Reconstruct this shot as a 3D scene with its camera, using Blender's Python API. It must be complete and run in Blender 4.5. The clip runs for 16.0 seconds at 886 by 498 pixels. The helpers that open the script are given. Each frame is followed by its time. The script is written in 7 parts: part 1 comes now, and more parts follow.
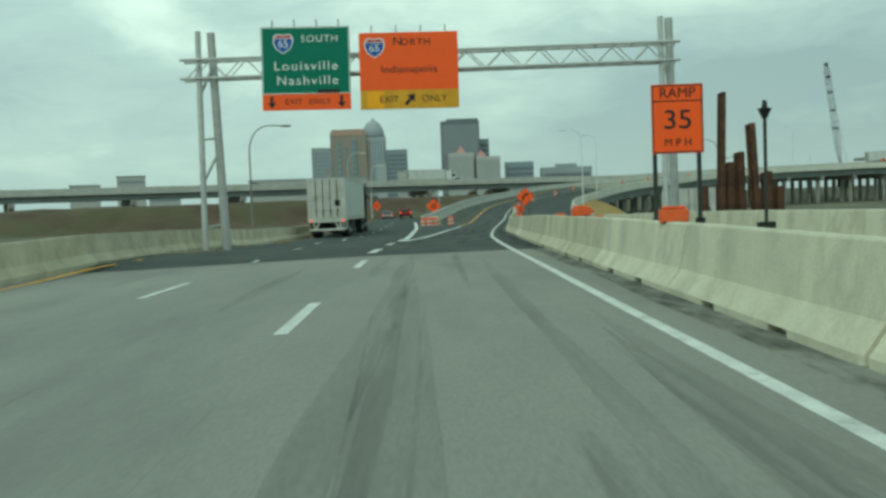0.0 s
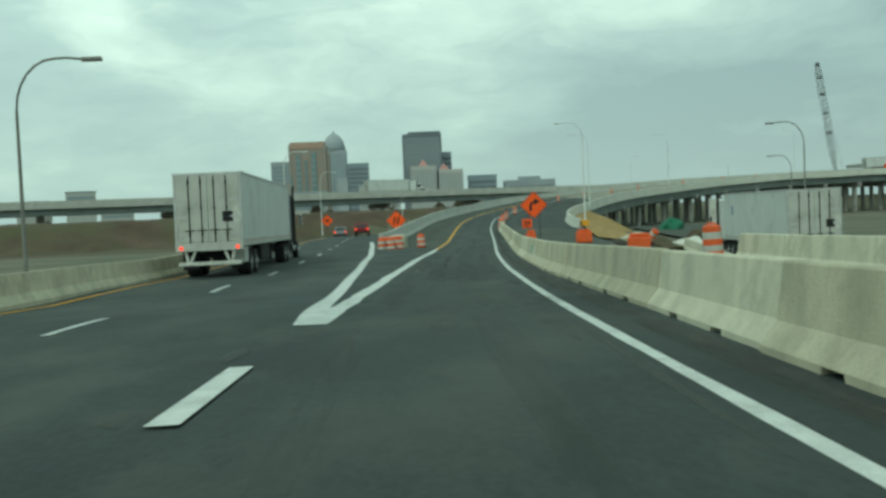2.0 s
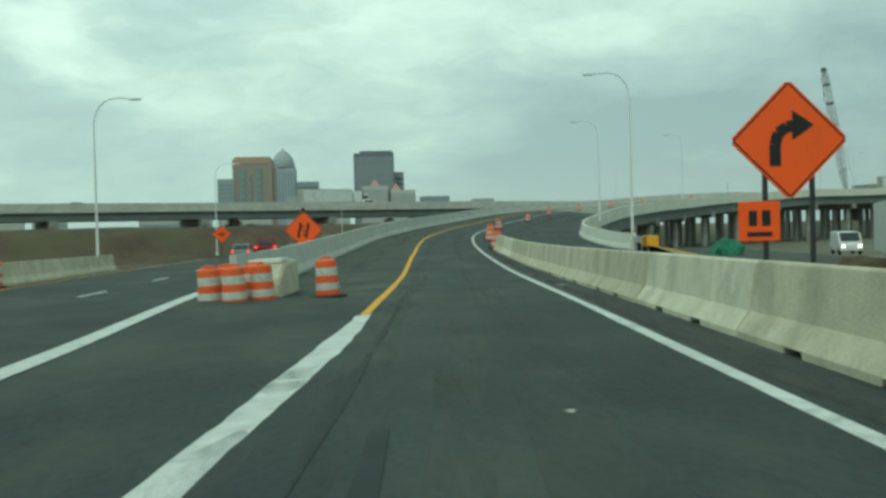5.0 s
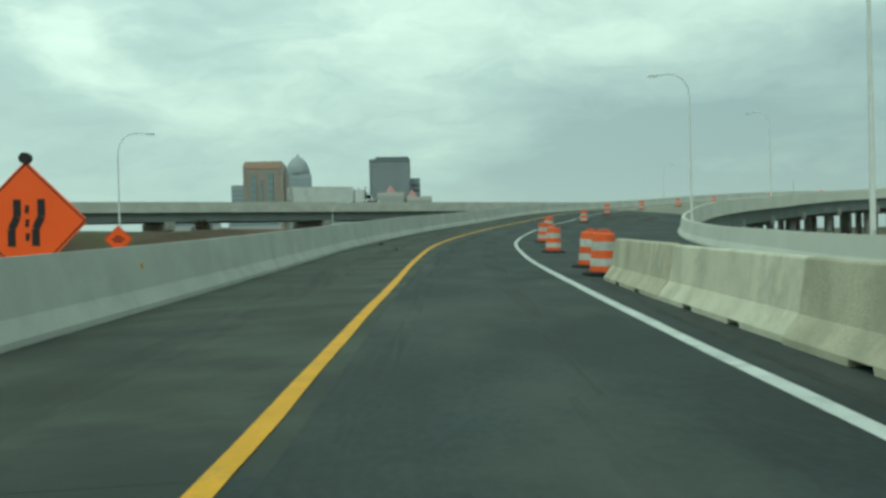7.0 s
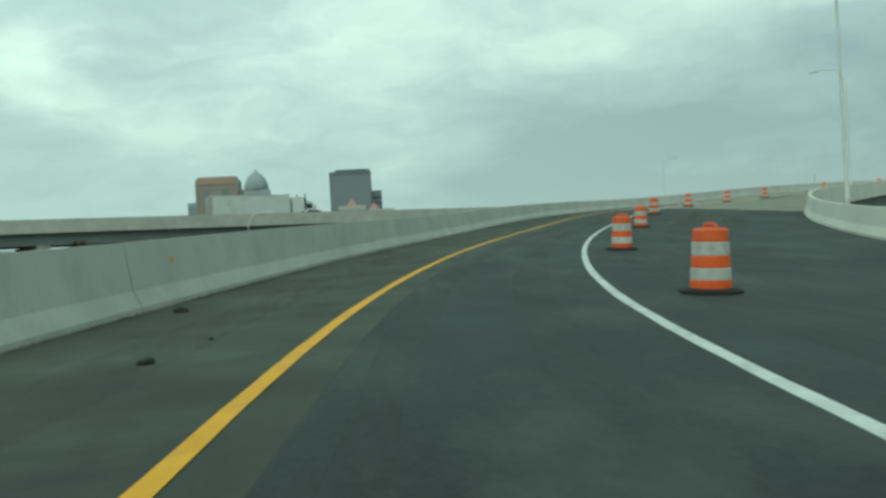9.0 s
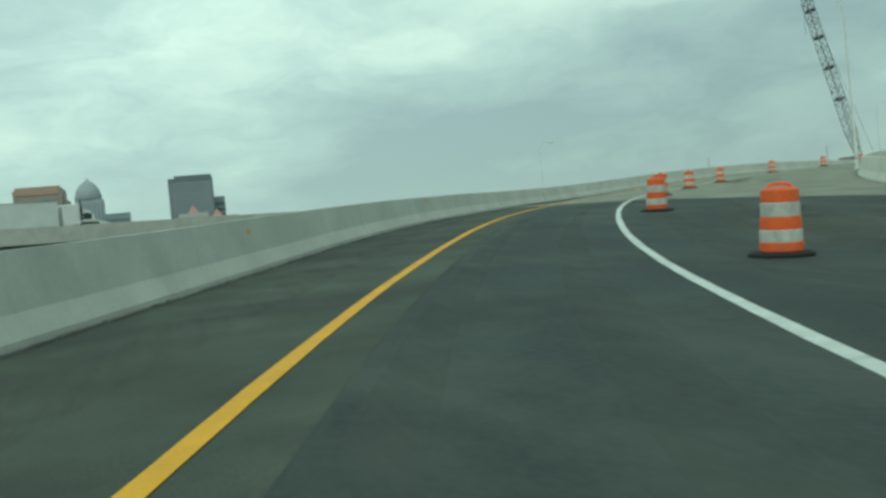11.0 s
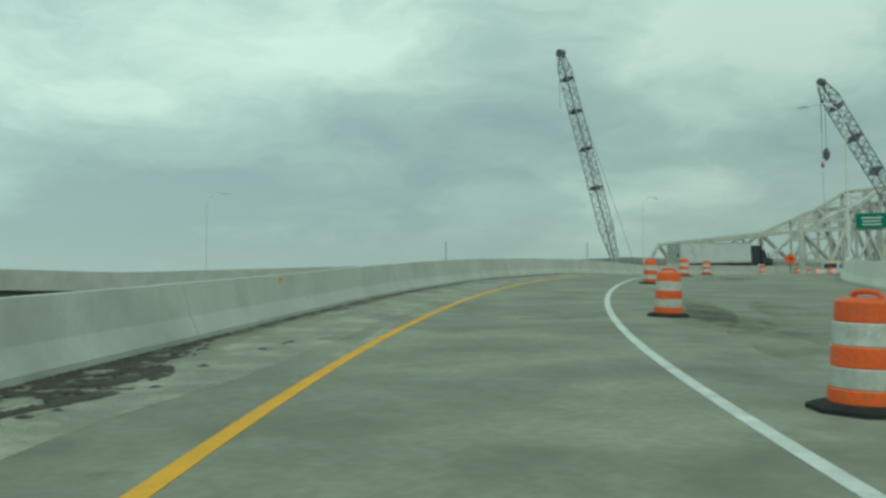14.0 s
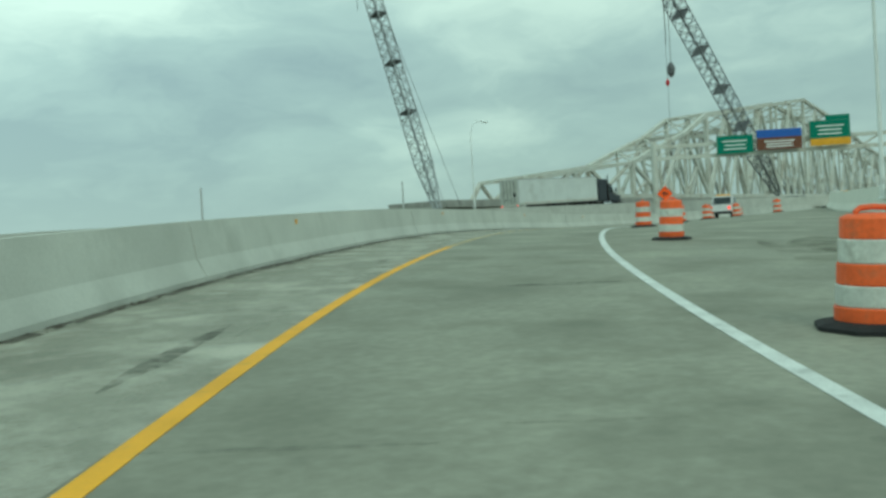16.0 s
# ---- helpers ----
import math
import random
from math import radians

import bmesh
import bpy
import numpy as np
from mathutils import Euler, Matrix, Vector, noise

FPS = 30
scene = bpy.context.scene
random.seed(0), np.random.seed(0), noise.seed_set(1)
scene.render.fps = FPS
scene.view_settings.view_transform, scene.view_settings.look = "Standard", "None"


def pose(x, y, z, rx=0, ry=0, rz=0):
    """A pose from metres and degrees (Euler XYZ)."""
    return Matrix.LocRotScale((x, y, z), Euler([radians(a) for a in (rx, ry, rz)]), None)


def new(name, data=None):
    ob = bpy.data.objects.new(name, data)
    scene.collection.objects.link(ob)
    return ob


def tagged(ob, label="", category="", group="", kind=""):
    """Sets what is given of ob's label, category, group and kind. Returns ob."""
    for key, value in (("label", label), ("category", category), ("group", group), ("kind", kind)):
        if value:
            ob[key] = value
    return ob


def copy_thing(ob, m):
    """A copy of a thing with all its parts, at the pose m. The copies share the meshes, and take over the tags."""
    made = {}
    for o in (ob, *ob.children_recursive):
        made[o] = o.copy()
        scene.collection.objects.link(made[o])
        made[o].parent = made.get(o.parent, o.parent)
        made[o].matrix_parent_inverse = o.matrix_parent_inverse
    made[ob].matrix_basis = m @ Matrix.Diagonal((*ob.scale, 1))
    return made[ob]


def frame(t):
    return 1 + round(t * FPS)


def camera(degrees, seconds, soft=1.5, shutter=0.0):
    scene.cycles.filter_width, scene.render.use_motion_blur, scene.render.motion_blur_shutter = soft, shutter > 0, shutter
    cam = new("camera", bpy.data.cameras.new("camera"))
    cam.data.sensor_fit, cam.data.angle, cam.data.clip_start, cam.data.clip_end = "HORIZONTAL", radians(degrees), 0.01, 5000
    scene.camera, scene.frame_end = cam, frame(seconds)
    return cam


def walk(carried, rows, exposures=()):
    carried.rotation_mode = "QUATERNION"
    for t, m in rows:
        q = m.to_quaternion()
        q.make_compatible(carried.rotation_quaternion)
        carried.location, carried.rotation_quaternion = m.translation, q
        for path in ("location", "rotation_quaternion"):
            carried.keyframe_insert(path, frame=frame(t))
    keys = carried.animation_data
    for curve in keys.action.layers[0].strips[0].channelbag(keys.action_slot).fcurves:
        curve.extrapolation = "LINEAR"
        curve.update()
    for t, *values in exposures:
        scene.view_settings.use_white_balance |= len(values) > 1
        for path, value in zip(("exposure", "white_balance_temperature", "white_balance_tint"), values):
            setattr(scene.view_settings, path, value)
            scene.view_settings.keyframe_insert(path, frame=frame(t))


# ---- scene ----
EXPO, KELVIN, TINT = -0.15, 6300, -16
cam = camera(49.869, 16.0, soft=3.0)
PATH = [
    (0.0, pose(0.000, -0.000, 1.235, 87.033, 2.053, -1.034)),
    (0.5, pose(0.002, 7.072, 1.256, 87.538, 2.225, -1.509)),
    (1.0, pose(-0.000, 14.028, 1.218, 88.105, 2.361, -2.174)),
    (1.5, pose(0.067, 20.891, 1.159, 88.075, 2.762, -2.699)),
    (2.0, pose(0.201, 27.671, 1.065, 87.778, 2.514, -3.296)),
    (2.5, pose(0.429, 34.326, 0.931, 87.792, 2.721, -4.031)),
    (3.0, pose(0.731, 41.027, 0.768, 87.869, 2.351, -5.208)),
    (3.5, pose(1.092, 47.922, 0.571, 88.358, 2.172, -6.087)),
    (4.0, pose(1.532, 55.042, 0.382, 88.914, 1.686, -6.561)),
    (4.2, pose(1.734, 57.987, 0.324, 88.993, 1.536, -6.679)),
    (4.7, pose(2.303, 65.557, 0.206, 89.009, 1.513, -6.407)),
    (5.2, pose(2.999, 73.347, 0.124, 89.011, 1.514, -6.102)),
    (5.7, pose(3.837, 81.362, 0.080, 89.013, 1.517, -5.784)),
    (6.3, pose(4.874, 91.124, 0.031, 89.036, 1.493, -5.415)),
    (6.5, pose(5.227, 94.413, 0.012, 89.149, 1.344, -5.333)),
    (7.0, pose(6.097, 102.660, 0.010, 89.479, 1.413, -5.210)),
    (7.5, pose(6.911, 110.939, 0.125, 89.665, 1.655, -5.341)),
    (8.0, pose(7.743, 119.150, 0.287, 89.759, 2.450, -5.627)),
    (8.5, pose(8.644, 127.177, 0.441, 89.836, 2.697, -5.990)),
    (9.0, pose(9.632, 135.043, 0.623, 90.076, 3.289, -7.357)),
    (9.2, pose(10.045, 138.129, 0.712, 90.158, 3.608, -8.116)),
    (9.7, pose(11.137, 145.712, 0.965, 90.050, 4.100, -10.396)),
    (10.2, pose(12.641, 153.253, 1.258, 89.916, 4.600, -12.693)),
    (10.7, pose(14.595, 160.770, 1.594, 89.689, 5.200, -15.011)),
    (11.3, pose(17.459, 169.747, 2.032, 89.448, 5.800, -17.825)),
    (11.5, pose(18.542, 172.739, 2.186, 89.728, 5.600, -18.973)),
    (12.0, pose(21.481, 180.083, 2.604, 91.214, 4.900, -22.007)),
    (12.5, pose(24.707, 187.156, 3.091, 92.424, 3.750, -25.535)),
    (13.0, pose(28.269, 193.995, 3.555, 91.859, 1.750, -28.785)),
    (13.5, pose(32.186, 200.567, 3.934, 92.642, 0.500, -31.597)),
    (14.0, pose(36.472, 206.951, 4.263, 92.885, 0.642, -34.712)),
    (14.5, pose(41.174, 213.248, 4.568, 91.977, 2.982, -37.140)),
    (15.0, pose(46.210, 219.350, 4.891, 90.575, 3.674, -41.175)),
    (15.5, pose(51.487, 225.170, 5.269, 89.294, 3.607, -43.829)),
    (16.0, pose(57.088, 230.740, 5.656, 89.210, 3.432, -46.472)),
]
walk(cam, PATH, exposures=[(0.0, EXPO, KELVIN, TINT), (6.5, EXPO, KELVIN, TINT), (9.0, EXPO - 0.03, 6180, TINT), (12.5, EXPO, 6180, TINT), (13.5, EXPO - 0.1, 6220, TINT),
                           (14.0, EXPO - 0.15, 6250, TINT), (15.0, EXPO + 0.05, 6180, TINT), (16.0, EXPO + 0.1, 6080, -17)])

CLOUD_SHIFT = (0.3, 1.7, 0.0)
CLOUD_DARK = (0.41, 0.49, 0.515, 1)
CLOUD_MID = (0.55, 0.65, 0.64, 1)
CLOUD_LIGHT = (0.85, 0.95, 0.88, 1)
HAZE = (0.45, 0.55, 0.575, 1)
ZENITH = 1.32
CLOUD_GRAIN, CLOUD_BASE = 0.45, 0.49
SUN_POWER = 0.95
# ---------------------------------------------------------------- world and light
world = bpy.data.worlds.new("overcast_sky")
scene.world = world
world.use_nodes = True
wn, wl_ = world.node_tree.nodes, world.node_tree.links
wn.clear()


def wnode(kind, **kw):
    n = wn.new(kind)
    for k, v in kw.items():
        n.inputs[k].default_value = v
    return n


w_out, w_bg = wnode("ShaderNodeOutputWorld"), wnode("ShaderNodeBackground", Strength=1.0)
w_sky = wn.new("ShaderNodeTexSky")
w_sky.sky_type, w_sky.sun_disc = "NISHITA", False
w_sky.sun_elevation, w_sky.sun_rotation = radians(38), radians(-155)
w_tc, w_sep, w_add = wnode("ShaderNodeTexCoord"), wnode("ShaderNodeSeparateXYZ"), wn.new("ShaderNodeMath")
w_add.operation, w_add.inputs[1].default_value = "ADD", 0.22
w_max = wn.new("ShaderNodeMath")
w_max.operation, w_max.inputs[1].default_value = "MAXIMUM", 0.03
w_comb, w_div = wn.new("ShaderNodeCombineXYZ"), wn.new("ShaderNodeVectorMath")
w_div.operation = "DIVIDE"
wl_.new(w_tc.outputs["Generated"], w_sep.inputs[0])
wl_.new(w_sep.outputs[2], w_max.inputs[0])
wl_.new(w_max.outputs[0], w_add.inputs[0])
for i_ in range(3):
    wl_.new(w_add.outputs[0], w_comb.inputs[i_])
wl_.new(w_tc.outputs["Generated"], w_div.inputs[0])
wl_.new(w_comb.outputs[0], w_div.inputs[1])
w_map = wnode("ShaderNodeMapping", Location=CLOUD_SHIFT, Scale=(1.0, 0.8, 1.0))
wl_.new(w_div.outputs[0], w_map.inputs["Vector"])
w_n1 = wnode("ShaderNodeTexNoise", Scale=1.3, Detail=5.0, Roughness=0.48, Distortion=0.1)
wl_.new(w_map.outputs[0], w_n1.inputs["Vector"])
w_ramp = wn.new("ShaderNodeValToRGB")
w_ramp.color_ramp.elements[0].position, w_ramp.color_ramp.elements[0].color = 0.36, CLOUD_DARK
w_ramp.color_ramp.elements[1].position, w_ramp.color_ramp.elements[1].color = 0.66, CLOUD_LIGHT
mid_ = w_ramp.color_ramp.elements.new(0.50)
mid_.color = CLOUD_MID
# broad thick and thin places of the cloud deck: bearing, height above the horizon, half-widths (degrees), thinness
CLOUD_LOBES = [
    (-15.5, 11.5, 4.5, 2.8, 0.16), (3.5, 13.5, 6.5, 3.6, 0.12), (14.5, 12.5, 5.5, 2.8, 0.12), (28.0, 15.0, 8.0, 3.6, 0.16), (-6.0, 7.6, 5.0, 1.3, 0.06),
    (23.0, 6.4, 11.0, 2.8, -0.15), (35.0, 7.8, 7.0, 2.4, -0.09), (47.0, 6.6, 6.0, 2.0, 0.10), (51.0, 14.5, 9.0, 4.0, 0.16), (41.0, 12.0, 4.0, 2.5, -0.05),
    (-9.0, 11.0, 3.5, 3.0, -0.06), (9.0, 8.0, 6.0, 2.6, -0.04), (30.0, 10.6, 6.0, 1.8, -0.05), (-2.0, 16.5, 6.0, 3.0, -0.05), (56.0, 9.5, 5.0, 2.0, -0.06), (20.0, 3.0, 17.0, 2.6, -0.12)]


def wmath(op, a, b=None):
    n = wn.new("ShaderNodeMath")
    n.operation = op
    for i, v in ((0, a), (1, b)):
        if v is None:
            continue
        if isinstance(v, (int, float)):
            n.inputs[i].default_value = v
        else:
            wl_.new(v, n.inputs[i])
    return n.outputs[0]


def wvec(op, a, b, out=0):
    n = wn.new("ShaderNodeVectorMath")
    n.operation = op
    for i, v in ((0, a), (1, b)):
        if isinstance(v, tuple):
            n.inputs[i].default_value = v
        else:
            wl_.new(v, n.inputs[i])
    return n.outputs[out]


w_polar = wn.new("ShaderNodeCombineXYZ")
wl_.new(wmath("MULTIPLY", wmath("ARCTAN2", w_sep.outputs[0], w_sep.outputs[1]), 57.2958), w_polar.inputs[0])
wl_.new(wmath("MULTIPLY", wmath("ARCSINE", w_sep.outputs[2]), 57.2958), w_polar.inputs[1])
w_n2 = wnode("ShaderNodeTexNoise", Scale=0.16, Detail=4.0, Roughness=0.5)
w_m2 = wnode("ShaderNodeMapping", Scale=(0.6, 1.4, 1.0))
wl_.new(w_polar.outputs[0], w_m2.inputs["Vector"])
wl_.new(w_m2.outputs[0], w_n2.inputs["Vector"])
w_bent = wvec("ADD", w_polar.outputs[0], wvec("MULTIPLY", wvec("SUBTRACT", w_n2.outputs["Color"], (0.5, 0.5, 0.5)), (16.0, 6.0, 0.0)))
w_fac = wmath("ADD", wmath("MULTIPLY", wmath("SUBTRACT", w_n1.outputs["Fac"], 0.5), CLOUD_GRAIN), CLOUD_BASE)
for c_az, c_el, c_w, c_h, c_amp in CLOUD_LOBES:
    w_off = wvec("MULTIPLY", wvec("SUBTRACT", w_bent, (c_az, c_el, 0.0)), (1 / c_w, 1 / c_h, 0.0))
    w_fac = wmath("ADD", w_fac, wmath("MULTIPLY", wmath("EXPONENT", wmath("MULTIPLY", wvec("DOT_PRODUCT", w_off, w_off, 1), -1.0)), c_amp))
# wisps inside the deck
w_n3 = wnode("ShaderNodeTexNoise", Scale=0.42, Detail=6.0, Roughness=0.6)
w_m3 = wnode("ShaderNodeMapping", Scale=(0.55, 1.5, 1.0))
wl_.new(w_bent, w_m3.inputs["Vector"])
wl_.new(w_m3.outputs[0], w_n3.inputs["Vector"])
w_fac = wmath("ADD", w_fac, wmath("MULTIPLY", wmath("SUBTRACT", w_n3.outputs["Fac"], 0.5), 0.2))
wl_.new(w_fac, w_ramp.inputs["Fac"])
# the cloud deck thins out to a pale even haze near the horizon, and is brighter overhead
w_hz = wn.new("ShaderNodeMapRange")
w_hz.inputs[1].default_value, w_hz.inputs[2].default_value = 0.0, 0.07
wl_.new(w_sep.outputs[2], w_hz.inputs[0])
w_mixh = wn.new("ShaderNodeMix")
w_mixh.data_type = "RGBA"
wl_.new(w_hz.outputs[0], w_mixh.inputs[0])
w_mixh.inputs[6].default_value = HAZE
wl_.new(w_ramp.outputs[0], w_mixh.inputs[7])
w_zen = wn.new("ShaderNodeMapRange")
w_zen.inputs[1].default_value, w_zen.inputs[2].default_value = 0.13, 0.42
w_zen.inputs[3].default_value, w_zen.inputs[4].default_value = 1.0, ZENITH
wl_.new(w_sep.outputs[2], w_zen.inputs[0])
w_sc = wn.new("ShaderNodeVectorMath")
w_sc.operation = "SCALE"
wl_.new(w_mixh.outputs[2], w_sc.inputs[0])
wl_.new(w_zen.outputs[0], w_sc.inputs["Scale"])
# the cloud deck is thinner and brighter to the north-west
w_dot = wn.new("ShaderNodeVectorMath")
w_dot.operation = "DOT_PRODUCT"
w_dot.inputs[1].default_value = (-0.5, 0.866, 0.0)
wl_.new(w_tc.outputs["Generated"], w_dot.inputs[0])
w_glow = wn.new("ShaderNodeMapRange")
w_glow.inputs[1].default_value, w_glow.inputs[2].default_value = 0.15, 1.0
w_glow.inputs[3].default_value, w_glow.inputs[4].default_value = 0.74, 1.06
wl_.new(w_dot.outputs["Value"], w_glow.inputs[0])
w_gm = wn.new("ShaderNodeMath")
w_gm.operation = "MULTIPLY"
wl_.new(w_zen.outputs[0], w_gm.inputs[0])
wl_.new(w_glow.outputs[0], w_gm.inputs[1])
wl_.new(w_gm.outputs[0], w_sc.inputs["Scale"])
w_sks = wn.new("ShaderNodeVectorMath")
w_sks.operation = "SCALE"
w_sks.inputs["Scale"].default_value = 0.012
wl_.new(w_sky.outputs[0], w_sks.inputs[0])
w_sum = wn.new("ShaderNodeVectorMath")
wl_.new(w_sc.outputs[0], w_sum.inputs[0])
wl_.new(w_sks.outputs[0], w_sum.inputs[1])
wl_.new(w_sum.outputs[0], w_bg.inputs["Color"])
wl_.new(w_bg.outputs[0], w_out.inputs["Surface"])

sun = new("sun", bpy.data.lights.new("sun", "SUN"))
sun.data.energy, sun.data.angle, sun.data.color = SUN_POWER, radians(30), (1.0, 0.97, 0.92)
sun.rotation_euler = (radians(52), 0, radians(-25))

# ---------------------------------------------------------------- materials


def mat(name, base, rough=0.8, metal=0.0, var=0.18, scale=1.5, fine=30.0, bump=0.15, dirt=None, dirt_at=0.58, dirt_scale=0.6,
        stretch=(1, 1, 1), rand=0.0, alpha=1.0, emit=None, spec=0.4, edge=(0.38, 0.68), streak=None, streak_at=0.5):
    m = bpy.data.materials.new(name)
    m.use_nodes = True
    n, l = m.node_tree.nodes, m.node_tree.links
    bs = n["Principled BSDF"]
    bs.inputs["Roughness"].default_value, bs.inputs["Metallic"].default_value = rough, metal
    bs.inputs["Specular IOR Level"].default_value = spec
    tc, mp = n.new("ShaderNodeTexCoord"), n.new("ShaderNodeMapping")
    mp.inputs["Scale"].default_value = stretch
    l.new(tc.outputs["Object"], mp.inputs["Vector"])
    big, small = n.new("ShaderNodeTexNoise"), n.new("ShaderNodeTexNoise")
    big.inputs["Scale"].default_value, big.inputs["Detail"].default_value = scale, 6
    small.inputs["Scale"].default_value, small.inputs["Detail"].default_value = fine, 3
    l.new(mp.outputs[0], big.inputs["Vector"])
    l.new(mp.outputs[0], small.inputs["Vector"])
    r1 = n.new("ShaderNodeMapRange")
    r1.inputs[1].default_value, r1.inputs[2].default_value = 0.3, 0.7
    r1.inputs[3].default_value, r1.inputs[4].default_value = 1 - var, 1 + var
    l.new(big.outputs["Fac"], r1.inputs[0])
    r2 = n.new("ShaderNodeMapRange")
    r2.inputs[1].default_value, r2.inputs[2].default_value = 0.3, 0.7
    r2.inputs[3].default_value, r2.inputs[4].default_value = 1 - 0.6 * var, 1 + 0.6 * var
    l.new(small.outputs["Fac"], r2.inputs[0])
    mul = n.new("ShaderNodeMath")
    mul.operation = "MULTIPLY"
    l.new(r1.outputs[0], mul.inputs[0])
    l.new(r2.outputs[0], mul.inputs[1])
    last = mul.outputs[0]
    if rand:
        oi, r3, m3 = n.new("ShaderNodeObjectInfo"), n.new("ShaderNodeMapRange"), n.new("ShaderNodeMath")
        r3.inputs[3].default_value, r3.inputs[4].default_value = 1 - rand, 1 + rand
        m3.operation = "MULTIPLY"
        l.new(oi.outputs["Random"], r3.inputs[0])
        l.new(r3.outputs[0], m3.inputs[0])
        l.new(last, m3.inputs[1])
        last = m3.outputs[0]
    vm = n.new("ShaderNodeVectorMath")
    vm.operation = "SCALE"
    vm.inputs[0].default_value = base
    l.new(last, vm.inputs["Scale"])
    col = vm.outputs[0]
    if dirt:
        dn, dr, dm = n.new("ShaderNodeTexNoise"), n.new("ShaderNodeMapRange"), n.new("ShaderNodeMix")
        dn.inputs["Scale"].default_value, dn.inputs["Detail"].default_value, dn.inputs["Roughness"].default_value = dirt_scale, 8, 0.65
        dr.inputs[1].default_value, dr.inputs[2].default_value = dirt_at - 0.1, dirt_at + 0.12
        dm.data_type = "RGBA"
        l.new(mp.outputs[0], dn.inputs["Vector"])
        l.new(dn.outputs["Fac"], dr.inputs[0])
        l.new(dr.outputs[0], dm.inputs[0])
        l.new(col, dm.inputs[6])
        dm.inputs[7].default_value = (*dirt, 1)
        col = dm.outputs[2]
    if streak:
        # run-down stains: long in z, narrow along the face
        sm, sn, sr, sx = n.new("ShaderNodeMapping"), n.new("ShaderNodeTexNoise"), n.new("ShaderNodeMapRange"), n.new("ShaderNodeMix")
        sm.inputs["Scale"].default_value = (3.0, 3.0, 0.35)
        sn.inputs["Scale"].default_value, sn.inputs["Detail"].default_value, sn.inputs["Roughness"].default_value = 1.6, 5, 0.62
        sr.inputs[1].default_value, sr.inputs[2].default_value, sr.inputs[4].default_value = streak_at, streak_at + 0.22, 0.42
        sx.data_type = "RGBA"
        l.new(tc.outputs["Object"], sm.inputs["Vector"])
        l.new(sm.outputs[0], sn.inputs["Vector"])
        l.new(sn.outputs["Fac"], sr.inputs[0])
        l.new(sr.outputs[0], sx.inputs[0])
        l.new(col, sx.inputs[6])
        sx.inputs[7].default_value = (*streak, 1)
        col = sx.outputs[2]
    l.new(col, bs.inputs["Base Color"])
    if alpha < 1.0:
        an, ar = n.new("ShaderNodeTexNoise"), n.new("ShaderNodeMapRange")
        an.inputs["Scale"].default_value, an.inputs["Detail"].default_value, an.inputs["Roughness"].default_value = dirt_scale, 7, 0.7
        ar.inputs[1].default_value, ar.inputs[2].default_value = edge
        ar.inputs[3].default_value, ar.inputs[4].default_value = 0.0, alpha
        l.new(mp.outputs[0], an.inputs["Vector"])
        l.new(an.outputs["Fac"], ar.inputs[0])
        l.new(ar.outputs[0], bs.inputs["Alpha"])
    if bump:
        bp = n.new("ShaderNodeBump")
        bp.inputs["Strength"].default_value, bp.inputs["Distance"].default_value = bump, 0.02
        l.new(small.outputs["Fac"], bp.inputs["Height"])
        l.new(bp.outputs[0], bs.inputs["Normal"])
    if emit:
        bs.inputs["Emission Color"].default_value, bs.inputs["Emission Strength"].default_value = (*emit[:3], 1), emit[3]
    return m


M_ASPHALT = mat("asphalt", (0.036, 0.046, 0.045), 0.85, var=0.26, scale=0.6, fine=16, bump=0.35, dirt=(0.072, 0.084, 0.074), dirt_at=0.56, dirt_scale=0.5, stretch=(1, 0.45, 1))
M_TRACK = mat("dusty_wheel_track", (0.125, 0.13, 0.115), 0.95, var=0.25, scale=1, bump=0.0, alpha=0.32, dirt_scale=1.1, stretch=(2.2, 0.12, 1), edge=(0.4, 0.75))
M_LAMP = mat("pale_lamp_steel", (0.72, 0.75, 0.73), 0.55, metal=0.05, var=0.08, scale=2)
M_OLDLAMP = mat("weathered_lamp_steel", (0.22, 0.22, 0.2), 0.7, metal=0.2, var=0.15, scale=2)
M_ASPHALT_OLD = mat("old_asphalt", (0.074, 0.085, 0.066), 0.9, var=0.36, scale=0.5, fine=50, bump=0.3, dirt=(0.043, 0.05, 0.046), dirt_at=0.54, dirt_scale=0.45)
M_SLAB = mat("concrete_slab", (0.265, 0.265, 0.235), 0.85, var=0.14, scale=0.4, fine=40, bump=0.15, dirt=(0.19, 0.19, 0.175), dirt_at=0.57, dirt_scale=0.35, stretch=(1, 0.22, 1))
M_DECK = mat("bridge_deck_concrete", (0.275, 0.273, 0.217), 0.85, var=0.2, scale=0.5, fine=9, bump=0.15, dirt=(0.185, 0.186, 0.143), dirt_at=0.56, dirt_scale=0.55)
M_BARRIER = mat("tan_precast_concrete", (0.56, 0.525, 0.39), 0.9, var=0.16, scale=1.2, fine=35, bump=0.25, dirt=(0.36, 0.34, 0.25), dirt_at=0.6, dirt_scale=1.4, rand=0.08, streak=(0.37, 0.34, 0.24))
M_BARRIER_P = mat("pale_precast_concrete", (0.65, 0.62, 0.48), 0.9, var=0.13, scale=1.2, fine=35, bump=0.2, dirt=(0.45, 0.43, 0.33), dirt_at=0.61, dirt_scale=1.4, rand=0.06, streak=(0.44, 0.42, 0.31), streak_at=0.53)
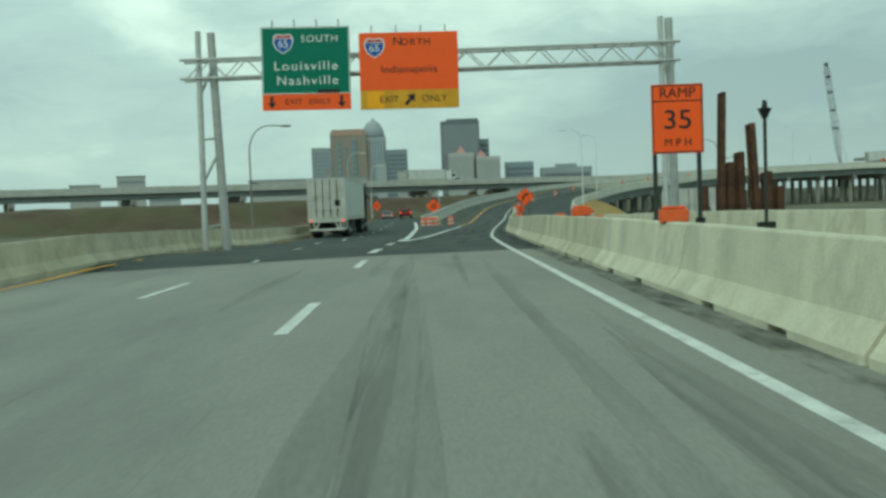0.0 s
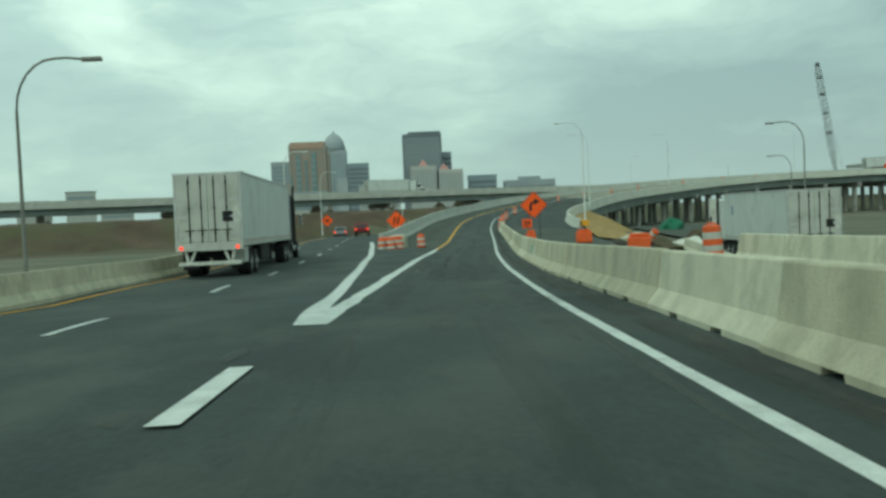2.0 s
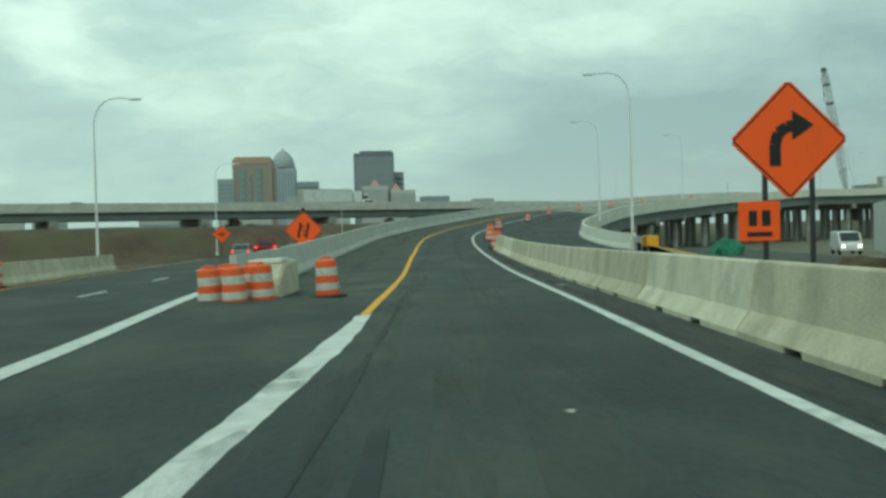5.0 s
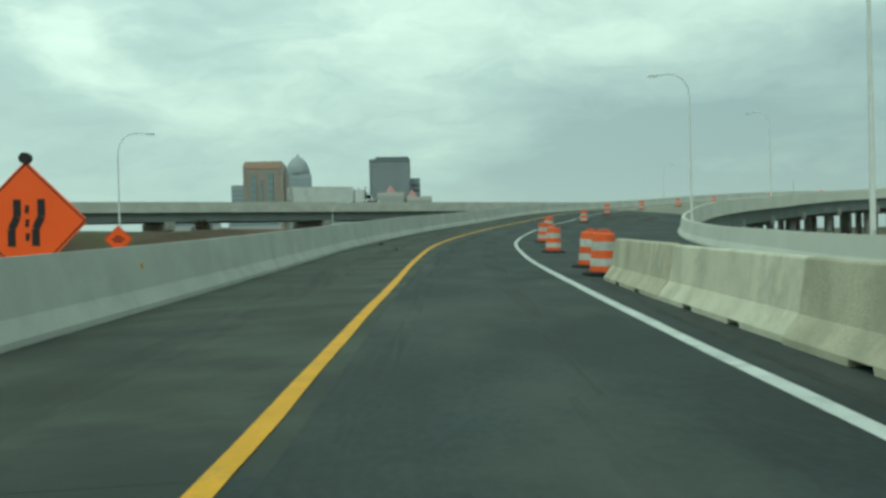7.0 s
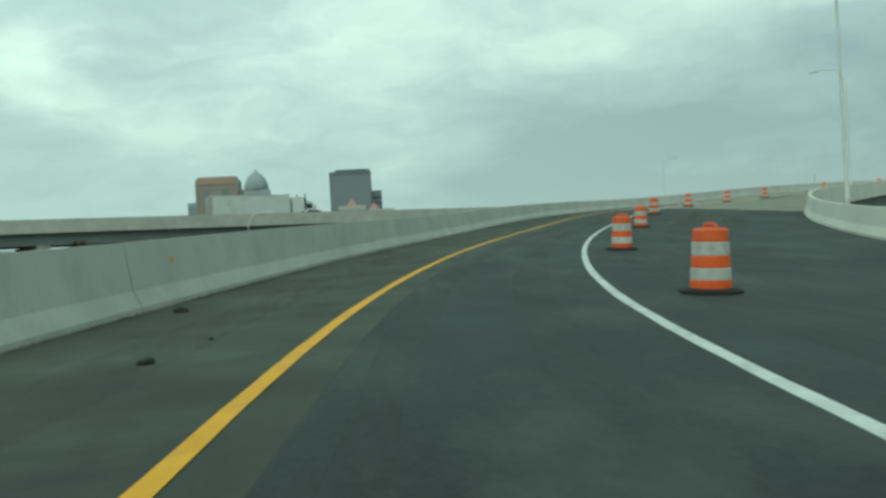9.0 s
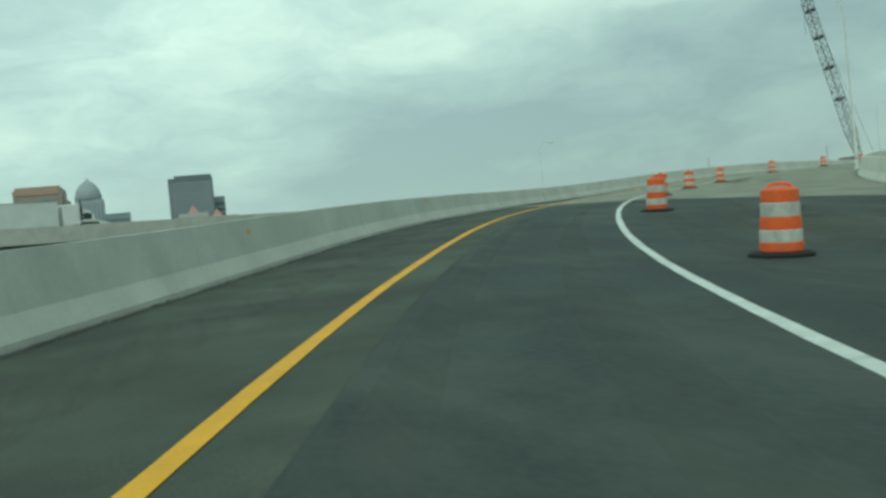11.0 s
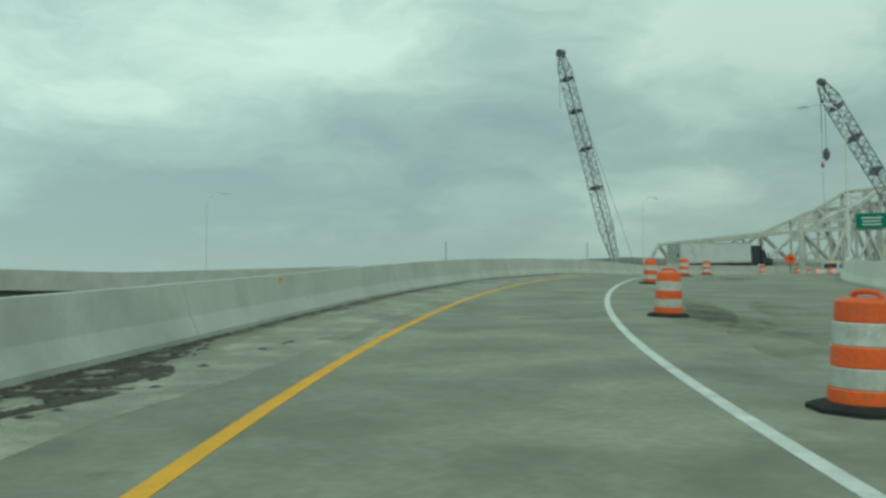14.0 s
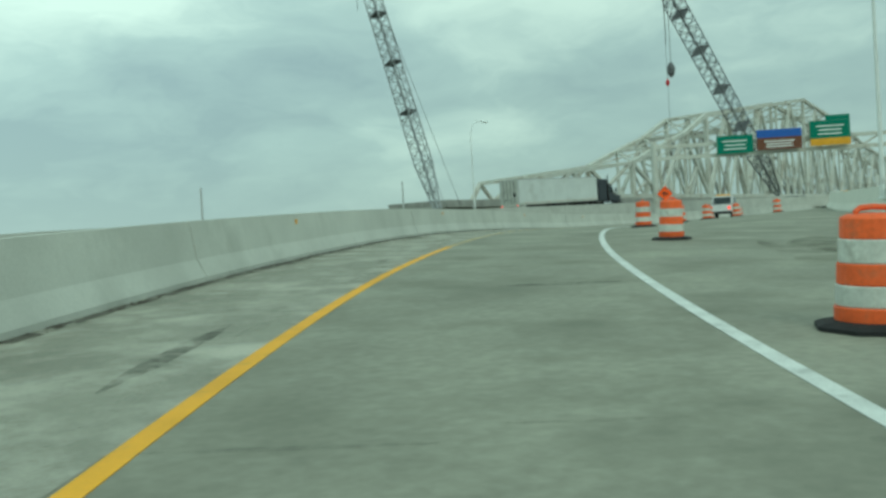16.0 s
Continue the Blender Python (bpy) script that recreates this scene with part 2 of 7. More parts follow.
M_WALL = mat("parapet_concrete", (0.51, 0.52, 0.47), 0.9, var=0.1, scale=0.6, fine=30, bump=0.1, dirt=(0.42, 0.43, 0.385), dirt_at=0.6, dirt_scale=0.7, streak=(0.42, 0.43, 0.385), streak_at=0.54)
M_WHITEWALL = mat("pale_concrete", (0.66, 0.66, 0.585), 0.9, var=0.08, scale=0.4, fine=30, bump=0.1)
M_PIER = mat("pier_concrete", (0.33, 0.33, 0.30), 0.9, var=0.15, scale=0.6, fine=20, dirt=(0.22, 0.22, 0.2), dirt_scale=0.5)
M_GIRDER = mat("painted_girder", (0.16, 0.19, 0.18), 0.6, var=0.15, scale=0.4)
M_WHITE = mat("white_road_paint", (0.66, 0.68, 0.65), 0.75, var=0.14, scale=2.5, fine=40, dirt=(0.34, 0.35, 0.33), dirt_at=0.64, dirt_scale=3.5)
M_YELLOW = mat("yellow_road_paint", (0.8, 0.40, 0.02), 0.7, var=0.1, scale=2.0, fine=40, dirt=(0.5, 0.30, 0.06), dirt_at=0.66, dirt_scale=3)
M_YELLOW_FADED = mat("faded_yellow_paint", (0.5, 0.38, 0.17), 0.8, var=0.2, scale=3.0, fine=40, dirt=(0.3, 0.29, 0.24), dirt_at=0.52, dirt_scale=2)
M_DIRT = mat("brown_soil", (0.105, 0.074, 0.05), 0.95, var=0.3, scale=0.15, fine=3, bump=0.5, dirt=(0.1, 0.095, 0.05), dirt_at=0.52, dirt_scale=0.08)
M_GROUND = mat("rough_ground", (0.17, 0.155, 0.115), 0.95, var=0.3, scale=0.08, fine=2, bump=0.5, dirt=(0.11, 0.115, 0.07), dirt_at=0.5, dirt_scale=0.05)
M_MUD = mat("wet_mud", (0.055, 0.048, 0.036), 0.8, var=0.35, scale=2, fine=25, bump=0.6, dirt=(0.12, 0.11, 0.09), dirt_at=0.64, dirt_scale=2.5)
M_LUMP = mat("damp_black_dirt", (0.02, 0.021, 0.018), 0.9, var=0.3, scale=8, bump=0.4)
M_STRAW = mat("straw_slope", (0.36, 0.24, 0.09), 0.95, var=0.3, scale=1, fine=20, bump=0.5)
M_ORANGE = mat("orange_sheeting", (1.0, 0.115, 0.012), 0.45, var=0.04, scale=2, bump=0.0)
M_ORANGE_P = mat("orange_plastic", (0.8, 0.125, 0.028), 0.55, var=0.14, scale=4, bump=0.05, dirt=(0.42, 0.13, 0.06), dirt_at=0.64, dirt_scale=4, rand=0.1)
M_BAND = mat("white_reflective_band", (0.56, 0.57, 0.52), 0.45, var=0.14, scale=6, bump=0.02, dirt=(0.36, 0.35, 0.3), dirt_at=0.6, dirt_scale=5, rand=0.1)
M_GREEN = mat("green_sheeting", (0.0, 0.17, 0.105), 0.45, var=0.05, bump=0.0)
M_SIGNYEL = mat("yellow_sheeting", (0.72, 0.36, 0.02), 0.45, var=0.12, scale=1.5, bump=0.0)
M_SIGNBLUE = mat("blue_sheeting", (0.02, 0.1, 0.42), 0.45, var=0.05, bump=0.0)
M_SIGNRED = mat("red_sheeting", (0.5, 0.03, 0.04), 0.45, var=0.05, bump=0.0)
M_SIGNBROWN = mat("brown_sheeting", (0.14, 0.05, 0.025), 0.5, var=0.05, bump=0.0)
M_SIGNWHITE = mat("white_sheeting", (0.8, 0.82, 0.8), 0.45, var=0.04, bump=0.0)
M_BLACK = mat("black_paint", (0.015, 0.015, 0.016), 0.6, var=0.1, bump=0.0)
M_RUBBER = mat("black_rubber", (0.02, 0.02, 0.021), 0.85, var=0.25, scale=5, bump=0.2)
M_GALV = mat("galvanised_steel", (0.52, 0.53, 0.52), 0.55, metal=0.45, var=0.12, scale=3)
M_DARKPOST = mat("dark_green_post", (0.035, 0.04, 0.036), 0.6, var=0.15, scale=6)
M_RUST = mat("rusted_steel", (0.11, 0.055, 0.03), 0.85, var=0.4, scale=2.5, fine=18, bump=0.4, dirt=(0.055, 0.03, 0.024), dirt_at=0.55, dirt_scale=1.3)
M_TRAILER = mat("white_trailer_panel", (0.62, 0.65, 0.63), 0.5, var=0.06, scale=0.7, bump=0.02, dirt=(0.46, 0.47, 0.44), dirt_at=0.63, dirt_scale=0.5)
M_TRAILER_R = mat("white_trailer_door", (0.52, 0.53, 0.48), 0.55, var=0.1, scale=1.0, bump=0.02, dirt=(0.33, 0.33, 0.29), dirt_at=0.6, dirt_scale=0.8)
M_CHASSIS = mat("dirty_black_chassis", (0.02, 0.021, 0.022), 0.75, var=0.3, scale=3)
M_CABDARK = mat("dark_cab_paint", (0.03, 0.035, 0.045), 0.3, var=0.1, bump=0.0)
M_CABWHITE = mat("white_cab_paint", (0.7, 0.72, 0.7), 0.35, var=0.06, bump=0.0)
M_GLASS = mat("dark_window_glass", (0.02, 0.03, 0.032), 0.08, var=0.1, bump=0.0, spec=0.6)
M_CHROME = mat("chrome", (0.7, 0.7, 0.7), 0.2, metal=1.0, var=0.05, bump=0.0)
M_CARWHITE = mat("white_car_paint", (0.68, 0.69, 0.68), 0.3, var=0.06, bump=0.0)
M_CARRED = mat("dark_red_car_paint", (0.2, 0.02, 0.025), 0.3, var=0.06, bump=0.0)
M_CARGREY = mat("grey_car_paint", (0.22, 0.23, 0.24), 0.3, var=0.06, bump=0.0)
M_TAIL = mat("lit_tail_lamp", (0.6, 0.02, 0.02), 0.3, var=0.02, bump=0.0, emit=(1, 0.06, 0.03, 1.6))
M_HEAD = mat("lit_head_lamp", (0.9, 0.9, 0.8), 0.3, var=0.02, bump=0.0, emit=(1, 0.92, 0.7, 5))
M_AMBER = mat("amber_reflector", (0.75, 0.36, 0.03), 0.35, var=0.05, bump=0.0)
M_TRUSS = mat("pale_bridge_paint", (0.6, 0.61, 0.55), 0.6, var=0.18, scale=0.3, dirt=(0.3, 0.26, 0.2), dirt_at=0.58, dirt_scale=0.3)
M_TRUSS_D = mat("weathered_bridge_steel", (0.34, 0.34, 0.31), 0.7, var=0.25, scale=0.3, dirt=(0.2, 0.17, 0.14), dirt_at=0.55, dirt_scale=0.25)
M_EMBLEM = mat("faded_blue_emblem", (0.22, 0.30, 0.42), 0.5, var=0.1, bump=0.0)
M_AMBERSHEET = mat("bright_amber_sheeting", (0.95, 0.42, 0.01), 0.45, var=0.06, bump=0.0)
M_CRANE = mat("crane_lattice_paint", (0.34, 0.36, 0.37), 0.6, var=0.25, scale=0.6)
M_FOLIAGE = mat("dry_foliage", (0.12, 0.105, 0.065), 0.9, var=0.35, scale=2, bump=0.0)
M_CRANE_D = mat("dark_crane_paint", (0.12, 0.125, 0.13), 0.6, var=0.2, scale=0.6)

M_SKID = mat("tyre_rubber_marks", (0.12, 0.12, 0.11), 0.85, var=0.2, scale=1, bump=0.0, alpha=0.23, dirt_scale=0.9, stretch=(2.5, 0.16, 1), edge=(0.34, 0.72))
M_DUST = mat("pale_dust_marks", (0.15, 0.155, 0.14), 0.95, var=0.2, scale=1, bump=0.0, alpha=0.4, dirt_scale=1.6, stretch=(2.0, 0.5, 1))
M_RUSTSTAIN = mat("rust_stain", (0.10, 0.07, 0.042), 0.9, var=0.2, scale=1, bump=0.0, alpha=0.32, dirt_scale=1.3, stretch=(1.5, 0.35, 1), edge=(0.46, 0.74))
M_OLIVE = mat("damp_olive_stain", (0.145, 0.145, 0.092), 0.9, var=0.2, scale=1, bump=0.0, alpha=0.45, dirt_scale=0.7, edge=(0.4, 0.72))
M_LIGHTSTAIN = mat("pale_concrete_dust", (0.47, 0.46, 0.385), 0.95, var=0.15, scale=1, bump=0.0, alpha=0.88, dirt_scale=0.9, edge=(0.28, 0.62))
M_PATCH = mat("dark_asphalt_patch", (0.03, 0.038, 0.037), 0.85, var=0.25, scale=1.5, fine=60, bump=0.3)
M_EDGE = mat("grey_edge_dirt", (0.085, 0.086, 0.074), 0.95, var=0.25, scale=1, bump=0.0, alpha=0.75, dirt_scale=2.2, stretch=(1.5, 0.5, 1))
M_MUDLINE = mat("ragged_mud_line", (0.085, 0.08, 0.062), 0.9, var=0.35, scale=3, fine=25, bump=0.4, alpha=1.0 - 1e-3, dirt_scale=3.0, edge=(0.47, 0.53))
M_MUDPATCH = mat("spread_mud", (0.055, 0.05, 0.038), 0.85, var=0.4, scale=3, fine=25, bump=0.5, alpha=1.0 - 1e-3, dirt_scale=1.5, edge=(0.455, 0.51))
M_SCUFF = mat("dark_scuffs", (0.1, 0.1, 0.09), 0.85, var=0.2, scale=1, bump=0.0, alpha=0.26, dirt_scale=2.2, stretch=(1.0, 3.0, 1), edge=(0.4, 0.75))
M_SMEAR = mat("dried_mud_smear", (0.085, 0.09, 0.07), 0.9, var=0.3, scale=3, bump=0.2, alpha=0.62, dirt_scale=4.0, edge=(0.4, 0.66))
M_SCRAP = mat("chipped_white_paint", (0.5, 0.52, 0.49), 0.8, var=0.15, scale=6, bump=0.0, alpha=0.9, dirt_scale=9.0, edge=(0.46, 0.56))
M_CHALK = mat("white_spray_paint", (0.72, 0.73, 0.7), 0.8, var=0.1, scale=4, bump=0.0)
M_TEAL = mat("teal_spray_paint", (0.16, 0.5, 0.4), 0.8, var=0.2, scale=4, bump=0.0, alpha=0.85, dirt_scale=9, edge=(0.32, 0.62))
M_CONTAINER = mat("grey_white_container", (0.5, 0.52, 0.5), 0.6, var=0.1, scale=0.8)
M_BOXTRUCK = mat("mottled_red_print", (0.34, 0.09, 0.06), 0.5, var=0.3, scale=1.2, bump=0.0, dirt=(0.45, 0.3, 0.16), dirt_at=0.5, dirt_scale=1.1)
M_TARP = mat("green_tarpaulin", (0.03, 0.16, 0.09), 0.7, var=0.2, scale=2)

# ---------------------------------------------------------------- small builders


def mesh_of(bm, material, smooth=False):
    me = bpy.data.meshes.new("mesh")
    bm.normal_update()
    bm.to_mesh(me)
    bm.free()
    for m in material if isinstance(material, (list, tuple)) else (material,):
        me.materials.append(m)
    if smooth:
        for p in me.polygons:
            p.use_smooth = True
    return me


def part(name, bm, material, parent=None, label="", smooth=False):
    ob = new(name, mesh_of(bm, material, smooth))
    if parent is not None:
        ob.parent = parent
    if label:
        ob["label"] = label
    return ob


def thing(name, label, category, group="", m=None):
    ob = new(name)
    if m is not None:
        ob.matrix_basis = m
    return tagged(ob, label, category, group)


def solo(name, bm, material, label, category, group="", kind="", smooth=False, m=None):
    ob = part(name, bm, material, smooth=smooth)
    if m is not None:
        ob.matrix_basis = m
    return tagged(ob, label, category, group, kind)


def box(bm, x0, x1, y0, y1, z0, z1, bevel=0.0, m=None):
    g = bmesh.ops.create_cube(bm, size=1.0)
    vs = g["verts"]
    for v in vs:
        v.co = Vector(((x0 + x1) / 2 + v.co.x * (x1 - x0), (y0 + y1) / 2 + v.co.y * (y1 - y0), (z0 + z1) / 2 + v.co.z * (z1 - z0)))
        if m is not None:
            v.co = m @ v.co
    if bevel:
        es = {e for v in vs for e in v.link_edges}
        bmesh.ops.bevel(bm, geom=list(es), offset=bevel, segments=2, affect="EDGES", profile=0.5)
    return bm


def bx(x0, x1, y0, y1, z0, z1, bevel=0.0, m=None):
    return box(bmesh.new(), x0, x1, y0, y1, z0, z1, bevel, m)


def rod(bm, a, b, r0, r1=None, n=8):
    """A round bar from a to b."""
    a, b = Vector(a), Vector(b)
    d = b - a
    r1 = r0 if r1 is None else r1
    q = d.to_track_quat("Z", "Y").to_matrix().to_4x4()
    bmesh.ops.create_cone(bm, cap_ends=True, segments=n, radius1=r0, radius2=r1, depth=d.length, matrix=Matrix.Translation((a + b) / 2) @ q)
    return bm


def tube(pts, r, n=8):
    """A bent round pipe through the points."""
    bm = bmesh.new()
    pts = [Vector(p) for p in pts]
    rings = []
    for i, p in enumerate(pts):
        d = (pts[min(i + 1, len(pts) - 1)] - pts[max(i - 1, 0)]).normalized()
        s1 = d.cross(Vector((0, 1, 0))).normalized()
        s2 = d.cross(s1)
        rings.append([bm.verts.new(p + s1 * r * math.cos(2 * math.pi * k / n) + s2 * r * math.sin(2 * math.pi * k / n)) for k in range(n)])
    for a, b in zip(rings, rings[1:]):
        for k in range(n):
            bm.faces.new((a[k], a[(k + 1) % n], b[(k + 1) % n], b[k]))
    bm.faces.new(rings[0])
    bm.faces.new(list(reversed(rings[-1])))
    bmesh.ops.recalc_face_normals(bm, faces=bm.faces)
    return bm


def beam(bm, a, b, w, h=None):
    """A square bar from a to b."""
    a, b = Vector(a), Vector(b)
    d = b - a
    h = w if h is None else h
    q = Matrix.Translation((a + b) / 2) @ d.to_track_quat("Z", "X").to_matrix().to_4x4()
    return box(bm, -w / 2, w / 2, -h / 2, h / 2, -d.length / 2, d.length / 2, m=q)


def lathe(bm, rings, n=20):
    """Surface of revolution about z from (radius, z) rings, closed at both ends."""
    vs = [[bm.verts.new((r * math.cos(2 * math.pi * k / n), r * math.sin(2 * math.pi * k / n), z)) for k in range(n)] for r, z in rings]
    for a, b in zip(vs, vs[1:]):
        for k in range(n):
            bm.faces.new((a[k], a[(k + 1) % n], b[(k + 1) % n], b[k]))
    bm.faces.new(list(reversed(vs[0])))
    bm.faces.new(vs[-1])
    return bm


def prism(bm, pts, y0, y1, axis="x"):
    """A flat outline (given in x,z or y,z) made solid between two planes."""
    def co(p, s):
        return (p[0], s, p[1]) if axis == "y" else (s, p[0], p[1])
    a, b = [bm.verts.new(co(p, y0)) for p in pts], [bm.verts.new(co(p, y1)) for p in pts]
    n = len(pts)
    bm.faces.new(a)
    bm.faces.new(list(reversed(b)))
    for k in range(n):
        bm.faces.new((a[k], b[k], b[(k + 1) % n], a[(k + 1) % n]))
    bmesh.ops.recalc_face_normals(bm, faces=bm.faces)
    return bm


def text_bm(body, size, m, depth=0.004, align="CENTER", gap=1.0):
    cu = bpy.data.curves.new("lettering", "FONT")
    cu.body, cu.size, cu.extrude, cu.align_x, cu.align_y = body, size, depth, align, "CENTER"
    cu.space_character = gap
    tmp = bpy.data.objects.new("lettering", cu)
    scene.collection.objects.link(tmp)
    bpy.context.view_layer.update()
    me = bpy.data.meshes.new_from_object(tmp.evaluated_get(bpy.context.evaluated_depsgraph_get()))
    bm = bmesh.new()
    bm.from_mesh(me)
    bm.transform(m)
    bpy.data.objects.remove(tmp)
    bpy.data.meshes.remove(me)
    return bm


# ---------------------------------------------------------------- the ramp's alignment: x, y, height and crossfall, one row a station
ALIGN = [
    (0.03, 0.01, 0.00, -0.021), (0.03, 14.02, -0.02, -0.020), (0.22, 27.65, -0.17, -0.018), (0.76, 41.00, -0.47, -0.021),
    (1.57, 55.01, -0.85, -0.036), (2.76, 70.19, -1.08, -0.048), (4.42, 86.21, -1.17, -0.052), (6.15, 102.66, -1.22, -0.044),
    (7.79, 119.17, -0.95, -0.034), (9.66, 135.07, -0.61, -0.014), (12.00, 150.28, -0.10, -0.004), (15.99, 165.31, 0.58, 0.004),
    (21.52, 180.14, 1.37, 0.010), (28.31, 194.06, 2.32, 0.013), (36.51, 207.01, 3.03, 0.011), (46.25, 219.42, 3.66, 0.012),
    (57.13, 230.81, 4.42, 0.015), (69.47, 241.21, 5.12, 0.022), (83.06, 250.45, 5.58, 0.029), (97.80, 258.68, 5.64, 0.035),
]
U0 = -8
rows_ = [Vector((0.02, 0.02 - 14.3 * k, 0.0, -0.012)) for k in range(8, 0, -1)] + [Vector(r) for r in ALIGN]
head_, grade_ = 62.0, 0.0
for k in range(16):
    head_ += 3.4 if k < 7 else 0.6
    grade_ = 0.0 if k < 3 else 0.12
    p_ = rows_[-1]
    rows_.append(Vector((p_[0] + 15.8 * math.sin(radians(head_)), p_[1] + 15.8 * math.cos(radians(head_)), p_[2] + grade_, 0.01)))
STATIONS = rows_


def at(u):
    """Road point, unit tangent, unit right (with the crossfall) and up at station u."""
    k = min(max(int(math.floor(u - U0)), 1), len(STATIONS) - 3)
    f = u - U0 - k
    a, b, c, d = STATIONS[k - 1:k + 3]
    p = a * (-.5 * f + f * f - .5 * f ** 3) + b * (1 - 2.5 * f * f + 1.5 * f ** 3) + c * (.5 * f + 2 * f * f - 1.5 * f ** 3) + d * (-.5 * f * f + .5 * f ** 3)
    t = a * (-.5 + 2 * f - 1.5 * f * f) + b * (-5 * f + 4.5 * f * f) + c * (.5 + 4 * f - 4.5 * f * f) + d * (-f + 1.5 * f * f)
    tan = Vector(t[:3]).normalized()
    right = tan.cross(Vector((0, 0, 1))).normalized()
    up = right.cross(tan)
    return Vector(p[:3]), tan, right * math.cos(p[3]) - up * math.sin(p[3]), up * math.cos(p[3]) + right * math.sin(p[3])


def on(u, off, lift=0.0):
    """A point of the road surface; right of the edge line the deck falls away towards the inside of the curve."""
    p, t, r, n = at(u)
    q = p + r * off + n * lift
    if off > 2.3 and u > 4.3:
        q.z -= val(SIDE_FALL, u) * (off - 2.3) / 9.0
    return q


SIDE_FALL = [(4.3, 0.0), (5.4, 0.65), (8.4, 0.6), (9.4, 0.43), (10.5, 0.4), (12, 0.35), (13.5, 0.3), (15, 0.2), (17, 0.13), (19, -0.42), (22, -0.52), (34, -0.52)]


def stand(u, off, lift=0.0, turn=0.0):
    """A pose on the road at station u: y along the road, z up."""
    p, t, r, n = at(u)
    h = math.degrees(math.atan2(-t.x, t.y))
    q = on(u, off, lift)
    return pose(q.x, q.y, q.z, 0, 0, h + turn)


def val(table, u):
    """Linear between rows of (station, value)."""
    if u <= table[0][0]:
        return table[0][1]
    for (a, x), (b, y) in zip(table, table[1:]):
        if u <= b:
            w = (u - a) / (b - a)
            w = w * w * (3 - 2 * w)
            return x + (y - x) * w
    return table[-1][1]


def sag(x, y):
    """Settlement of the far end of the works below the straight grade."""
    s = (x - 22.5) * math.sin(radians(42)) + (y - 182.0) * math.cos(radians(42))
    return 0.0 if s < 0 else (0.0205 * s * s / 56 if s < 28 else 0.0205 * (s - 14))


def steps(u0, u1, du):
    n = max(1, int(math.ceil((u1 - u0) / du)))
    return [u0 + (u1 - u0) * i / n for i in range(n + 1)]


def ribbon(u0, u1, left, right, lift=0.0, depth=0.3, du=0.1, cols=1, flat_bottom=None, warp=None, sheet=False):
    """A slab along the road between two offsets (numbers, tables or functions); a sheet has its upper face alone."""
    bm = bmesh.new()
    def off(o, u):
        return o(u) if callable(o) else (val(o, u) if isinstance(o, list) else o)
    tops, bots = [], []
    for u in steps(u0, u1, du):
        a, b = off(left, u), off(right, u)
        offs = [a + (b - a) * k / cols for k in range(cols + 1)]
        if cols > 1 and a < 2.3 < b:
            # keep a row of points on the break of the crossfall
            near = min(range(1, cols), key=lambda k: abs(offs[k] - 2.3))
            offs = [a + (2.3 - a) * k / near if k <= near else 2.3 + (b - 2.3) * (k - near) / (cols - near) for k in range(cols + 1)]
        tops.append([bm.verts.new(on(warp(u, o) if warp else u, o, lift)) for o in offs])
        if sheet:
            continue
        ends = []
        for v in (tops[-1][0], tops[-1][-1]):
            c = v.co.copy()
            c.z = min(c.z - 0.02, flat_bottom) if flat_bottom is not None else c.z - depth
            ends.append(bm.verts.new(c))
        bots.append(ends)
    for i in range(len(tops) - 1):
        for k in range(cols):
            bm.faces.new((tops[i][k], tops[i][k + 1], tops[i + 1][k + 1], tops[i + 1][k]))
        if sheet:
            continue
        bm.faces.new((bots[i][0], tops[i][0], tops[i + 1][0], bots[i + 1][0]))
        bm.faces.new((tops[i][-1], bots[i][1], bots[i + 1][1], tops[i + 1][-1]))
        bm.faces.new((bots[i][1], bots[i][0], bots[i + 1][0], bots[i + 1][1]))
    if sheet:
        return bm
    for i, rev in ((0, False), (len(tops) - 1, True)):
        f = [bots[i][0], bots[i][1]] + list(reversed(tops[i]))
        bm.faces.new(list(reversed(f)) if rev else f)
    bmesh.ops.recalc_face_normals(bm, faces=bm.faces)
    return bm


def sweep(u0, u1, profile, offset=0.0, du=0.1):
    """A closed section (offset, height) carried along the road."""
    bm = bmesh.new()
    rings = []
    for u in steps(u0, u1, du):
        o = val(offset, u) if isinstance(offset, list) else offset
        rings.append([bm.verts.new(on(u, o + x, z)) for x, z in (profile(u) if callable(profile) else profile)])
    n = len(rings[0])
    for a, b in zip(rings, rings[1:]):
        for k in range(n):
            bm.faces.new((a[k], a[(k + 1) % n], b[(k + 1) % n], b[k]))
    bm.faces.new(rings[0])
    bm.faces.new(list(reversed(rings[-1])))
    bmesh.ops.recalc_face_normals(bm, faces=bm.faces)
    return bm


# paint lines: offsets from the driven line
WHITE_OFF = [(-8, 2.06), (0, 2.06), (1, 2.01), (2, 2.00), (3, 2.04), (4, 2.20), (5, 2.28), (6, 2.27), (7, 2.24), (8, 2.21), (9.5, 2.17), (11, 2.20), (12.5, 2.10), (14, 2.08), (15, 2.07), (16, 2.09), (18, 1.92), (19, 1.89), (30, 1.89)]
LEFT_OFF = [(-8, -1.5), (0, -1.5), (1, -1.49), (2, -1.64), (3, -1.78), (4, -1.69), (5, -1.62), (6, -1.37), (7, -1.32), (8, -1.34), (9.5, -1.62), (11, -1.7), (12.5, -1.76), (14, -1.71), (15, -1.78), (16, -1.74), (18, -1.66), (19, -1.7), (30, -1.7)]
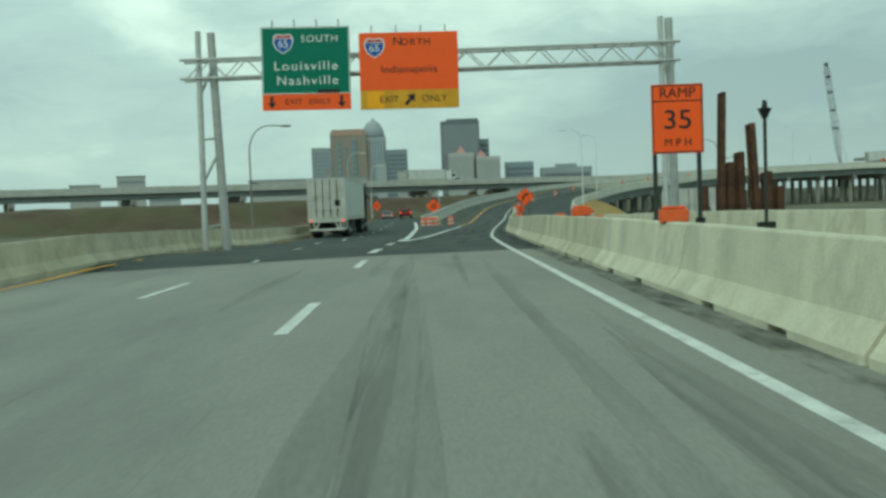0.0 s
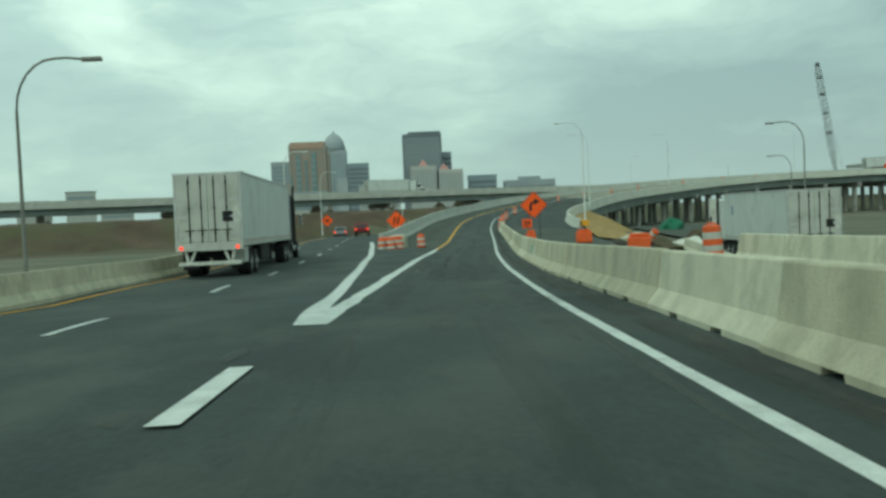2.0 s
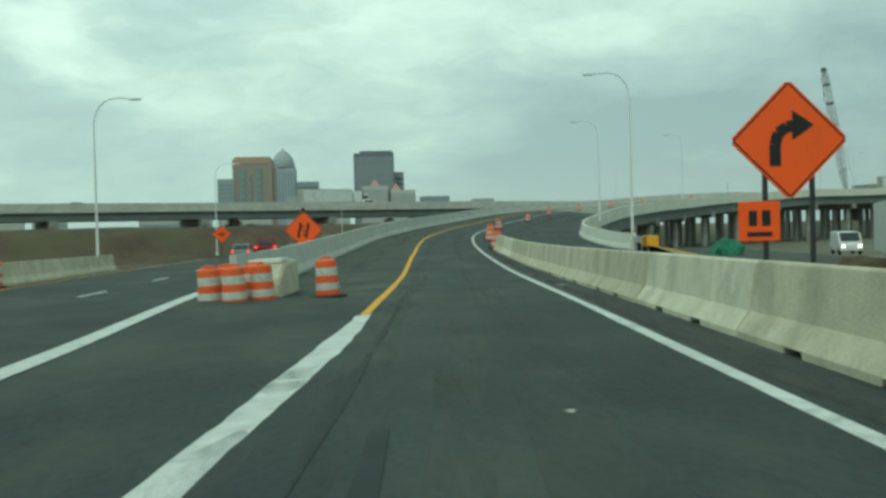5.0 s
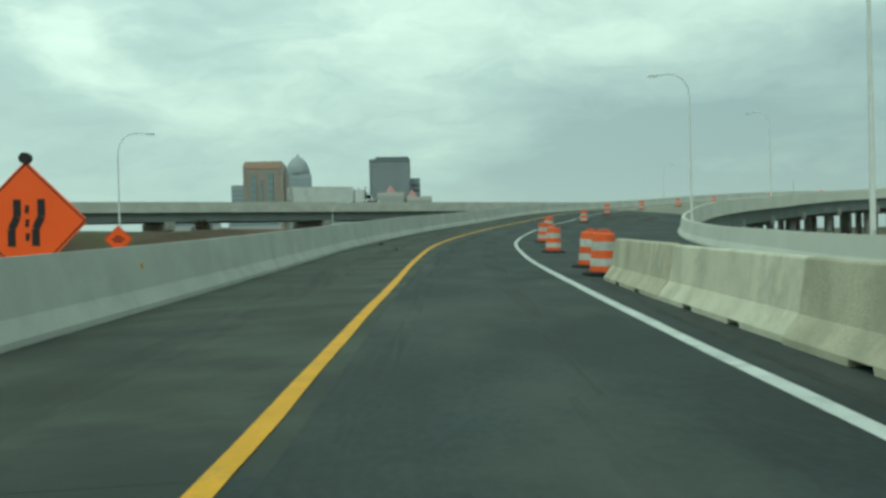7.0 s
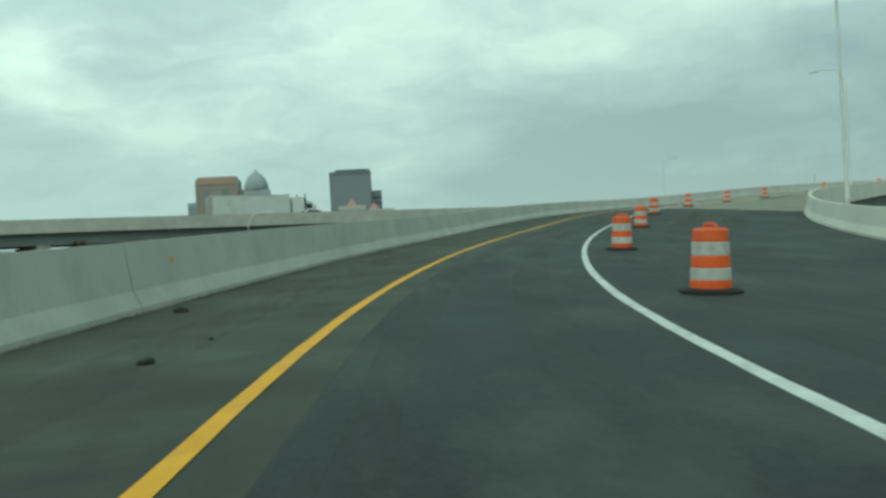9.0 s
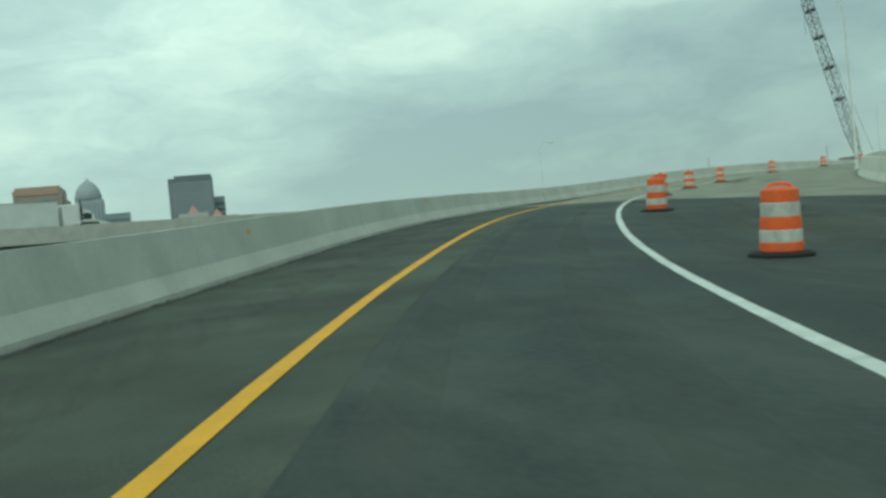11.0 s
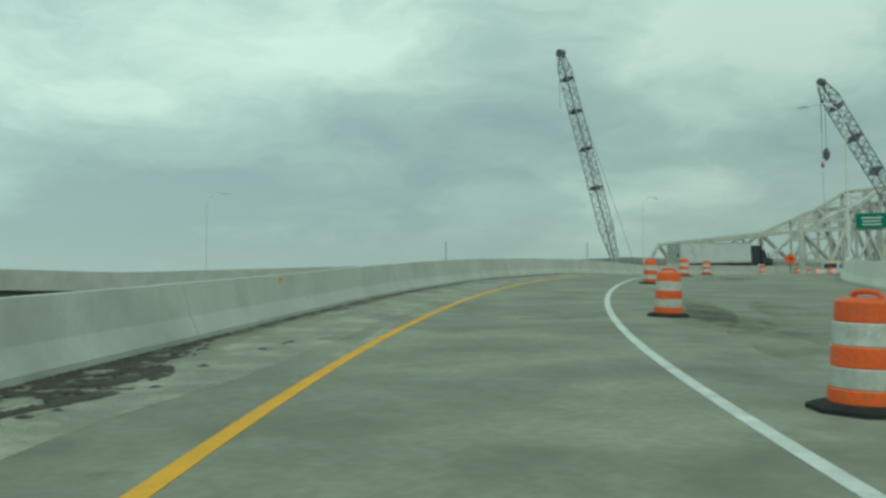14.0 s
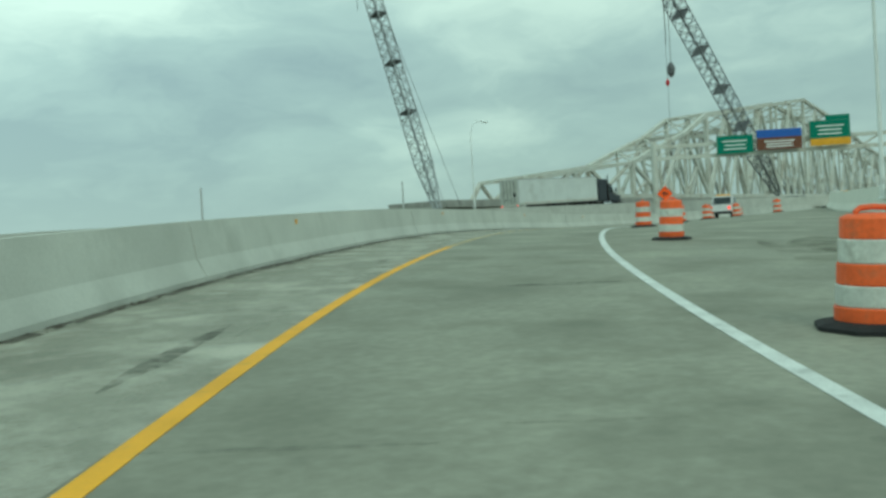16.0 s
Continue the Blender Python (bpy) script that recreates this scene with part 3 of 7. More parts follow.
WALL_OFF = [(6, -5.9), (7.3, -5.75), (9, -5.6), (10.5, -5.4), (12.2, -5.15), (13.5, -4.75), (15, -4.55), (30, -4.5)]
RIGHT_EDGE = [(6.5, 10.8), (8, 11.0), (9, 10.75), (10.2, 10.95), (12, 11.34), (13.5, 11.5), (15, 11.7), (17, 11.4), (19, 11.85), (22, 12.0), (30, 12.0)]
BAR_OFF = [(-8, 2.78), (1.5, 2.78), (3.5, 3.03), (5.5, 3.08), (7, 3.1), (8.2, 2.94)]


def left_z(y):
    """Height of the left carriageway, level with the ramp lane's left edge until they part."""
    return val([(-200, -0.03), (0, -0.03), (14, -0.05), (28, -0.2), (41, -0.5), (55, -0.91), (70, -1.16), (86, -1.26), (110, -1.36), (150, -1.5), (172, -2.2), (215, -5.8), (900, -5.8)], y)

# ---------------------------------------------------------------- ground


def nearest_station(x, y):
    best, bu = 1e9, 0
    for k in range(len(STATIONS) * 2):
        u = U0 + 1 + k * 0.5
        if u > U0 + len(STATIONS) - 3:
            break
        p = at(u)[0]
        d = (p.x - x) ** 2 + (p.y - y) ** 2
        if d < best:
            best, bu = d, u
    p, t, r, n = at(bu)
    return bu, (Vector((x, y, 0)) - Vector((p.x, p.y, 0))).dot(Vector((r.x, r.y, 0)).normalized()), p.z


def ground_z(x, y):
    z = -3.2 + 0.5 * noise.noise(Vector((x * 0.02, y * 0.02, 0)))
    if -140 < x < 330 and -130 < y < 460:
        u, o, rz = nearest_station(x, y)
        if u < 11.5:
            near = rz - 0.6
            if -6.5 < o < 13.5:
                z = near
            elif 13.5 <= o < 30:
                z = near + (z - near) * min(1, (o - 13.5) / 12)
            if o > 9.0 and u > 4.6:
                z = near + (min(z, -3.0) - near) * min(1, (o - 9.0) / 7.5)
            elif o <= -6.5 and u < 8.5:
                z = min(near, left_z(y) - 0.4)
        if -16 < x < 2 and y < 230:
            z = left_z(y) - 0.4
        if 13 < x < 70 and 5 < y < 185 and (u > 11.5 or o > 13.5):
            z = min(z, -3.0) if o > 22 else z
        # bank of soil below the far overpass
        hill = max(0.0, 1 - abs(y - (238 + 0.5 * x)) / 26) * max(0.0, min(1.0, (x + 130) / 60)) * max(0.0, min(1.0, (190 - x) / 25))
        if hill > 0:
            z = max(z, -5.5 + (7.6 if x < 28 else 7.6 - min(1.6, (x - 28) * 0.1)) * min(1, hill * 1.6) + 0.5 * noise.noise(Vector((x * 0.08, y * 0.08, 3))))
    return z


gx = [-4600, -2500, -1200, -600, -300] + [-140 + 5 * k for k in range(95)] + [400, 600, 1000, 1800, 2800, 4600]
gy = [-4600, -2000, -800, -350, -180] + [-130 + 5 * k for k in range(119)] + [520, 620, 800, 1200, 1800, 2600, 4600]
bm = bmesh.new()
gv = [[bm.verts.new((x, y, ground_z(x, y))) for y in gy] for x in gx]
for i in range(len(gx) - 1):
    for j in range(len(gy) - 1):
        bm.faces.new((gv[i][j], gv[i + 1][j], gv[i + 1][j + 1], gv[i][j + 1]))
ground = solo("ground", bm, [M_GROUND, M_DIRT], "uneven bare ground with patches of dry grass and brown soil", "ground", kind="structure")
for p in ground.data.polygons:
    c = p.center
    if -140 < c.x < 36 and (212 if c.x > -7 else 128) + 24 * noise.noise(Vector((c.x * 0.03, c.y * 0.03, 1))) < c.y < 340 + 30 * noise.noise(Vector((c.x * 0.02, 0, 7))):
        p.material_index = 1

# ---------------------------------------------------------------- carriageways
SEAM_A = 1.705


def skew(o):
    """How far the joint between slabs and asphalt runs ahead, o metres right of the driven line."""
    return -0.2 * (o - 2.9)


def left_edge(u):
    """Offset of the left carriageway's far edge: a straight edge west of the driven line."""
    p = at(u)[0]
    return -8.95 - p.x


# old concrete slabs, laid lane by lane with open joints
tagged(part("road_concrete", ribbon(-7, SEAM_A, lambda u: left_edge(u) - 0.3, 2.9, -0.012, 0.5, warp=lambda u, o: u + skew(o) / 14.0 * max(0.0, 1 + (u - SEAM_A) / 0.3)), M_SLAB), "old grey concrete carriageway with tyre marks", "road", kind="structure")
slab_root = bpy.data.objects["road_concrete"]
for a, b in ((left_edge, lambda u: -4.6108), (lambda u: -4.6092, lambda u: -1.4108), (lambda u: -1.4092, lambda u: 2.88)):
    u = SEAM_A
    while u > -6.5:
        w = 0.32
        part("slab", ribbon(u - w + 0.0002, u - 0.0002, a, b, 0.0, 0.03, du=0.4, warp=lambda v, o: v + skew(o) / 14.0 * max(0.0, 1 + (v - SEAM_A) / 0.3)), M_SLAB, slab_root)
        u -= w

tagged(part("road_asphalt", ribbon(SEAM_A, 7.3, lambda u: val(LEFT_OFF, u) - 0.02, lambda u: val(BAR_OFF, u) + 0.6, 0.0, 0.6, cols=4, warp=lambda u, o: u + skew(o) / 14.0 * max(0.0, 1 - (u - SEAM_A) / 0.7)), M_ASPHALT), "dark asphalt ramp lane with faint dusty wheel tracks", "road", kind="structure")
bm = bmesh.new()
lv = []
y = at(SEAM_A)[0].y - 2.0
while y < 262:
    u = y / 14.3
    for _ in range(10):
        u += (y - at(u)[0].y) / 15.0
    if y < 92:
        e = on(u, val(LEFT_OFF, u) - 0.02)
        xr, ze = e.x + 0.12, e.z - 0.012
    else:
        xr = 0.0 if y < 96 else 0.6
        ze = left_z(y)
    zl = left_z(y)
    if y < at(SEAM_A)[0].y - 0.5:
        zl, ze = zl - 0.12, ze - 0.12
    fade = max(0.0, min(1.0, 1 - (y - at(SEAM_A)[0].y) / 10.0))
    lv.append([bm.verts.new((x, y + skew(x) * fade, z)) for x, z in ((-8.95, zl), (-6.2, zl), (-3.4, zl), (xr, ze))])
    y += 2.0
for a, b in zip(lv, lv[1:]):
    for k in range(3):
        bm.faces.new((a[k], a[k + 1], b[k + 1], b[k]))
tagged(part("road_left", bm, M_ASPHALT), "dark asphalt through lanes running down beyond the gore", "road", kind="structure")


def seam(o):
    """Station of the skewed joint between the asphalt and the bridge deck."""
    return 13.61 - 0.072 * o


# the ramp proper
tagged(part("ramp_asphalt", ribbon(7.3, 13.6, lambda u: -1.05, lambda u: val(RIGHT_EDGE, u) if u > 8.25 else 3.7, 0.0, 0.5, cols=6, warp=lambda u, o: 7.3 + (u - 7.3) / 6.3 * (seam(o) - 7.3)), M_ASPHALT),
       "dark new asphalt ramp lane", "road", kind="structure")
tagged(part("ramp_shoulder", ribbon(7.3, 13.6, lambda u: val(WALL_OFF, u) + 0.1, lambda u: -1.05, -0.004, 0.5, cols=2, warp=lambda u, o: 7.3 + (u - 7.3) / 6.3 * (seam(o) - 7.3)), M_ASPHALT_OLD), "older brownish asphalt shoulder beside the ramp wall", "road", kind="structure")
tagged(part("gore_apron", ribbon(6.2, 7.3, lambda u: val(WALL_OFF, u) + 0.1, lambda u: val(LEFT_OFF, u), -0.006, 0.5, cols=2), M_ASPHALT_OLD), "dusty asphalt behind the gore nose", "road", kind="structure")
tagged(part("ramp_fill", ribbon(6.5, 11.6, lambda u: val(WALL_OFF, u) - 0.45, lambda u: val(RIGHT_EDGE, u) + 0.3, -0.4, flat_bottom=-4.5), M_PIER), "concrete-faced fill that carries the ramp", "embankment", kind="structure")
tagged(part("merge_asphalt", ribbon(4.3, 8.3, lambda u: val(BAR_OFF, u) + 0.6, lambda u: val([(4.3, 7.5), (6.4, 9.6), (7.6, 10.6), (9, 11.6)], u), -0.01, 0.5, cols=2), M_ASPHALT_OLD), "asphalt of the joining roadway behind the barrier", "road", kind="structure")
tagged(part("bridge_deck", ribbon(13.6, 33, lambda u: val(WALL_OFF, u) + 0.05, lambda u: val(RIGHT_EDGE, u) + 0.02, 0.0, 0.35, cols=8, warp=lambda u, o: seam(o) + (u - 13.6) / 19.4 * (33 - seam(o))), M_DECK), "pale grey concrete bridge deck with stains", "bridge deck", kind="structure")

# girders and piers under the deck
girders = thing("bridge_girders", "dark steel girders under the curved deck", "girder")
girders["kind"] = "structure"
for o in (-4.3, -1.2, 2.4, 6.0, 9.0, 11.3):
    part("girder", ribbon(11.6, 32.5, o - 0.25, o + 0.25, -0.36, 1.6, du=0.25), M_GIRDER, girders)


def pier(u):
    t = thing("bridge_pier", "concrete bridge pier with round columns and a cap beam", "pier", "piers under the curved deck", stand(u, 0))
    t.matrix_basis = stand(u, 0, -1.75)
    z0 = ground_z(*t.matrix_basis.translation.xy) - t.matrix_basis.translation.z - 0.5
    if z0 > -1.2:
        z0 = -1.2
    part("cap_beam", bx(-5.6, 11.6, -0.6, 0.6, -1.1, 0.0, 0.05), M_PIER, t)
    for x in (-4.2, -1.4, 1.4, 4.2, 7.0, 9.9):
        part("column", rod(bmesh.new(), (x, 0, z0), (x, 0, -1.0), 0.5, n=14), M_PIER, t, "")
    return t


for k in range(22):
    pier(11.9 + 0.8 * k)

# ---------------------------------------------------------------- paint


def line_part(root, name, u0, u1, table, width, material, lift=0.006, du=0.1, wob=0.0):
    f = (lambda u: val(table, u)) if isinstance(table, list) else table

    def edge(u, k):
        return wob * (noise.noise(Vector((u * 9, k, 0))) + 0.5 * noise.noise(Vector((u * 31, k, 5))))
    return part(name, ribbon(u0, u1, lambda u: f(u) - width / 2 + edge(u, 1.5), lambda u: f(u) + width / 2 + edge(u, 7.5), lift, 0.005, du=du), material, root)


paint = thing("road_marking", "white and yellow painted lane lines, worn in places", "road marking")
paint["kind"] = "structure"
line_part(paint, "edge_line", -6, 1.75, WHITE_OFF, 0.125, M_WHITE)
line_part(paint, "edge_line", 1.75, 14, WHITE_OFF, 0.14, M_WHITE, du=0.03, wob=0.012)
line_part(paint, "edge_line", 14, 33, WHITE_OFF, 0.14, M_WHITE)
line_part(paint, "yellow_line", 6.02, 14.2, LEFT_OFF, 0.17, M_YELLOW, du=0.03, wob=0.012)
line_part(paint, "yellow_line", 14.2, 17.4, LEFT_OFF, 0.15, M_YELLOW)
line_part(paint, "yellow_line", 17.4, 33, LEFT_OFF, 0.14, M_YELLOW_FADED)
for k in range(-8, 2):
    u_ = (9.39 + 10.36 * k) / 14.15
    line_part(paint, "lane_dash", u_, u_ + 0.21, LEFT_OFF, 0.15, M_WHITE)
line_part(paint, "gore_line", 3.06, 4.4, LEFT_OFF, 0.37, M_WHITE, du=0.02, wob=0.05)
line_part(paint, "gore_line", 4.4, 6.02, LEFT_OFF, 0.33, M_WHITE, du=0.02, wob=0.05)


def on_left(x, y, lift=0.008):
    """A point on the left carriageway."""
    if y < at(SEAM_A)[0].y:
        u = y / 14.3
        for _ in range(10):
            u += (y - at(u)[0].y) / 15.0
        return on(u, x - at(u)[0].x, lift)
    z = left_z(y)
    if x > -3.4 and y < 92:
        u = y / 14.3
        for _ in range(10):
            u += (y - at(u)[0].y) / 15.0
        e = on(u, val(LEFT_OFF, u) - 0.02)
        z += (e.z - z) * min(1.0, (x + 3.4) / (e.x + 3.4))
    return Vector((x, y, z + lift))


def strip(root, name, pts, width, material, lift=0.008):
    bm = bmesh.new()
    prev = None
    for x, y in pts:
        cur = [bm.verts.new(on_left(x - width / 2, y, lift)), bm.verts.new(on_left(x + width / 2, y, lift))]
        if prev:
            bm.faces.new((prev[0], prev[1], cur[1], cur[0]))
        prev = cur
    return part(name, bm, material, root)


GORE_X = [(41.5, -1.12), (44.7, -1.22), (49.7, -1.12), (55, -1.12), (71.5, -1.05), (82, -0.9), (96, -1.05), (113, -1.35), (200, -2.2)]
strip(paint, "gore_line", [(val(GORE_X, 41.9 + 1.0 * k), 41.9 + 1.0 * k) for k in range(72)], 0.34, M_WHITE)
# the two lines start as one broad stripe
bm = bmesh.new()
prev = None
for k in range(13):
    y = 41.95 + 0.75 * k
    xl, rc = val(GORE_X, y), -0.98 + 0.054 * (y - 41.95)
    xr = max(xl + 0.1, rc if y < 45.5 else rc - 0.185 - 0.05 * (y - 45.5))
    cur = [bm.verts.new(on_left(xl, y, 0.006)), bm.verts.new(on_left(xr, y, 0.006))]
    if prev:
        bm.faces.new((prev[0], prev[1], cur[1], cur[0]))
    prev = cur
part("gore_line", bm, M_WHITE, paint)
for xa, ya in ((-1.56, 26.3), (-1.43, 34.3)):
    strip(paint, "lane_dash", [(xa + 0.015 * j, ya + 0.5 * j) for j in range(7)], 0.25, M_WHITE, lift=0.016)
for y0 in [23.9 + 9.4 * k for k in range(-9, 2)] + [42.0] + [54.68 + 10.36 * k for k in range(10)]:
    xs = val([(-60, -4.5), (26, -4.4), (40, -4.95), (56, -4.85), (72, -4.35), (90, -4.15), (150, -4.3)], y0)
    strip(paint, "lane_dash", [(xs, y0 + 0.5 * j) for j in range(7)], 0.14, M_WHITE)
strip(paint, "yellow_edge", [(val([(-90, -8.45), (134, -8.3), (165, -7.2), (240, -6.6)], -80 + 4 * k), -80 + 4 * k) for k in range(62)], 0.14, M_YELLOW)

# ---------------------------------------------------------------- wear on the roads: tyre marks, dust, rust, damp and mud
wear = thing("road_wear", "tyre marks, dust and damp stains on the carriageway", "road wear")
wear["kind"] = "structure"


def stain(name, u0, u1, o0, o1, material, lift=0.003, wob=0.06, du=0.06, sharp=False):
    """A thin mark with a wandering outline that narrows to its ends."""
    rnd = random.Random(name + str(u0) + str(o0))
    ph = rnd.uniform(0, 50)
    c, w = (o0 + o1) / 2, (o1 - o0) / 2

    def half(u):
        f = (u - u0) / (u1 - u0)
        return w if sharp else w * max(0.03, min(1.0, 3.5 * f, 3.5 * (1 - f))) ** 0.7
    return part(name, ribbon(u0, u1, lambda u: c - half(u) + wob * noise.noise(Vector((u * 3, ph, 0))), lambda u: c + half(u) + wob * noise.noise(Vector((u * 3, ph + 9, 0))), lift, 0.002, du=du, sheet=True), material, wear)


rw = random.Random(4)
for k in range(26):
    c = rw.choice((-0.75, 0.85, -0.6, 0.7, 1.2, -1.1, -3.0, -3.8))
    a = rw.uniform(-1.5, 1.2)
    w = rw.uniform(0.1, 0.34)
    c += rw.uniform(-0.5, 0.5)
    stain("tyre_mark", a, min(1.70, a + rw.uniform(0.5, 1.9)), c, c + w, M_SKID, lift=0.003 + 0.0002 * k)
for k in range(16):
    a = rw.uniform(1.8, 6.5)
    c = rw.choice((-0.9, 0.9, 0.2, -0.2, 1.5)) + rw.uniform(-0.3, 0.3)
    stain("dust_mark", a, a + rw.uniform(0.1, 0.9), c, c + rw.uniform(0.08, 0.4), M_DUST, lift=0.003 + 0.0002 * k)
for k, (a, b_, c, w_) in enumerate(((1.8, 7.6, -0.85, 0.55), (1.8, 7.4, 0.8, 0.6), (7.4, 13.4, -0.6, 0.5), (7.4, 13.4, 1.0, 0.6), (2.6, 6.8, -3.9, 0.7), (6.5, 13.3, -3.4, 1.1), (8.4, 13.3, 3.4, 0.7), (8.6, 13.0, 5.4, 1.2))):
    stain("wheel_track", a, b_, c - w_ / 2, c + w_ / 2, M_TRACK, 0.0024 + 0.0002 * k, 0.12)
stain("rust_stain", 3.6, 5.2, -0.35, 0.15, M_RUSTSTAIN, 0.0065)
stain("rust_stain", 4.5, 5.9, -0.1, 0.25, M_RUSTSTAIN, 0.0068)
stain("dark_patch", 4.05, 4.45, -0.45, 1.85, M_PATCH, 0.002, wob=0.0, sharp=True)
stain("edge_dirt", -2, 8.2, 2.45, 2.78, M_EDGE, 0.004, wob=0.08)
stain("edge_dirt", 1.8, 8.2, 2.5, 3.0, M_DUST, 0.0045, wob=0.1)
stain("joint_crack", 7.2, 13.4, -1.06, -1.0, M_SKID, 0.004, wob=0.1, du=0.04)
stain("joint_crack", 7.0, 9.4, -0.72, -0.67, M_SKID, 0.0043, wob=0.18, du=0.04)
for k in range(12):
    a = rw.uniform(8, 12.6)
    c = rw.uniform(3, 9)
    stain("dust_mark", a, a + rw.uniform(0.1, 0.5), c, c + rw.uniform(0.2, 0.8), M_DUST, lift=0.003 + 0.0002 * k)
for u0, u1, o0, o1, n in ((11.5, 12.8, 3.2, 9.0, 7), (14.5, 15.6, 2.9, 8.0, 7), (16.5, 17.8, 3.6, 7.5, 3)):
    for k in range(n):
        a, c = rw.uniform(u0, u1 - 0.4), rw.uniform(o0, o1 - 1.2)
        stain("damp_stain", a, a + rw.uniform(0.3, 0.7), c, c + rw.uniform(0.6, 1.8), M_OLIVE, 0.003 + 0.0002 * k, 0.5)
stain("pale_dust", 13.75, 22.5, -4.6, -2.0, M_LIGHTSTAIN, 0.0032, 0.45)
stain("pale_dust", 14.6, 20.0, -2.2, -1.75, M_LIGHTSTAIN, 0.0036, 0.3)
for k in range(46):
    a = rw.uniform(13.8, 20)
    c = rw.uniform(-3.2, 5.5)
    stain("scuff", a, a + rw.uniform(0.005, 0.02), c, c + rw.uniform(0.3, 1.6), M_SCUFF, 0.004 + 0.0001 * k, 0.03, du=0.002)
for a, c, l_, w_ in ((15.96, -3.05, 0.02, 0.85), (15.84, -3.3, 0.03, 0.4), (16.38, -2.6, 0.2, 0.22), (17.1, -2.5, 0.05, 0.3), (14.9, -2.75, 0.03, 0.5), (15.2, 0.2, 0.02, 1.3), (16.75, 0.1, 0.015, 1.6), (16.95, -0.6, 0.012, 0.9), (17.6, -2.7, 0.12, 0.25)):
    stain("dark_smear", a, a + l_, c, c + w_, M_SMEAR, 0.0088, 0.05, du=0.004)
# chipped scraps of old paint and scuffed dust on the asphalt
for k, (u_, o_, lu, wo) in enumerate(((1.92, -2.2, 0.05, 0.05), (2.15, -2.5, 0.012, 0.16), (2.08, -2.75, 0.03, 0.06), (3.93, -1.25, 0.012, 0.14), (3.92, -1.95, 0.012, 0.16), (4.42, 2.0, 0.012, 0.16), (3.78, 0.25, 0.04, 0.05), (4.4, -0.95, 0.05, 0.1),
                                      (4.63, -2.35, 0.07, 0.1), (4.55, -2.5, 0.015, 0.2), (4.5, -2.15, 0.015, 0.12), (4.85, 0.3, 0.01, 0.1), (4.9, 1.2, 0.01, 0.12), (5.4, 0.8, 0.012, 0.1), (6.3, 2.55, 0.05, 0.3), (6.7, 2.5, 0.03, 0.25), (7.2, 0.9, 0.01, 0.08), (8.1, 1.6, 0.012, 0.1), (8.3, 5.2, 0.02, 0.12), (6.9, -0.9, 0.012, 0.06))):
    stain("paint_scrap", u_, u_ + lu, o_, o_ + wo, M_SCRAP, 0.0075, 0.02, du=0.006)
for k in range(34):
    a, c = rw.uniform(2.4, 7.0), rw.uniform(-3.2, 1.9)
    stain("dust_mark", a, a + rw.uniform(0.02, 0.16), c, c + rw.uniform(0.2, 1.1), M_DUST, 0.0056 + 0.0001 * k, 0.12)
for k, (a, b_, c) in enumerate(((3.2, 6.8, -0.85), (4.3, 5.4, -0.45), (3.6, 6.0, -2.9))):
    stain("joint_crack", a, b_, c, c + 0.03, M_PATCH, 0.0062 + 0.0002 * k, wob=0.16, du=0.02, sharp=True)
stain("joint_crack", 5.02, 5.027, -0.5, 0.9, M_EDGE, 0.0098, 0.06, du=0.003, sharp=True)
stain("joint_crack", 6.868, 6.8715, -5.4, -1.5, M_LIGHTSTAIN, 0.0092, 0.05, du=0.001, sharp=True)
for k, o_ in enumerate((-4.6, -3.3, -2.2)):
    stain("dust_mark", 6.871, 6.879, o_, o_ + 0.7, M_DUST, 0.0095 + 0.0002 * k, 0.1, du=0.002)
stain("mud_patch", 13.98, 14.42, -4.6, -2.65, M_MUDPATCH, 0.0094, 0.35, du=0.02)
stain("mud_patch", 14.46, 14.7, -4.2, -3.3, M_MUDPATCH, 0.0098, 0.25, du=0.02)
# lumpy mud against the wall
bm = bmesh.new()
ru = random.Random(9)


def mud(u0, u1, o0, o1, n, size):
    for k in range(n):
        u, f = ru.uniform(u0, u1), ru.random()
        lo = val(WALL_OFF, u) + 0.05
        o = lo + (o0 + (o1 - o0) * f * f)
        s = size * ru.uniform(0.4, 1.3)
        c = on(u, o, 0.004)
        ring = []
        m_ = ru.randint(7, 10)
        for j in range(m_):
            a = 2 * math.pi * j / m_
            r = s * ru.uniform(0.55, 1.25)
            ring.append(bm.verts.new(c + Vector((math.cos(a) * r, math.sin(a) * r, 0.0))))
        top = bm.verts.new(c + Vector((0, 0, 0.02 + 0.05 * s * ru.random())))
        for j in range(m_):
            bm.faces.new((ring[j], ring[(j + 1) % m_], top))


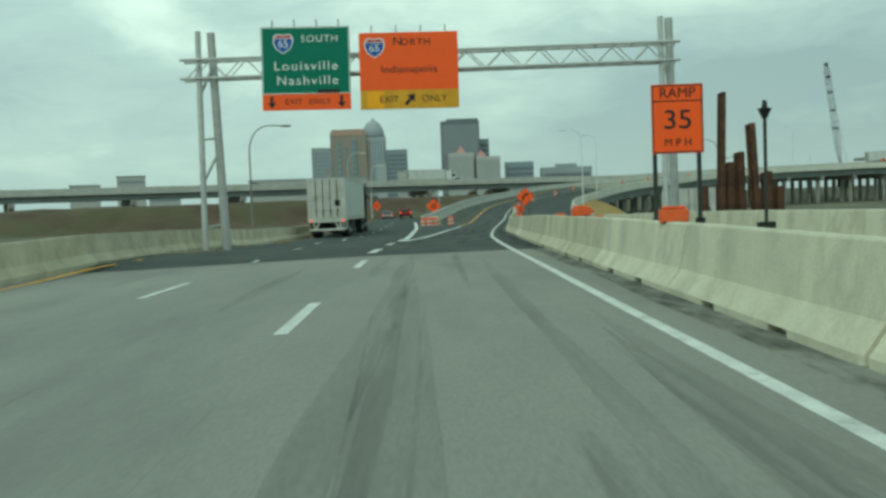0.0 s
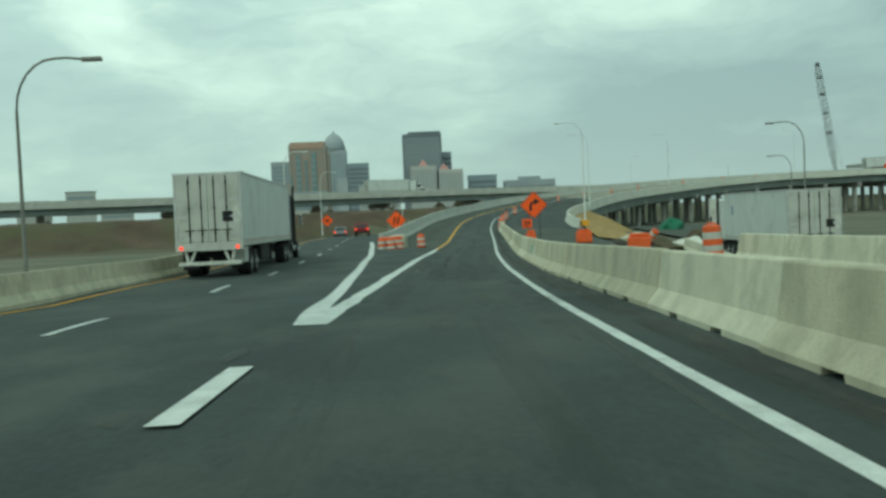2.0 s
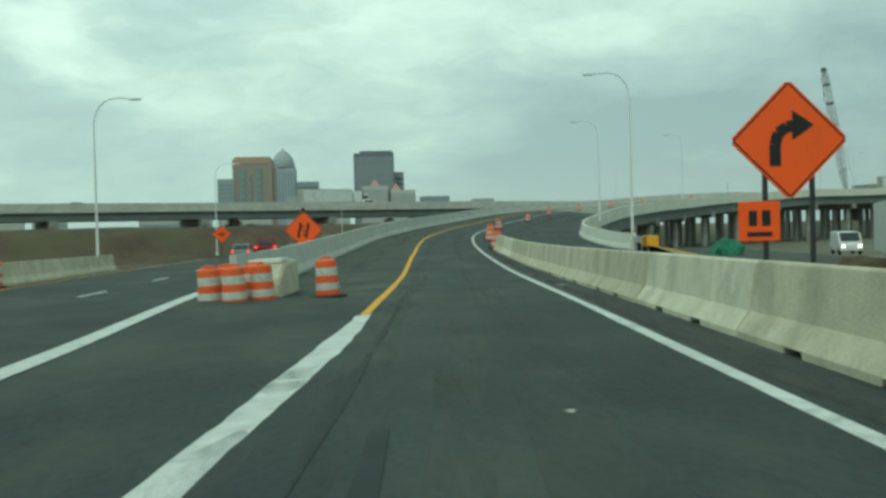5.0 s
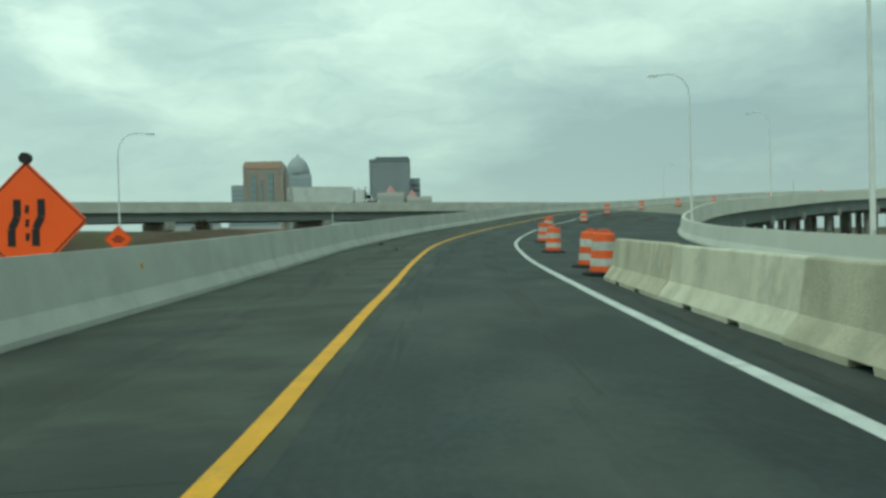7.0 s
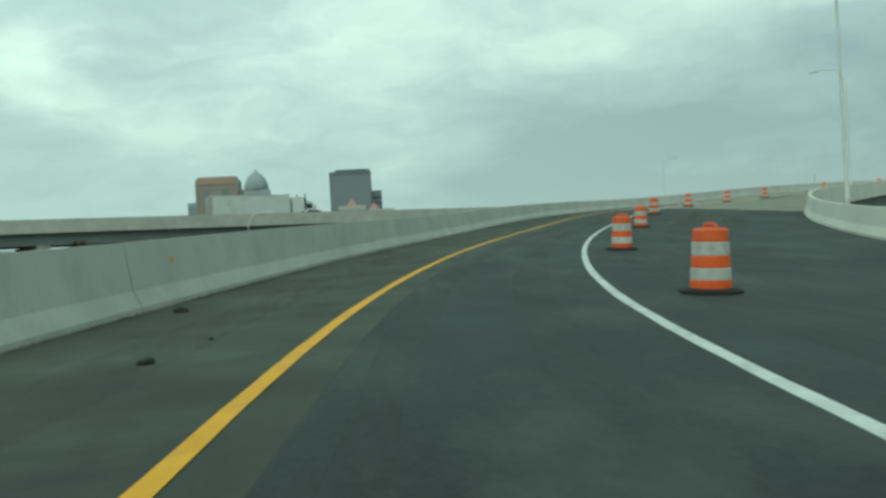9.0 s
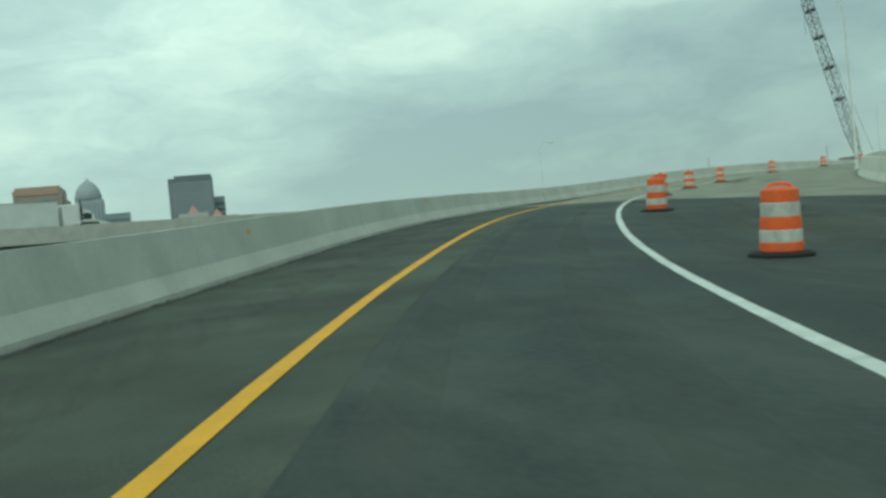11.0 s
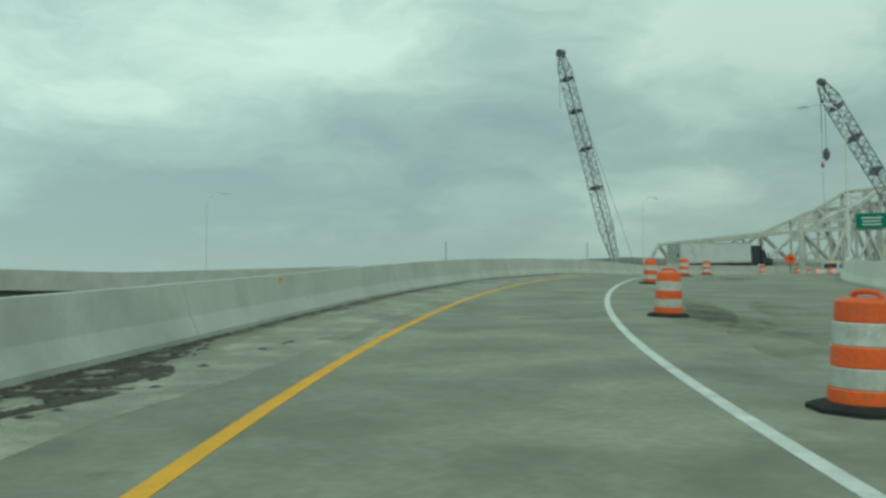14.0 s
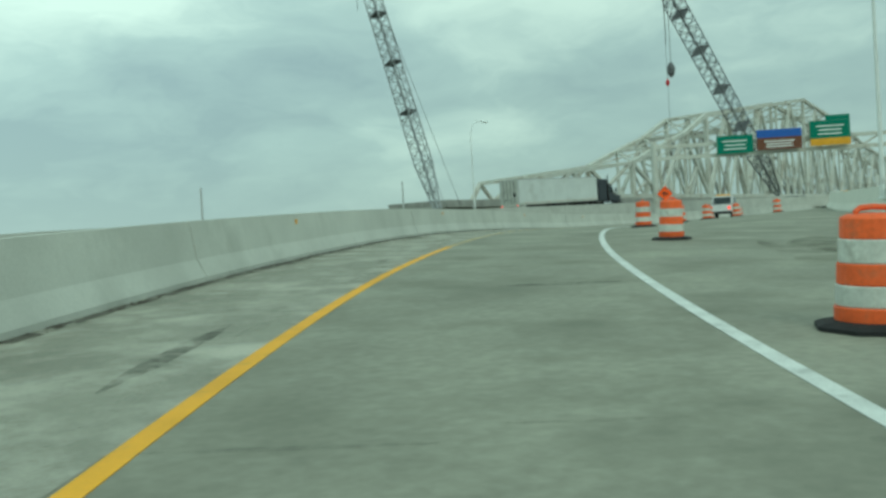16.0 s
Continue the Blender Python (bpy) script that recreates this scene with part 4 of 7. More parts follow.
mud(14.2, 14.9, 0.0, 1.6, 60, 0.07)
mud(13.92, 19.5, 0.0, 0.16, 520, 0.05)
mud(8.6, 13.3, 0.0, 0.08, 150, 0.035)
tagged(part("mud", bm, M_MUD), "dark lumpy mud washed against the foot of the wall", "mud", kind="stuff")
for u0, u1, wd, m_, lf in ((13.96, 14.9, 1.1, M_MUDPATCH, 0.0052), (13.93, 14.4, 0.5, M_MUDPATCH, 0.0056), (14.7, 16.6, 0.5, M_MUDLINE, 0.0048), (16.2, 19.8, 0.42, M_MUDLINE, 0.0044), (9.0, 13.4, 0.3, M_EDGE, 0.0046), (13.05, 13.3, 0.5, M_EDGE, 0.0062)):
    b_ = val(WALL_OFF, (u0 + u1) / 2)
    def inner(u, u0=u0, u1=u1, wd=wd):
        f = (u - u0) / (u1 - u0)
        return val(WALL_OFF, u) + 0.02 + wd * max(0.1, math.sin(math.pi * f)) ** 0.6 * (0.85 + 0.35 * noise.noise(Vector((u * 5, u0, 0))) + 0.25 * noise.noise(Vector((u * 19, u0, 4))))
    part("spread_mud", ribbon(u0, u1, lambda u: val(WALL_OFF, u) + 0.0, inner, lf, 0.002, du=0.03, sheet=True), m_, wear)

# ---------------------------------------------------------------- walls and barriers


def wall_section(u):
    """The wall gets lower along the deck."""
    h = val([(10.4, 1.17), (12.0, 1.04), (13.4, 0.9), (14.2, 0.83), (15.2, 0.88), (16.4, 0.96)], u)
    return [(0.0, -0.02), (0.0, 0.08), (-0.14, 0.36), (-0.245, h), (-0.445, h), (-0.55, -0.02)]


wall = thing("ramp_wall", "smooth grey cast concrete wall along the ramp", "wall")
wall["kind"] = "structure"
joints_w = [6.74, 7.6, 8.8, 10.0, 11.2, 12.7, 13.9, 14.9, 15.9, 16.9, 18, 20, 22, 24, 26, 28, 30, 32]
for a, b in zip(joints_w, joints_w[1:]):
    part("wall_panel", sweep(a + 0.0012, b - 0.0012, wall_section, WALL_OFF), M_WALL, wall)
parapet = thing("curved_parapet", "pale new concrete parapet curving along the deck edge", "parapet")
parapet["kind"] = "structure"
R_SHAPE = [(0.0, -0.02), (0.0, 0.08), (0.14, 0.36), (0.25, 0.98), (0.45, 0.98), (0.55, -0.42)]
joints_r = [8.35, 9.6, 10.9, 12.2, 13.5, 14.8, 16.1, 17.4, 18.7, 20, 22, 24, 26, 28, 30, 32]
for a, b in zip(joints_r, joints_r[1:]):
    part("parapet_panel", sweep(a + 0.0012, b - 0.0012, R_SHAPE, RIGHT_EDGE), M_WHITEWALL, parapet)
# reflectors on the ramp wall
for k in range(14):
    u = 7.06 + 1.02 * k
    solo("wall_reflector", bx(-0.01, 0.012, -0.055, 0.055, 0.0, 0.1, 0.004), M_AMBER, "small amber reflector fixed to the concrete wall", "reflector", "reflectors on the ramp wall",
         m=stand(u, val(WALL_OFF, u) - 0.19, 0.74))


def jersey_mesh(length, material):
    """Precast barrier, y along it, near face towards -x, with drain slots and rounded ends."""
    bm = bmesh.new()
    sec = [(0.0, 0.0), (0.0, 0.07), (0.16, 0.28), (0.235, 0.79), (0.255, 0.81), (0.365, 0.81), (0.385, 0.79), (0.46, 0.28), (0.62, 0.07), (0.62, 0.0)]
    e = 0.03
    def ring(y, inset):
        return [bm.verts.new((0.31 + (x - 0.31) * (1 - inset), y, z if z < 0.5 else z - inset * 0.2)) for x, z in sec]
    slots = [length * 0.3, length * 0.68]
    ys = [(0, 0.08), (e, 0.0)]
    for s in slots:
        ys += [(s - 0.22, 0), (s - 0.2, 0), (s + 0.2, 0), (s + 0.22, 0)]
    ys += [(length - e, 0.0), (length, 0.08)]
    rings = []
    for y, ins in ys:
        r = ring(y, ins)
        if any(abs(y - s) <= 0.205 for s in slots):
            r[0].co.z, r[-1].co.z = 0.062, 0.062
        rings.append(r)
    n = len(sec)
    for a, b in zip(rings, rings[1:]):
        for k in range(n):
            bm.faces.new((a[k], a[(k + 1) % n], b[(k + 1) % n], b[k]))
    bm.faces.new(rings[0])
    bm.faces.new(list(reversed(rings[-1])))
    bmesh.ops.recalc_face_normals(bm, faces=bm.faces)
    return mesh_of(bm, material)


bmp = bmesh.new()
rod(bmp, (0.31, -0.02, 0.05), (0.31, -0.02, 0.6), 0.016, n=6)
for z in (0.18, 0.3, 0.5, 0.62):
    rod(bmp, (0.31, -0.05, z), (0.31, 0.06, z), 0.012, n=5)
PIN = mesh_of(bmp, M_RUST)


def barrier_between(a, b, me, label, group):
    a, b = Vector(a), Vector(b)
    d = b - a
    t = thing("jersey_barrier", label, "barrier", group)
    t.matrix_basis = Matrix.Translation(a) @ Matrix.Rotation(math.atan2(-d.x, d.y), 4, "Z") @ Matrix.Rotation(math.asin(d.z / d.length), 4, "X")
    body = new("body", me)
    body.parent = t
    body.scale = (1, d.length / 5.0 * 0.988, rj.uniform(0.985, 1.015))
    body.location.x, body.location.y = rj.uniform(-0.02, 0.02), d.length * 0.006
    body.rotation_euler.z = radians(rj.uniform(-0.3, 0.3))
    pin = new("joint_pin", PIN)
    pin.parent = t
    return t


JERSEY, JERSEY_PALE = jersey_mesh(5.0, M_BARRIER), jersey_mesh(5.0, M_BARRIER_P)
rj = random.Random(21)
joint_y = [11.09 - 5.04 * k for k in range(8, 0, -1)] + [11.09 + 4.99 * k for k in range(10)] + [61.2, 64.63, 69.88, 75.1, 80.3, 85.5, 90.7, 95.9, 101.1, 106.3, 111.5, 116.6, 121.5]


def station_at(y):
    u = y / 14.5
    for _ in range(12):
        u += (y - at(u)[0].y) / 15.0
    return u


for a, b in zip(joint_y, joint_y[1:]):
    ua, ub = station_at(a), station_at(b)
    pale = a < 15 or 35 < a < 40 or (a > 45 and rj.random() < 0.35)
    barrier_between(on(ua, val(BAR_OFF, ua)), on(ub, val(BAR_OFF, ub)), JERSEY_PALE if pale else JERSEY,
                    "pale precast concrete barrier beside the white edge line" if pale else "weathered tan precast concrete barrier beside the white edge line", "barriers along the ramp")
# second row, further out, round the work area
for k in range(16):
    y = 55.2 - 5.1 * k
    u = station_at(y)
    p, q_ = on(station_at(y - 5.05), 8.45, -0.18), on(u, 8.45, -0.18)
    barrier_between(p, q_, JERSEY_PALE, "pale precast concrete barrier round the work area", "barriers round the work area")
for k in range(6):
    barrier_between((17.6 + 0.98 * k, 75.0 + 4.6 * k, -2.66), (18.55 + 0.98 * k, 79.5 + 4.6 * k, -2.66), JERSEY_PALE, "pale precast barrier set across the work area", "barriers across the work area")
# left wall of the through lanes
lw = thing("median_wall", "old low concrete wall beside the yellow edge line", "wall")
lw["kind"] = "structure"
for k in range(24):
    y0, y1 = -70 + 8 * k, -62 + 8 * k
    bm = bmesh.new()
    vs = []
    for y in (y0 + 0.01, y1 - 0.01):
        z = on_left(-8.95, y).z
        vs.append([bm.verts.new((-8.95 + x, y, z + h)) for x, h in ((0, -0.3), (0, 0.08), (-0.14, 0.3), (-0.22, 0.82), (-0.4, 0.82), (-0.6, -0.3))])
    for j in range(6):
        bm.faces.new((vs[0][j], vs[0][(j + 1) % 6], vs[1][(j + 1) % 6], vs[1][j]))
    bm.faces.new(vs[0])
    bm.faces.new(list(reversed(vs[1])))
    bmesh.ops.recalc_face_normals(bm, faces=bm.faces)
    part("wall_panel", bm, M_BARRIER, lw)

# guard rail end beside the parapet
rail = thing("guard_rail", "galvanised guard rail with a yellow striped end plate", "guard rail")
g0, g1 = on(8.55, 11.3), on(8.15, 11.36)
for k in range(5):
    p = g0.lerp(g1, k / 4)
    part("post", bx(-0.06, 0.06, -0.06, 0.06, -0.3, 0.75, m=Matrix.Translation(p)), M_GALV, rail)
bm = bmesh.new()
for h in (0.5, 0.62, 0.74):
    beam(bm, g0 + Vector((-0.12, 0, h)), g1 + Vector((-0.12, 0, h)), 0.09, 0.05)
part("rail", bm, M_GALV, rail)
part("end_plate", bx(-0.35, 0.3, -0.9, 0.05, 0.25, 0.85, 0.03, m=Matrix.Translation(g1)), M_AMBER, rail, "yellow end plate with black stripes")
for k in range(2):
    part("stripe", bx(-0.36, -0.352, -0.7 + 0.35 * k, -0.55 + 0.35 * k, 0.32, 0.78, m=Matrix.Translation(g1)), M_BLACK, rail)

# ---------------------------------------------------------------- traffic drums


def drum_master():
    t = thing("traffic_drum", "orange and white banded plastic traffic drum on a black rubber base", "traffic drum", "drums along the ramp")
    part("base", lathe(bmesh.new(), [(0.46, 0.0), (0.46, 0.035), (0.40, 0.06), (0.31, 0.075)], 8), M_RUBBER, t, "black rubber base")
    zs = [0.06, 0.19, 0.362, 0.534, 0.728, 0.90]
    rs = [0.29, 0.284, 0.274, 0.262, 0.252, 0.24]
    for k in range(5):
        nm, mt = ("orange_band", M_ORANGE_P) if k % 2 == 0 else ("white_band", M_BAND)
        r0, r1 = rs[k], rs[k + 1] + 0.01
        rings = [(r0 - 0.008, zs[k]), (r0, zs[k] + 0.012), (r1, zs[k + 1] - 0.012), (r1 - 0.008, zs[k + 1])]
        if k == 4:
            rings += [(r1 - 0.05, zs[k + 1] + 0.02), (0.05, zs[k + 1] + 0.03)]
        part(nm, lathe(bmesh.new(), rings, 24), mt, t, smooth=False)
    bm = bmesh.new()
    bm = tube([(-0.15, 0, 0.9), (-0.145, 0, 0.945), (-0.11, 0, 0.97), (0, 0, 0.978), (0.11, 0, 0.97), (0.145, 0, 0.945), (0.15, 0, 0.9)], 0.024)
    part("handle", bm, M_ORANGE_P, t)
    return t


drum0 = drum_master()
drum_spots = [(11.48, 123.20), (12.10, 126.90), (13.39, 137.59), (15.10, 147.99), (17.94, 160.65), (23.99, 176.42), (29.30, 189.22), (36.21, 201.11), (43.78, 211.45), (51.66, 220.64), (64.96, 233.53), (76.92, 242.22), (87.41, 249.41),
              (103.5, 257.0), (121.0, 264.5), (140.0, 271.5)]


def place(x, y, turn=0.0):
    u, o, z = nearest_station(x, y)
    for _ in range(5):
        p, t, r, n = at(u)
        u += (Vector((x, y, 0)) - Vector((p.x, p.y, 0))).dot(Vector((t.x, t.y, 0))) / 15.5
    p, t, r, n = at(u)
    o = (Vector((x, y, 0)) - Vector((p.x, p.y, 0))).dot(Vector((r.x, r.y, 0)).normalized())
    fall = math.degrees(math.asin(max(-0.1, min(0.1, r.z)))) - (math.degrees(math.atan(val(SIDE_FALL, u) / 9.0)) if o > 2.3 and u > 4.3 else 0.0)
    fall = max(-2.6, min(2.6, fall))
    p2, h_ = on(u, o, 0.004), math.degrees(math.atan2(-t.x, t.y))
    return pose(p2.x, p2.y, p2.z, 0, 0, h_) @ pose(0, 0, 0, math.degrees(math.asin(t.z)), -fall, 0) @ pose(0, 0, 0, 0, 0, turn)


for i, (x, y) in enumerate(drum_spots):
    m = place(x, y, 37 * i)
    if i == 0:
        drum0.matrix_basis = m
    else:
        copy_thing(drum0, m)
# other side of the taper, further on
for x, y in ((114.0, 261.0), (122.0, 262.9), (123.3, 260.4)):
    copy_thing(drum0, place(x, y, x))
# drums at the nose of the gore
for dx, dy, a in ((-1.55, -1.2, 10), (-0.95, -1.6, 40), (-0.35, -1.25, 75), (-1.25, -0.5, 20), (-0.6, -0.6, 10), (1.15, -0.6, 50)):
    x, y = 1.25 + dx, 93.9 + dy
    copy_thing(drum0, place(x, y, a))
copy_thing(drum0, Matrix.Translation(on_left(-8.9, 96, 0.0)))
copy_thing(drum0, Matrix.Translation(on_left(-9.0, 104, 0.0)))
copy_thing(drum0, place(9.3, 54.0, 15))

# ---------------------------------------------------------------- signs


def diamond_sign(name, label, size, m, symbol, posts=True, post_h=1.0, plaque=None):
    """An orange diamond facing -y, its lower corner at post_h."""
    t = thing(name, label, "road sign", "", m)
    h = size * 0.7071
    c = post_h + h
    bm = bmesh.new()
    prism(bm, [(0, c - h), (h, c), (0, c + h), (-h, c)], -0.012, 0.012, axis="y")
    bmesh.ops.bevel(bm, geom=[e for e in bm.edges if abs(e.verts[0].co.y - e.verts[1].co.y) > 0.01], offset=0.05, segments=3, affect="EDGES")
    face = part("face", bm, M_ORANGE, t)
    k = h - 0.05
    bm = bmesh.new()
    for a, b in (((0, -k), (k, 0)), ((k, 0), (0, k)), ((0, k), (-k, 0)), ((-k, 0), (0, -k))):
        beam(bm, (a[0], -0.016, c + a[1]), (b[0], -0.016, c + b[1]), 0.018, 0.006)
    part("border", bm, M_BLACK, face)
    bm = bmesh.new()
    s = size
    if symbol == "curve":
        pts = [(-0.17, -0.30), (-0.17, -0.05), (-0.13, 0.08), (-0.03, 0.15), (0.10, 0.17)]
        for (x0, z0), (x1, z1) in zip(pts, pts[1:]):
            beam(bm, (x0 * s, -0.02, c + z0 * s), (x1 * s, -0.02, c + z1 * s), 0.13 * s, 0.01)
        prism(bm, [(0.04 * s, c + 0.34 * s), (0.04 * s, c + 0.0 * s), (0.29 * s, c + 0.17 * s)], -0.026, -0.014, axis="y")
    elif symbol == "lanes":
        for x in (-0.14, 0.14):
            lb = bmesh.new()
            pts = [(x - 0.04, -0.28), (x - 0.04, -0.08), (x + 0.03, 0.06), (x + 0.03, 0.26)]
            for (x0, z0), (x1, z1) in zip(pts, pts[1:]):
                beam(lb, (x0 * s, -0.02, c + z0 * s), (x1 * s, -0.02, c + z1 * s), 0.085 * s, 0.01)
            part("lane_stripe", lb, M_BLACK, face)
        for z in (-0.22, -0.06, 0.10):
            part("centre_dash", beam(bmesh.new(), (0, -0.02, c + z * s), (0.01 * s, -0.02, c + (z + 0.09) * s), 0.04 * s, 0.01), M_BLACK, face)
        part("lamp", rod(bmesh.new(), (0, -0.06, c + h + 0.04), (0, 0.06, c + h + 0.04), 0.09, n=12), M_BLACK, t, "small dark warning lamp")
    else:
        for z, w in ((0.12, 0.16), (0.0, 0.3), (-0.12, 0.2)):
            box(bm, -w * s, w * s, -0.024, -0.014, c + (z - 0.035) * s, c + (z + 0.035) * s)
    if len(bm.verts):
        part("symbol", bm, M_BLACK, face)
    for x in ((-0.28 * s, 0.28 * s) if posts else (0.0,)):
        part("post", bx(x - 0.03, x + 0.03, 0.015, 0.065, -1.2, c, 0.004), M_DARKPOST, t)
    if plaque:
        w, z0, z1, x0 = plaque
        pl = part("plaque", bx(x0 - w / 2, x0 + w / 2, -0.03, -0.008, z0, z1, 0.01), M_ORANGE, t)
        bm = bmesh.new()
        box(bm, x0 - w * 0.26, x0 - w * 0.06, -0.036, -0.031, z0 + 0.2, z1 - 0.12)
        box(bm, x0 + w * 0.06, x0 + w * 0.26, -0.036, -0.031, z0 + 0.2, z1 - 0.12)
        box(bm, x0 - w * 0.3, x0 + w * 0.3, -0.036, -0.031, z0 + 0.06, z0 + 0.12)
        part("lettering", bm, M_BLACK, pl)
    return t


# the right-bend sign behind the barrier: corner heights from its true place
diamond_sign("curve_sign", "orange diamond sign with a black right-bend arrow and small plaque", 1.12, pose(8.57, 82.1, -1.0, 0, 0, -4), "curve", post_h=1.45, plaque=(0.55, 0.93, 1.45, -0.42))
diamond_sign("lane_sign", "orange diamond sign with wavy lane lines behind the ramp wall", 1.36, pose(0.95, 118.2, -1.4, 0, 0, -5), "lanes", post_h=0.9)
diamond_sign("median_sign", "orange diamond work sign beside the median wall", 1.1, pose(-8.6, 92.0, -1.25, 0, 0, 3), "bars", posts=False, post_h=0.9)
diamond_sign("far_sign", "orange diamond work sign beside the through lanes", 1.22, pose(-8.4, 162.6, -1.95, 0, 0, 3), "bars", posts=False, post_h=1.65)
diamond_sign("bridge_sign", "orange diamond sign leaning among the drums on the deck", 1.0, place(133.1, 275.2, 4), "bars", posts=False, post_h=1.9)

# ramp speed sign clamped to the barrier
rs_ = thing("ramp_speed_sign", "orange panel reading RAMP 35 MPH on two dark posts", "road sign", "", pose(3.80, 14.25, 0.80, 0, 0, -2))
fz0, fz1, fw = 1.0, 2.03, 0.385
face = part("face", bx(-fw, fw, -0.012, 0.012, fz0, fz1, 0.006), M_ORANGE, rs_)
bm = bmesh.new()
for z in (fz0 + 0.02, fz1 - 0.02, fz1 - 0.25):
    box(bm, -fw + 0.01, fw - 0.01, -0.018, -0.0125, z - 0.008, z + 0.008)
for x in (-fw + 0.018, fw - 0.018):
    box(bm, x - 0.008, x + 0.008, -0.0176, -0.0126, fz0 + 0.02, fz1 - 0.02)
part("border", bm, M_BLACK, face)
flat = Matrix.Rotation(radians(90), 4, "X")
part("lettering", text_bm("RAMP", 0.21, Matrix.Translation((0, -0.016, fz1 - 0.135)) @ flat), M_BLACK, face)
part("lettering", text_bm("35", 0.40, Matrix.Translation((0, -0.016, fz1 - 0.54)) @ flat @ Matrix.Diagonal((1.12, 1, 1, 1)), 0.006), M_BLACK, face)
part("lettering", text_bm("M P H", 0.16, Matrix.Translation((0, -0.016, fz0 + 0.16)) @ flat), M_BLACK, face)
for x in (-0.34, 0.32):
    part("post", bx(x - 0.03, x + 0.03, 0.014, 0.07, -0.05, fz1 - 0.05, 0.005), M_DARKPOST, rs_)
    part("clamp", bx(x - 0.06, x + 0.06, -0.02, 0.1, -0.08, 0.03, 0.005), M_BLACK, rs_)
# slim marker post on the barrier
mk = thing("marker_post", "thin dark post with a clamp foot and a cup-shaped head", "post", "", pose(3.3, 9.2, 0.81, 0, 0, 0))
part("pole", rod(bmesh.new(), (0, 0, -0.02), (0, 0, 1.25), 0.018), M_DARKPOST, mk)
part("foot", bx(-0.08, 0.08, -0.05, 0.05, 0.0, 0.1, 0.01), M_BLACK, mk)
part("head", lathe(bmesh.new(), [(0.03, 1.1), (0.04, 1.13), (0.07, 1.19), (0.03, 1.2), (0.02, 1.27)], 10), M_BLACK, mk)
part("arm", bx(-0.09, 0.09, -0.012, 0.012, 0.05, 0.08, 0.004), M_BLACK, mk)


def warning_box(m, label, w=0.62):
    t = thing("barrier_block", label, "traffic block", "orange blocks along the barriers", m)
    part("body", bx(-w / 2, w / 2, -0.16, 0.16, 0.0, 0.26, 0.03), M_ORANGE_P, t)
    part("top", bx(-w / 2 + 0.06, w / 2 - 0.06, -0.1, 0.1, 0.26, 0.33, 0.03), M_ORANGE_P, t)
    for x in (-w / 4, w / 4):
        part("foot", bx(x - 0.05, x + 0.05, -0.12, 0.12, -0.03, 0.0), M_RUBBER, t)
    return t


warning_box(pose(3.15, 12.1, 0.845, 0, 0, -12) @ Matrix.Diagonal((0.6, 1, 0.62, 1)), "dirty orange plastic block on the barrier")
warning_box(pose(3.25, 20.0, 0.79, 0, 0, 5) @ Matrix.Diagonal((0.6, 0.9, 0.65, 1)), "dirty orange plastic block on the barrier")
warning_box(pose(11.85, 84.2, -1.13, 0, 0, 5) @ Matrix.Diagonal((1.3, 1.6, 2.4, 1)), "orange plastic block behind the barrier", 0.7)
warning_box(pose(15.0, 83.5, -1.75, 0, 0, -8) @ Matrix.Diagonal((1.65, 1.8, 3.2, 1)), "large orange water-filled block in the work area", 0.8)
warning_box(pose(7.5, 76.5, -0.92, 0, 0, 8) @ Matrix.Diagonal((0.65, 1.2, 2.6, 1)), "orange plastic block behind the barrier", 0.7)

# ---------------------------------------------------------------- sign gantry over the start
GY = 37.6
gan = thing("sign_gantry", "galvanised lattice gantry on trussed steel end frames", "sign gantry", "", pose(0, GY, -0.13))
for xp, lean in ((-8.6, 0.0), (9.4, 0.0)):
    fr = part("end_frame", rod(rod(bmesh.new(), (xp - 0.0, -0.55, -1.2), (xp, -0.12, 8.2), 0.12, 0.11, 12), (xp + 0.62, 0.55, -1.2), (xp + 0.42, 0.25, 8.2), 0.18, 0.16, 12), M_GALV, gan)
    for k in range(4):
        z = 0.6 + 1.7 * k
        s = 0.5 - 0.09 * k
        bm = bmesh.new()
        beam(bm, (xp, -s, z), (xp + 0.5, s, z + (1.3 if k % 2 else 0.1)), 0.08)
        part("bracing", bm, M_GALV, fr)
ch = [(y, z) for y in (-0.35, 0.35) for z in (6.42, 7.14)]
for y, z in ch:
    part("chord", rod(bmesh.new(), (-9.3, y, z - 0.05), (10.1, y, z + 0.05), 0.055, n=8), M_GALV, gan)
bm = bmesh.new()
for k in range(26):
    x0 = -9.0 + 0.72 * k
    for y in (-0.35, 0.35):
        up = k % 2 == 0
        beam(bm, (x0, y, 6.42 if up else 7.14), (x0 + 0.72, y, 7.14 if up else 6.42), 0.042)
    beam(bm, (x0, -0.35, 7.14), (x0, 0.35, 7.14), 0.04)
    beam(bm, (x0, -0.35, 6.42), (x0 + 0.72, 0.35, 6.42), 0.045)
part("web", bm, M_GALV, gan)


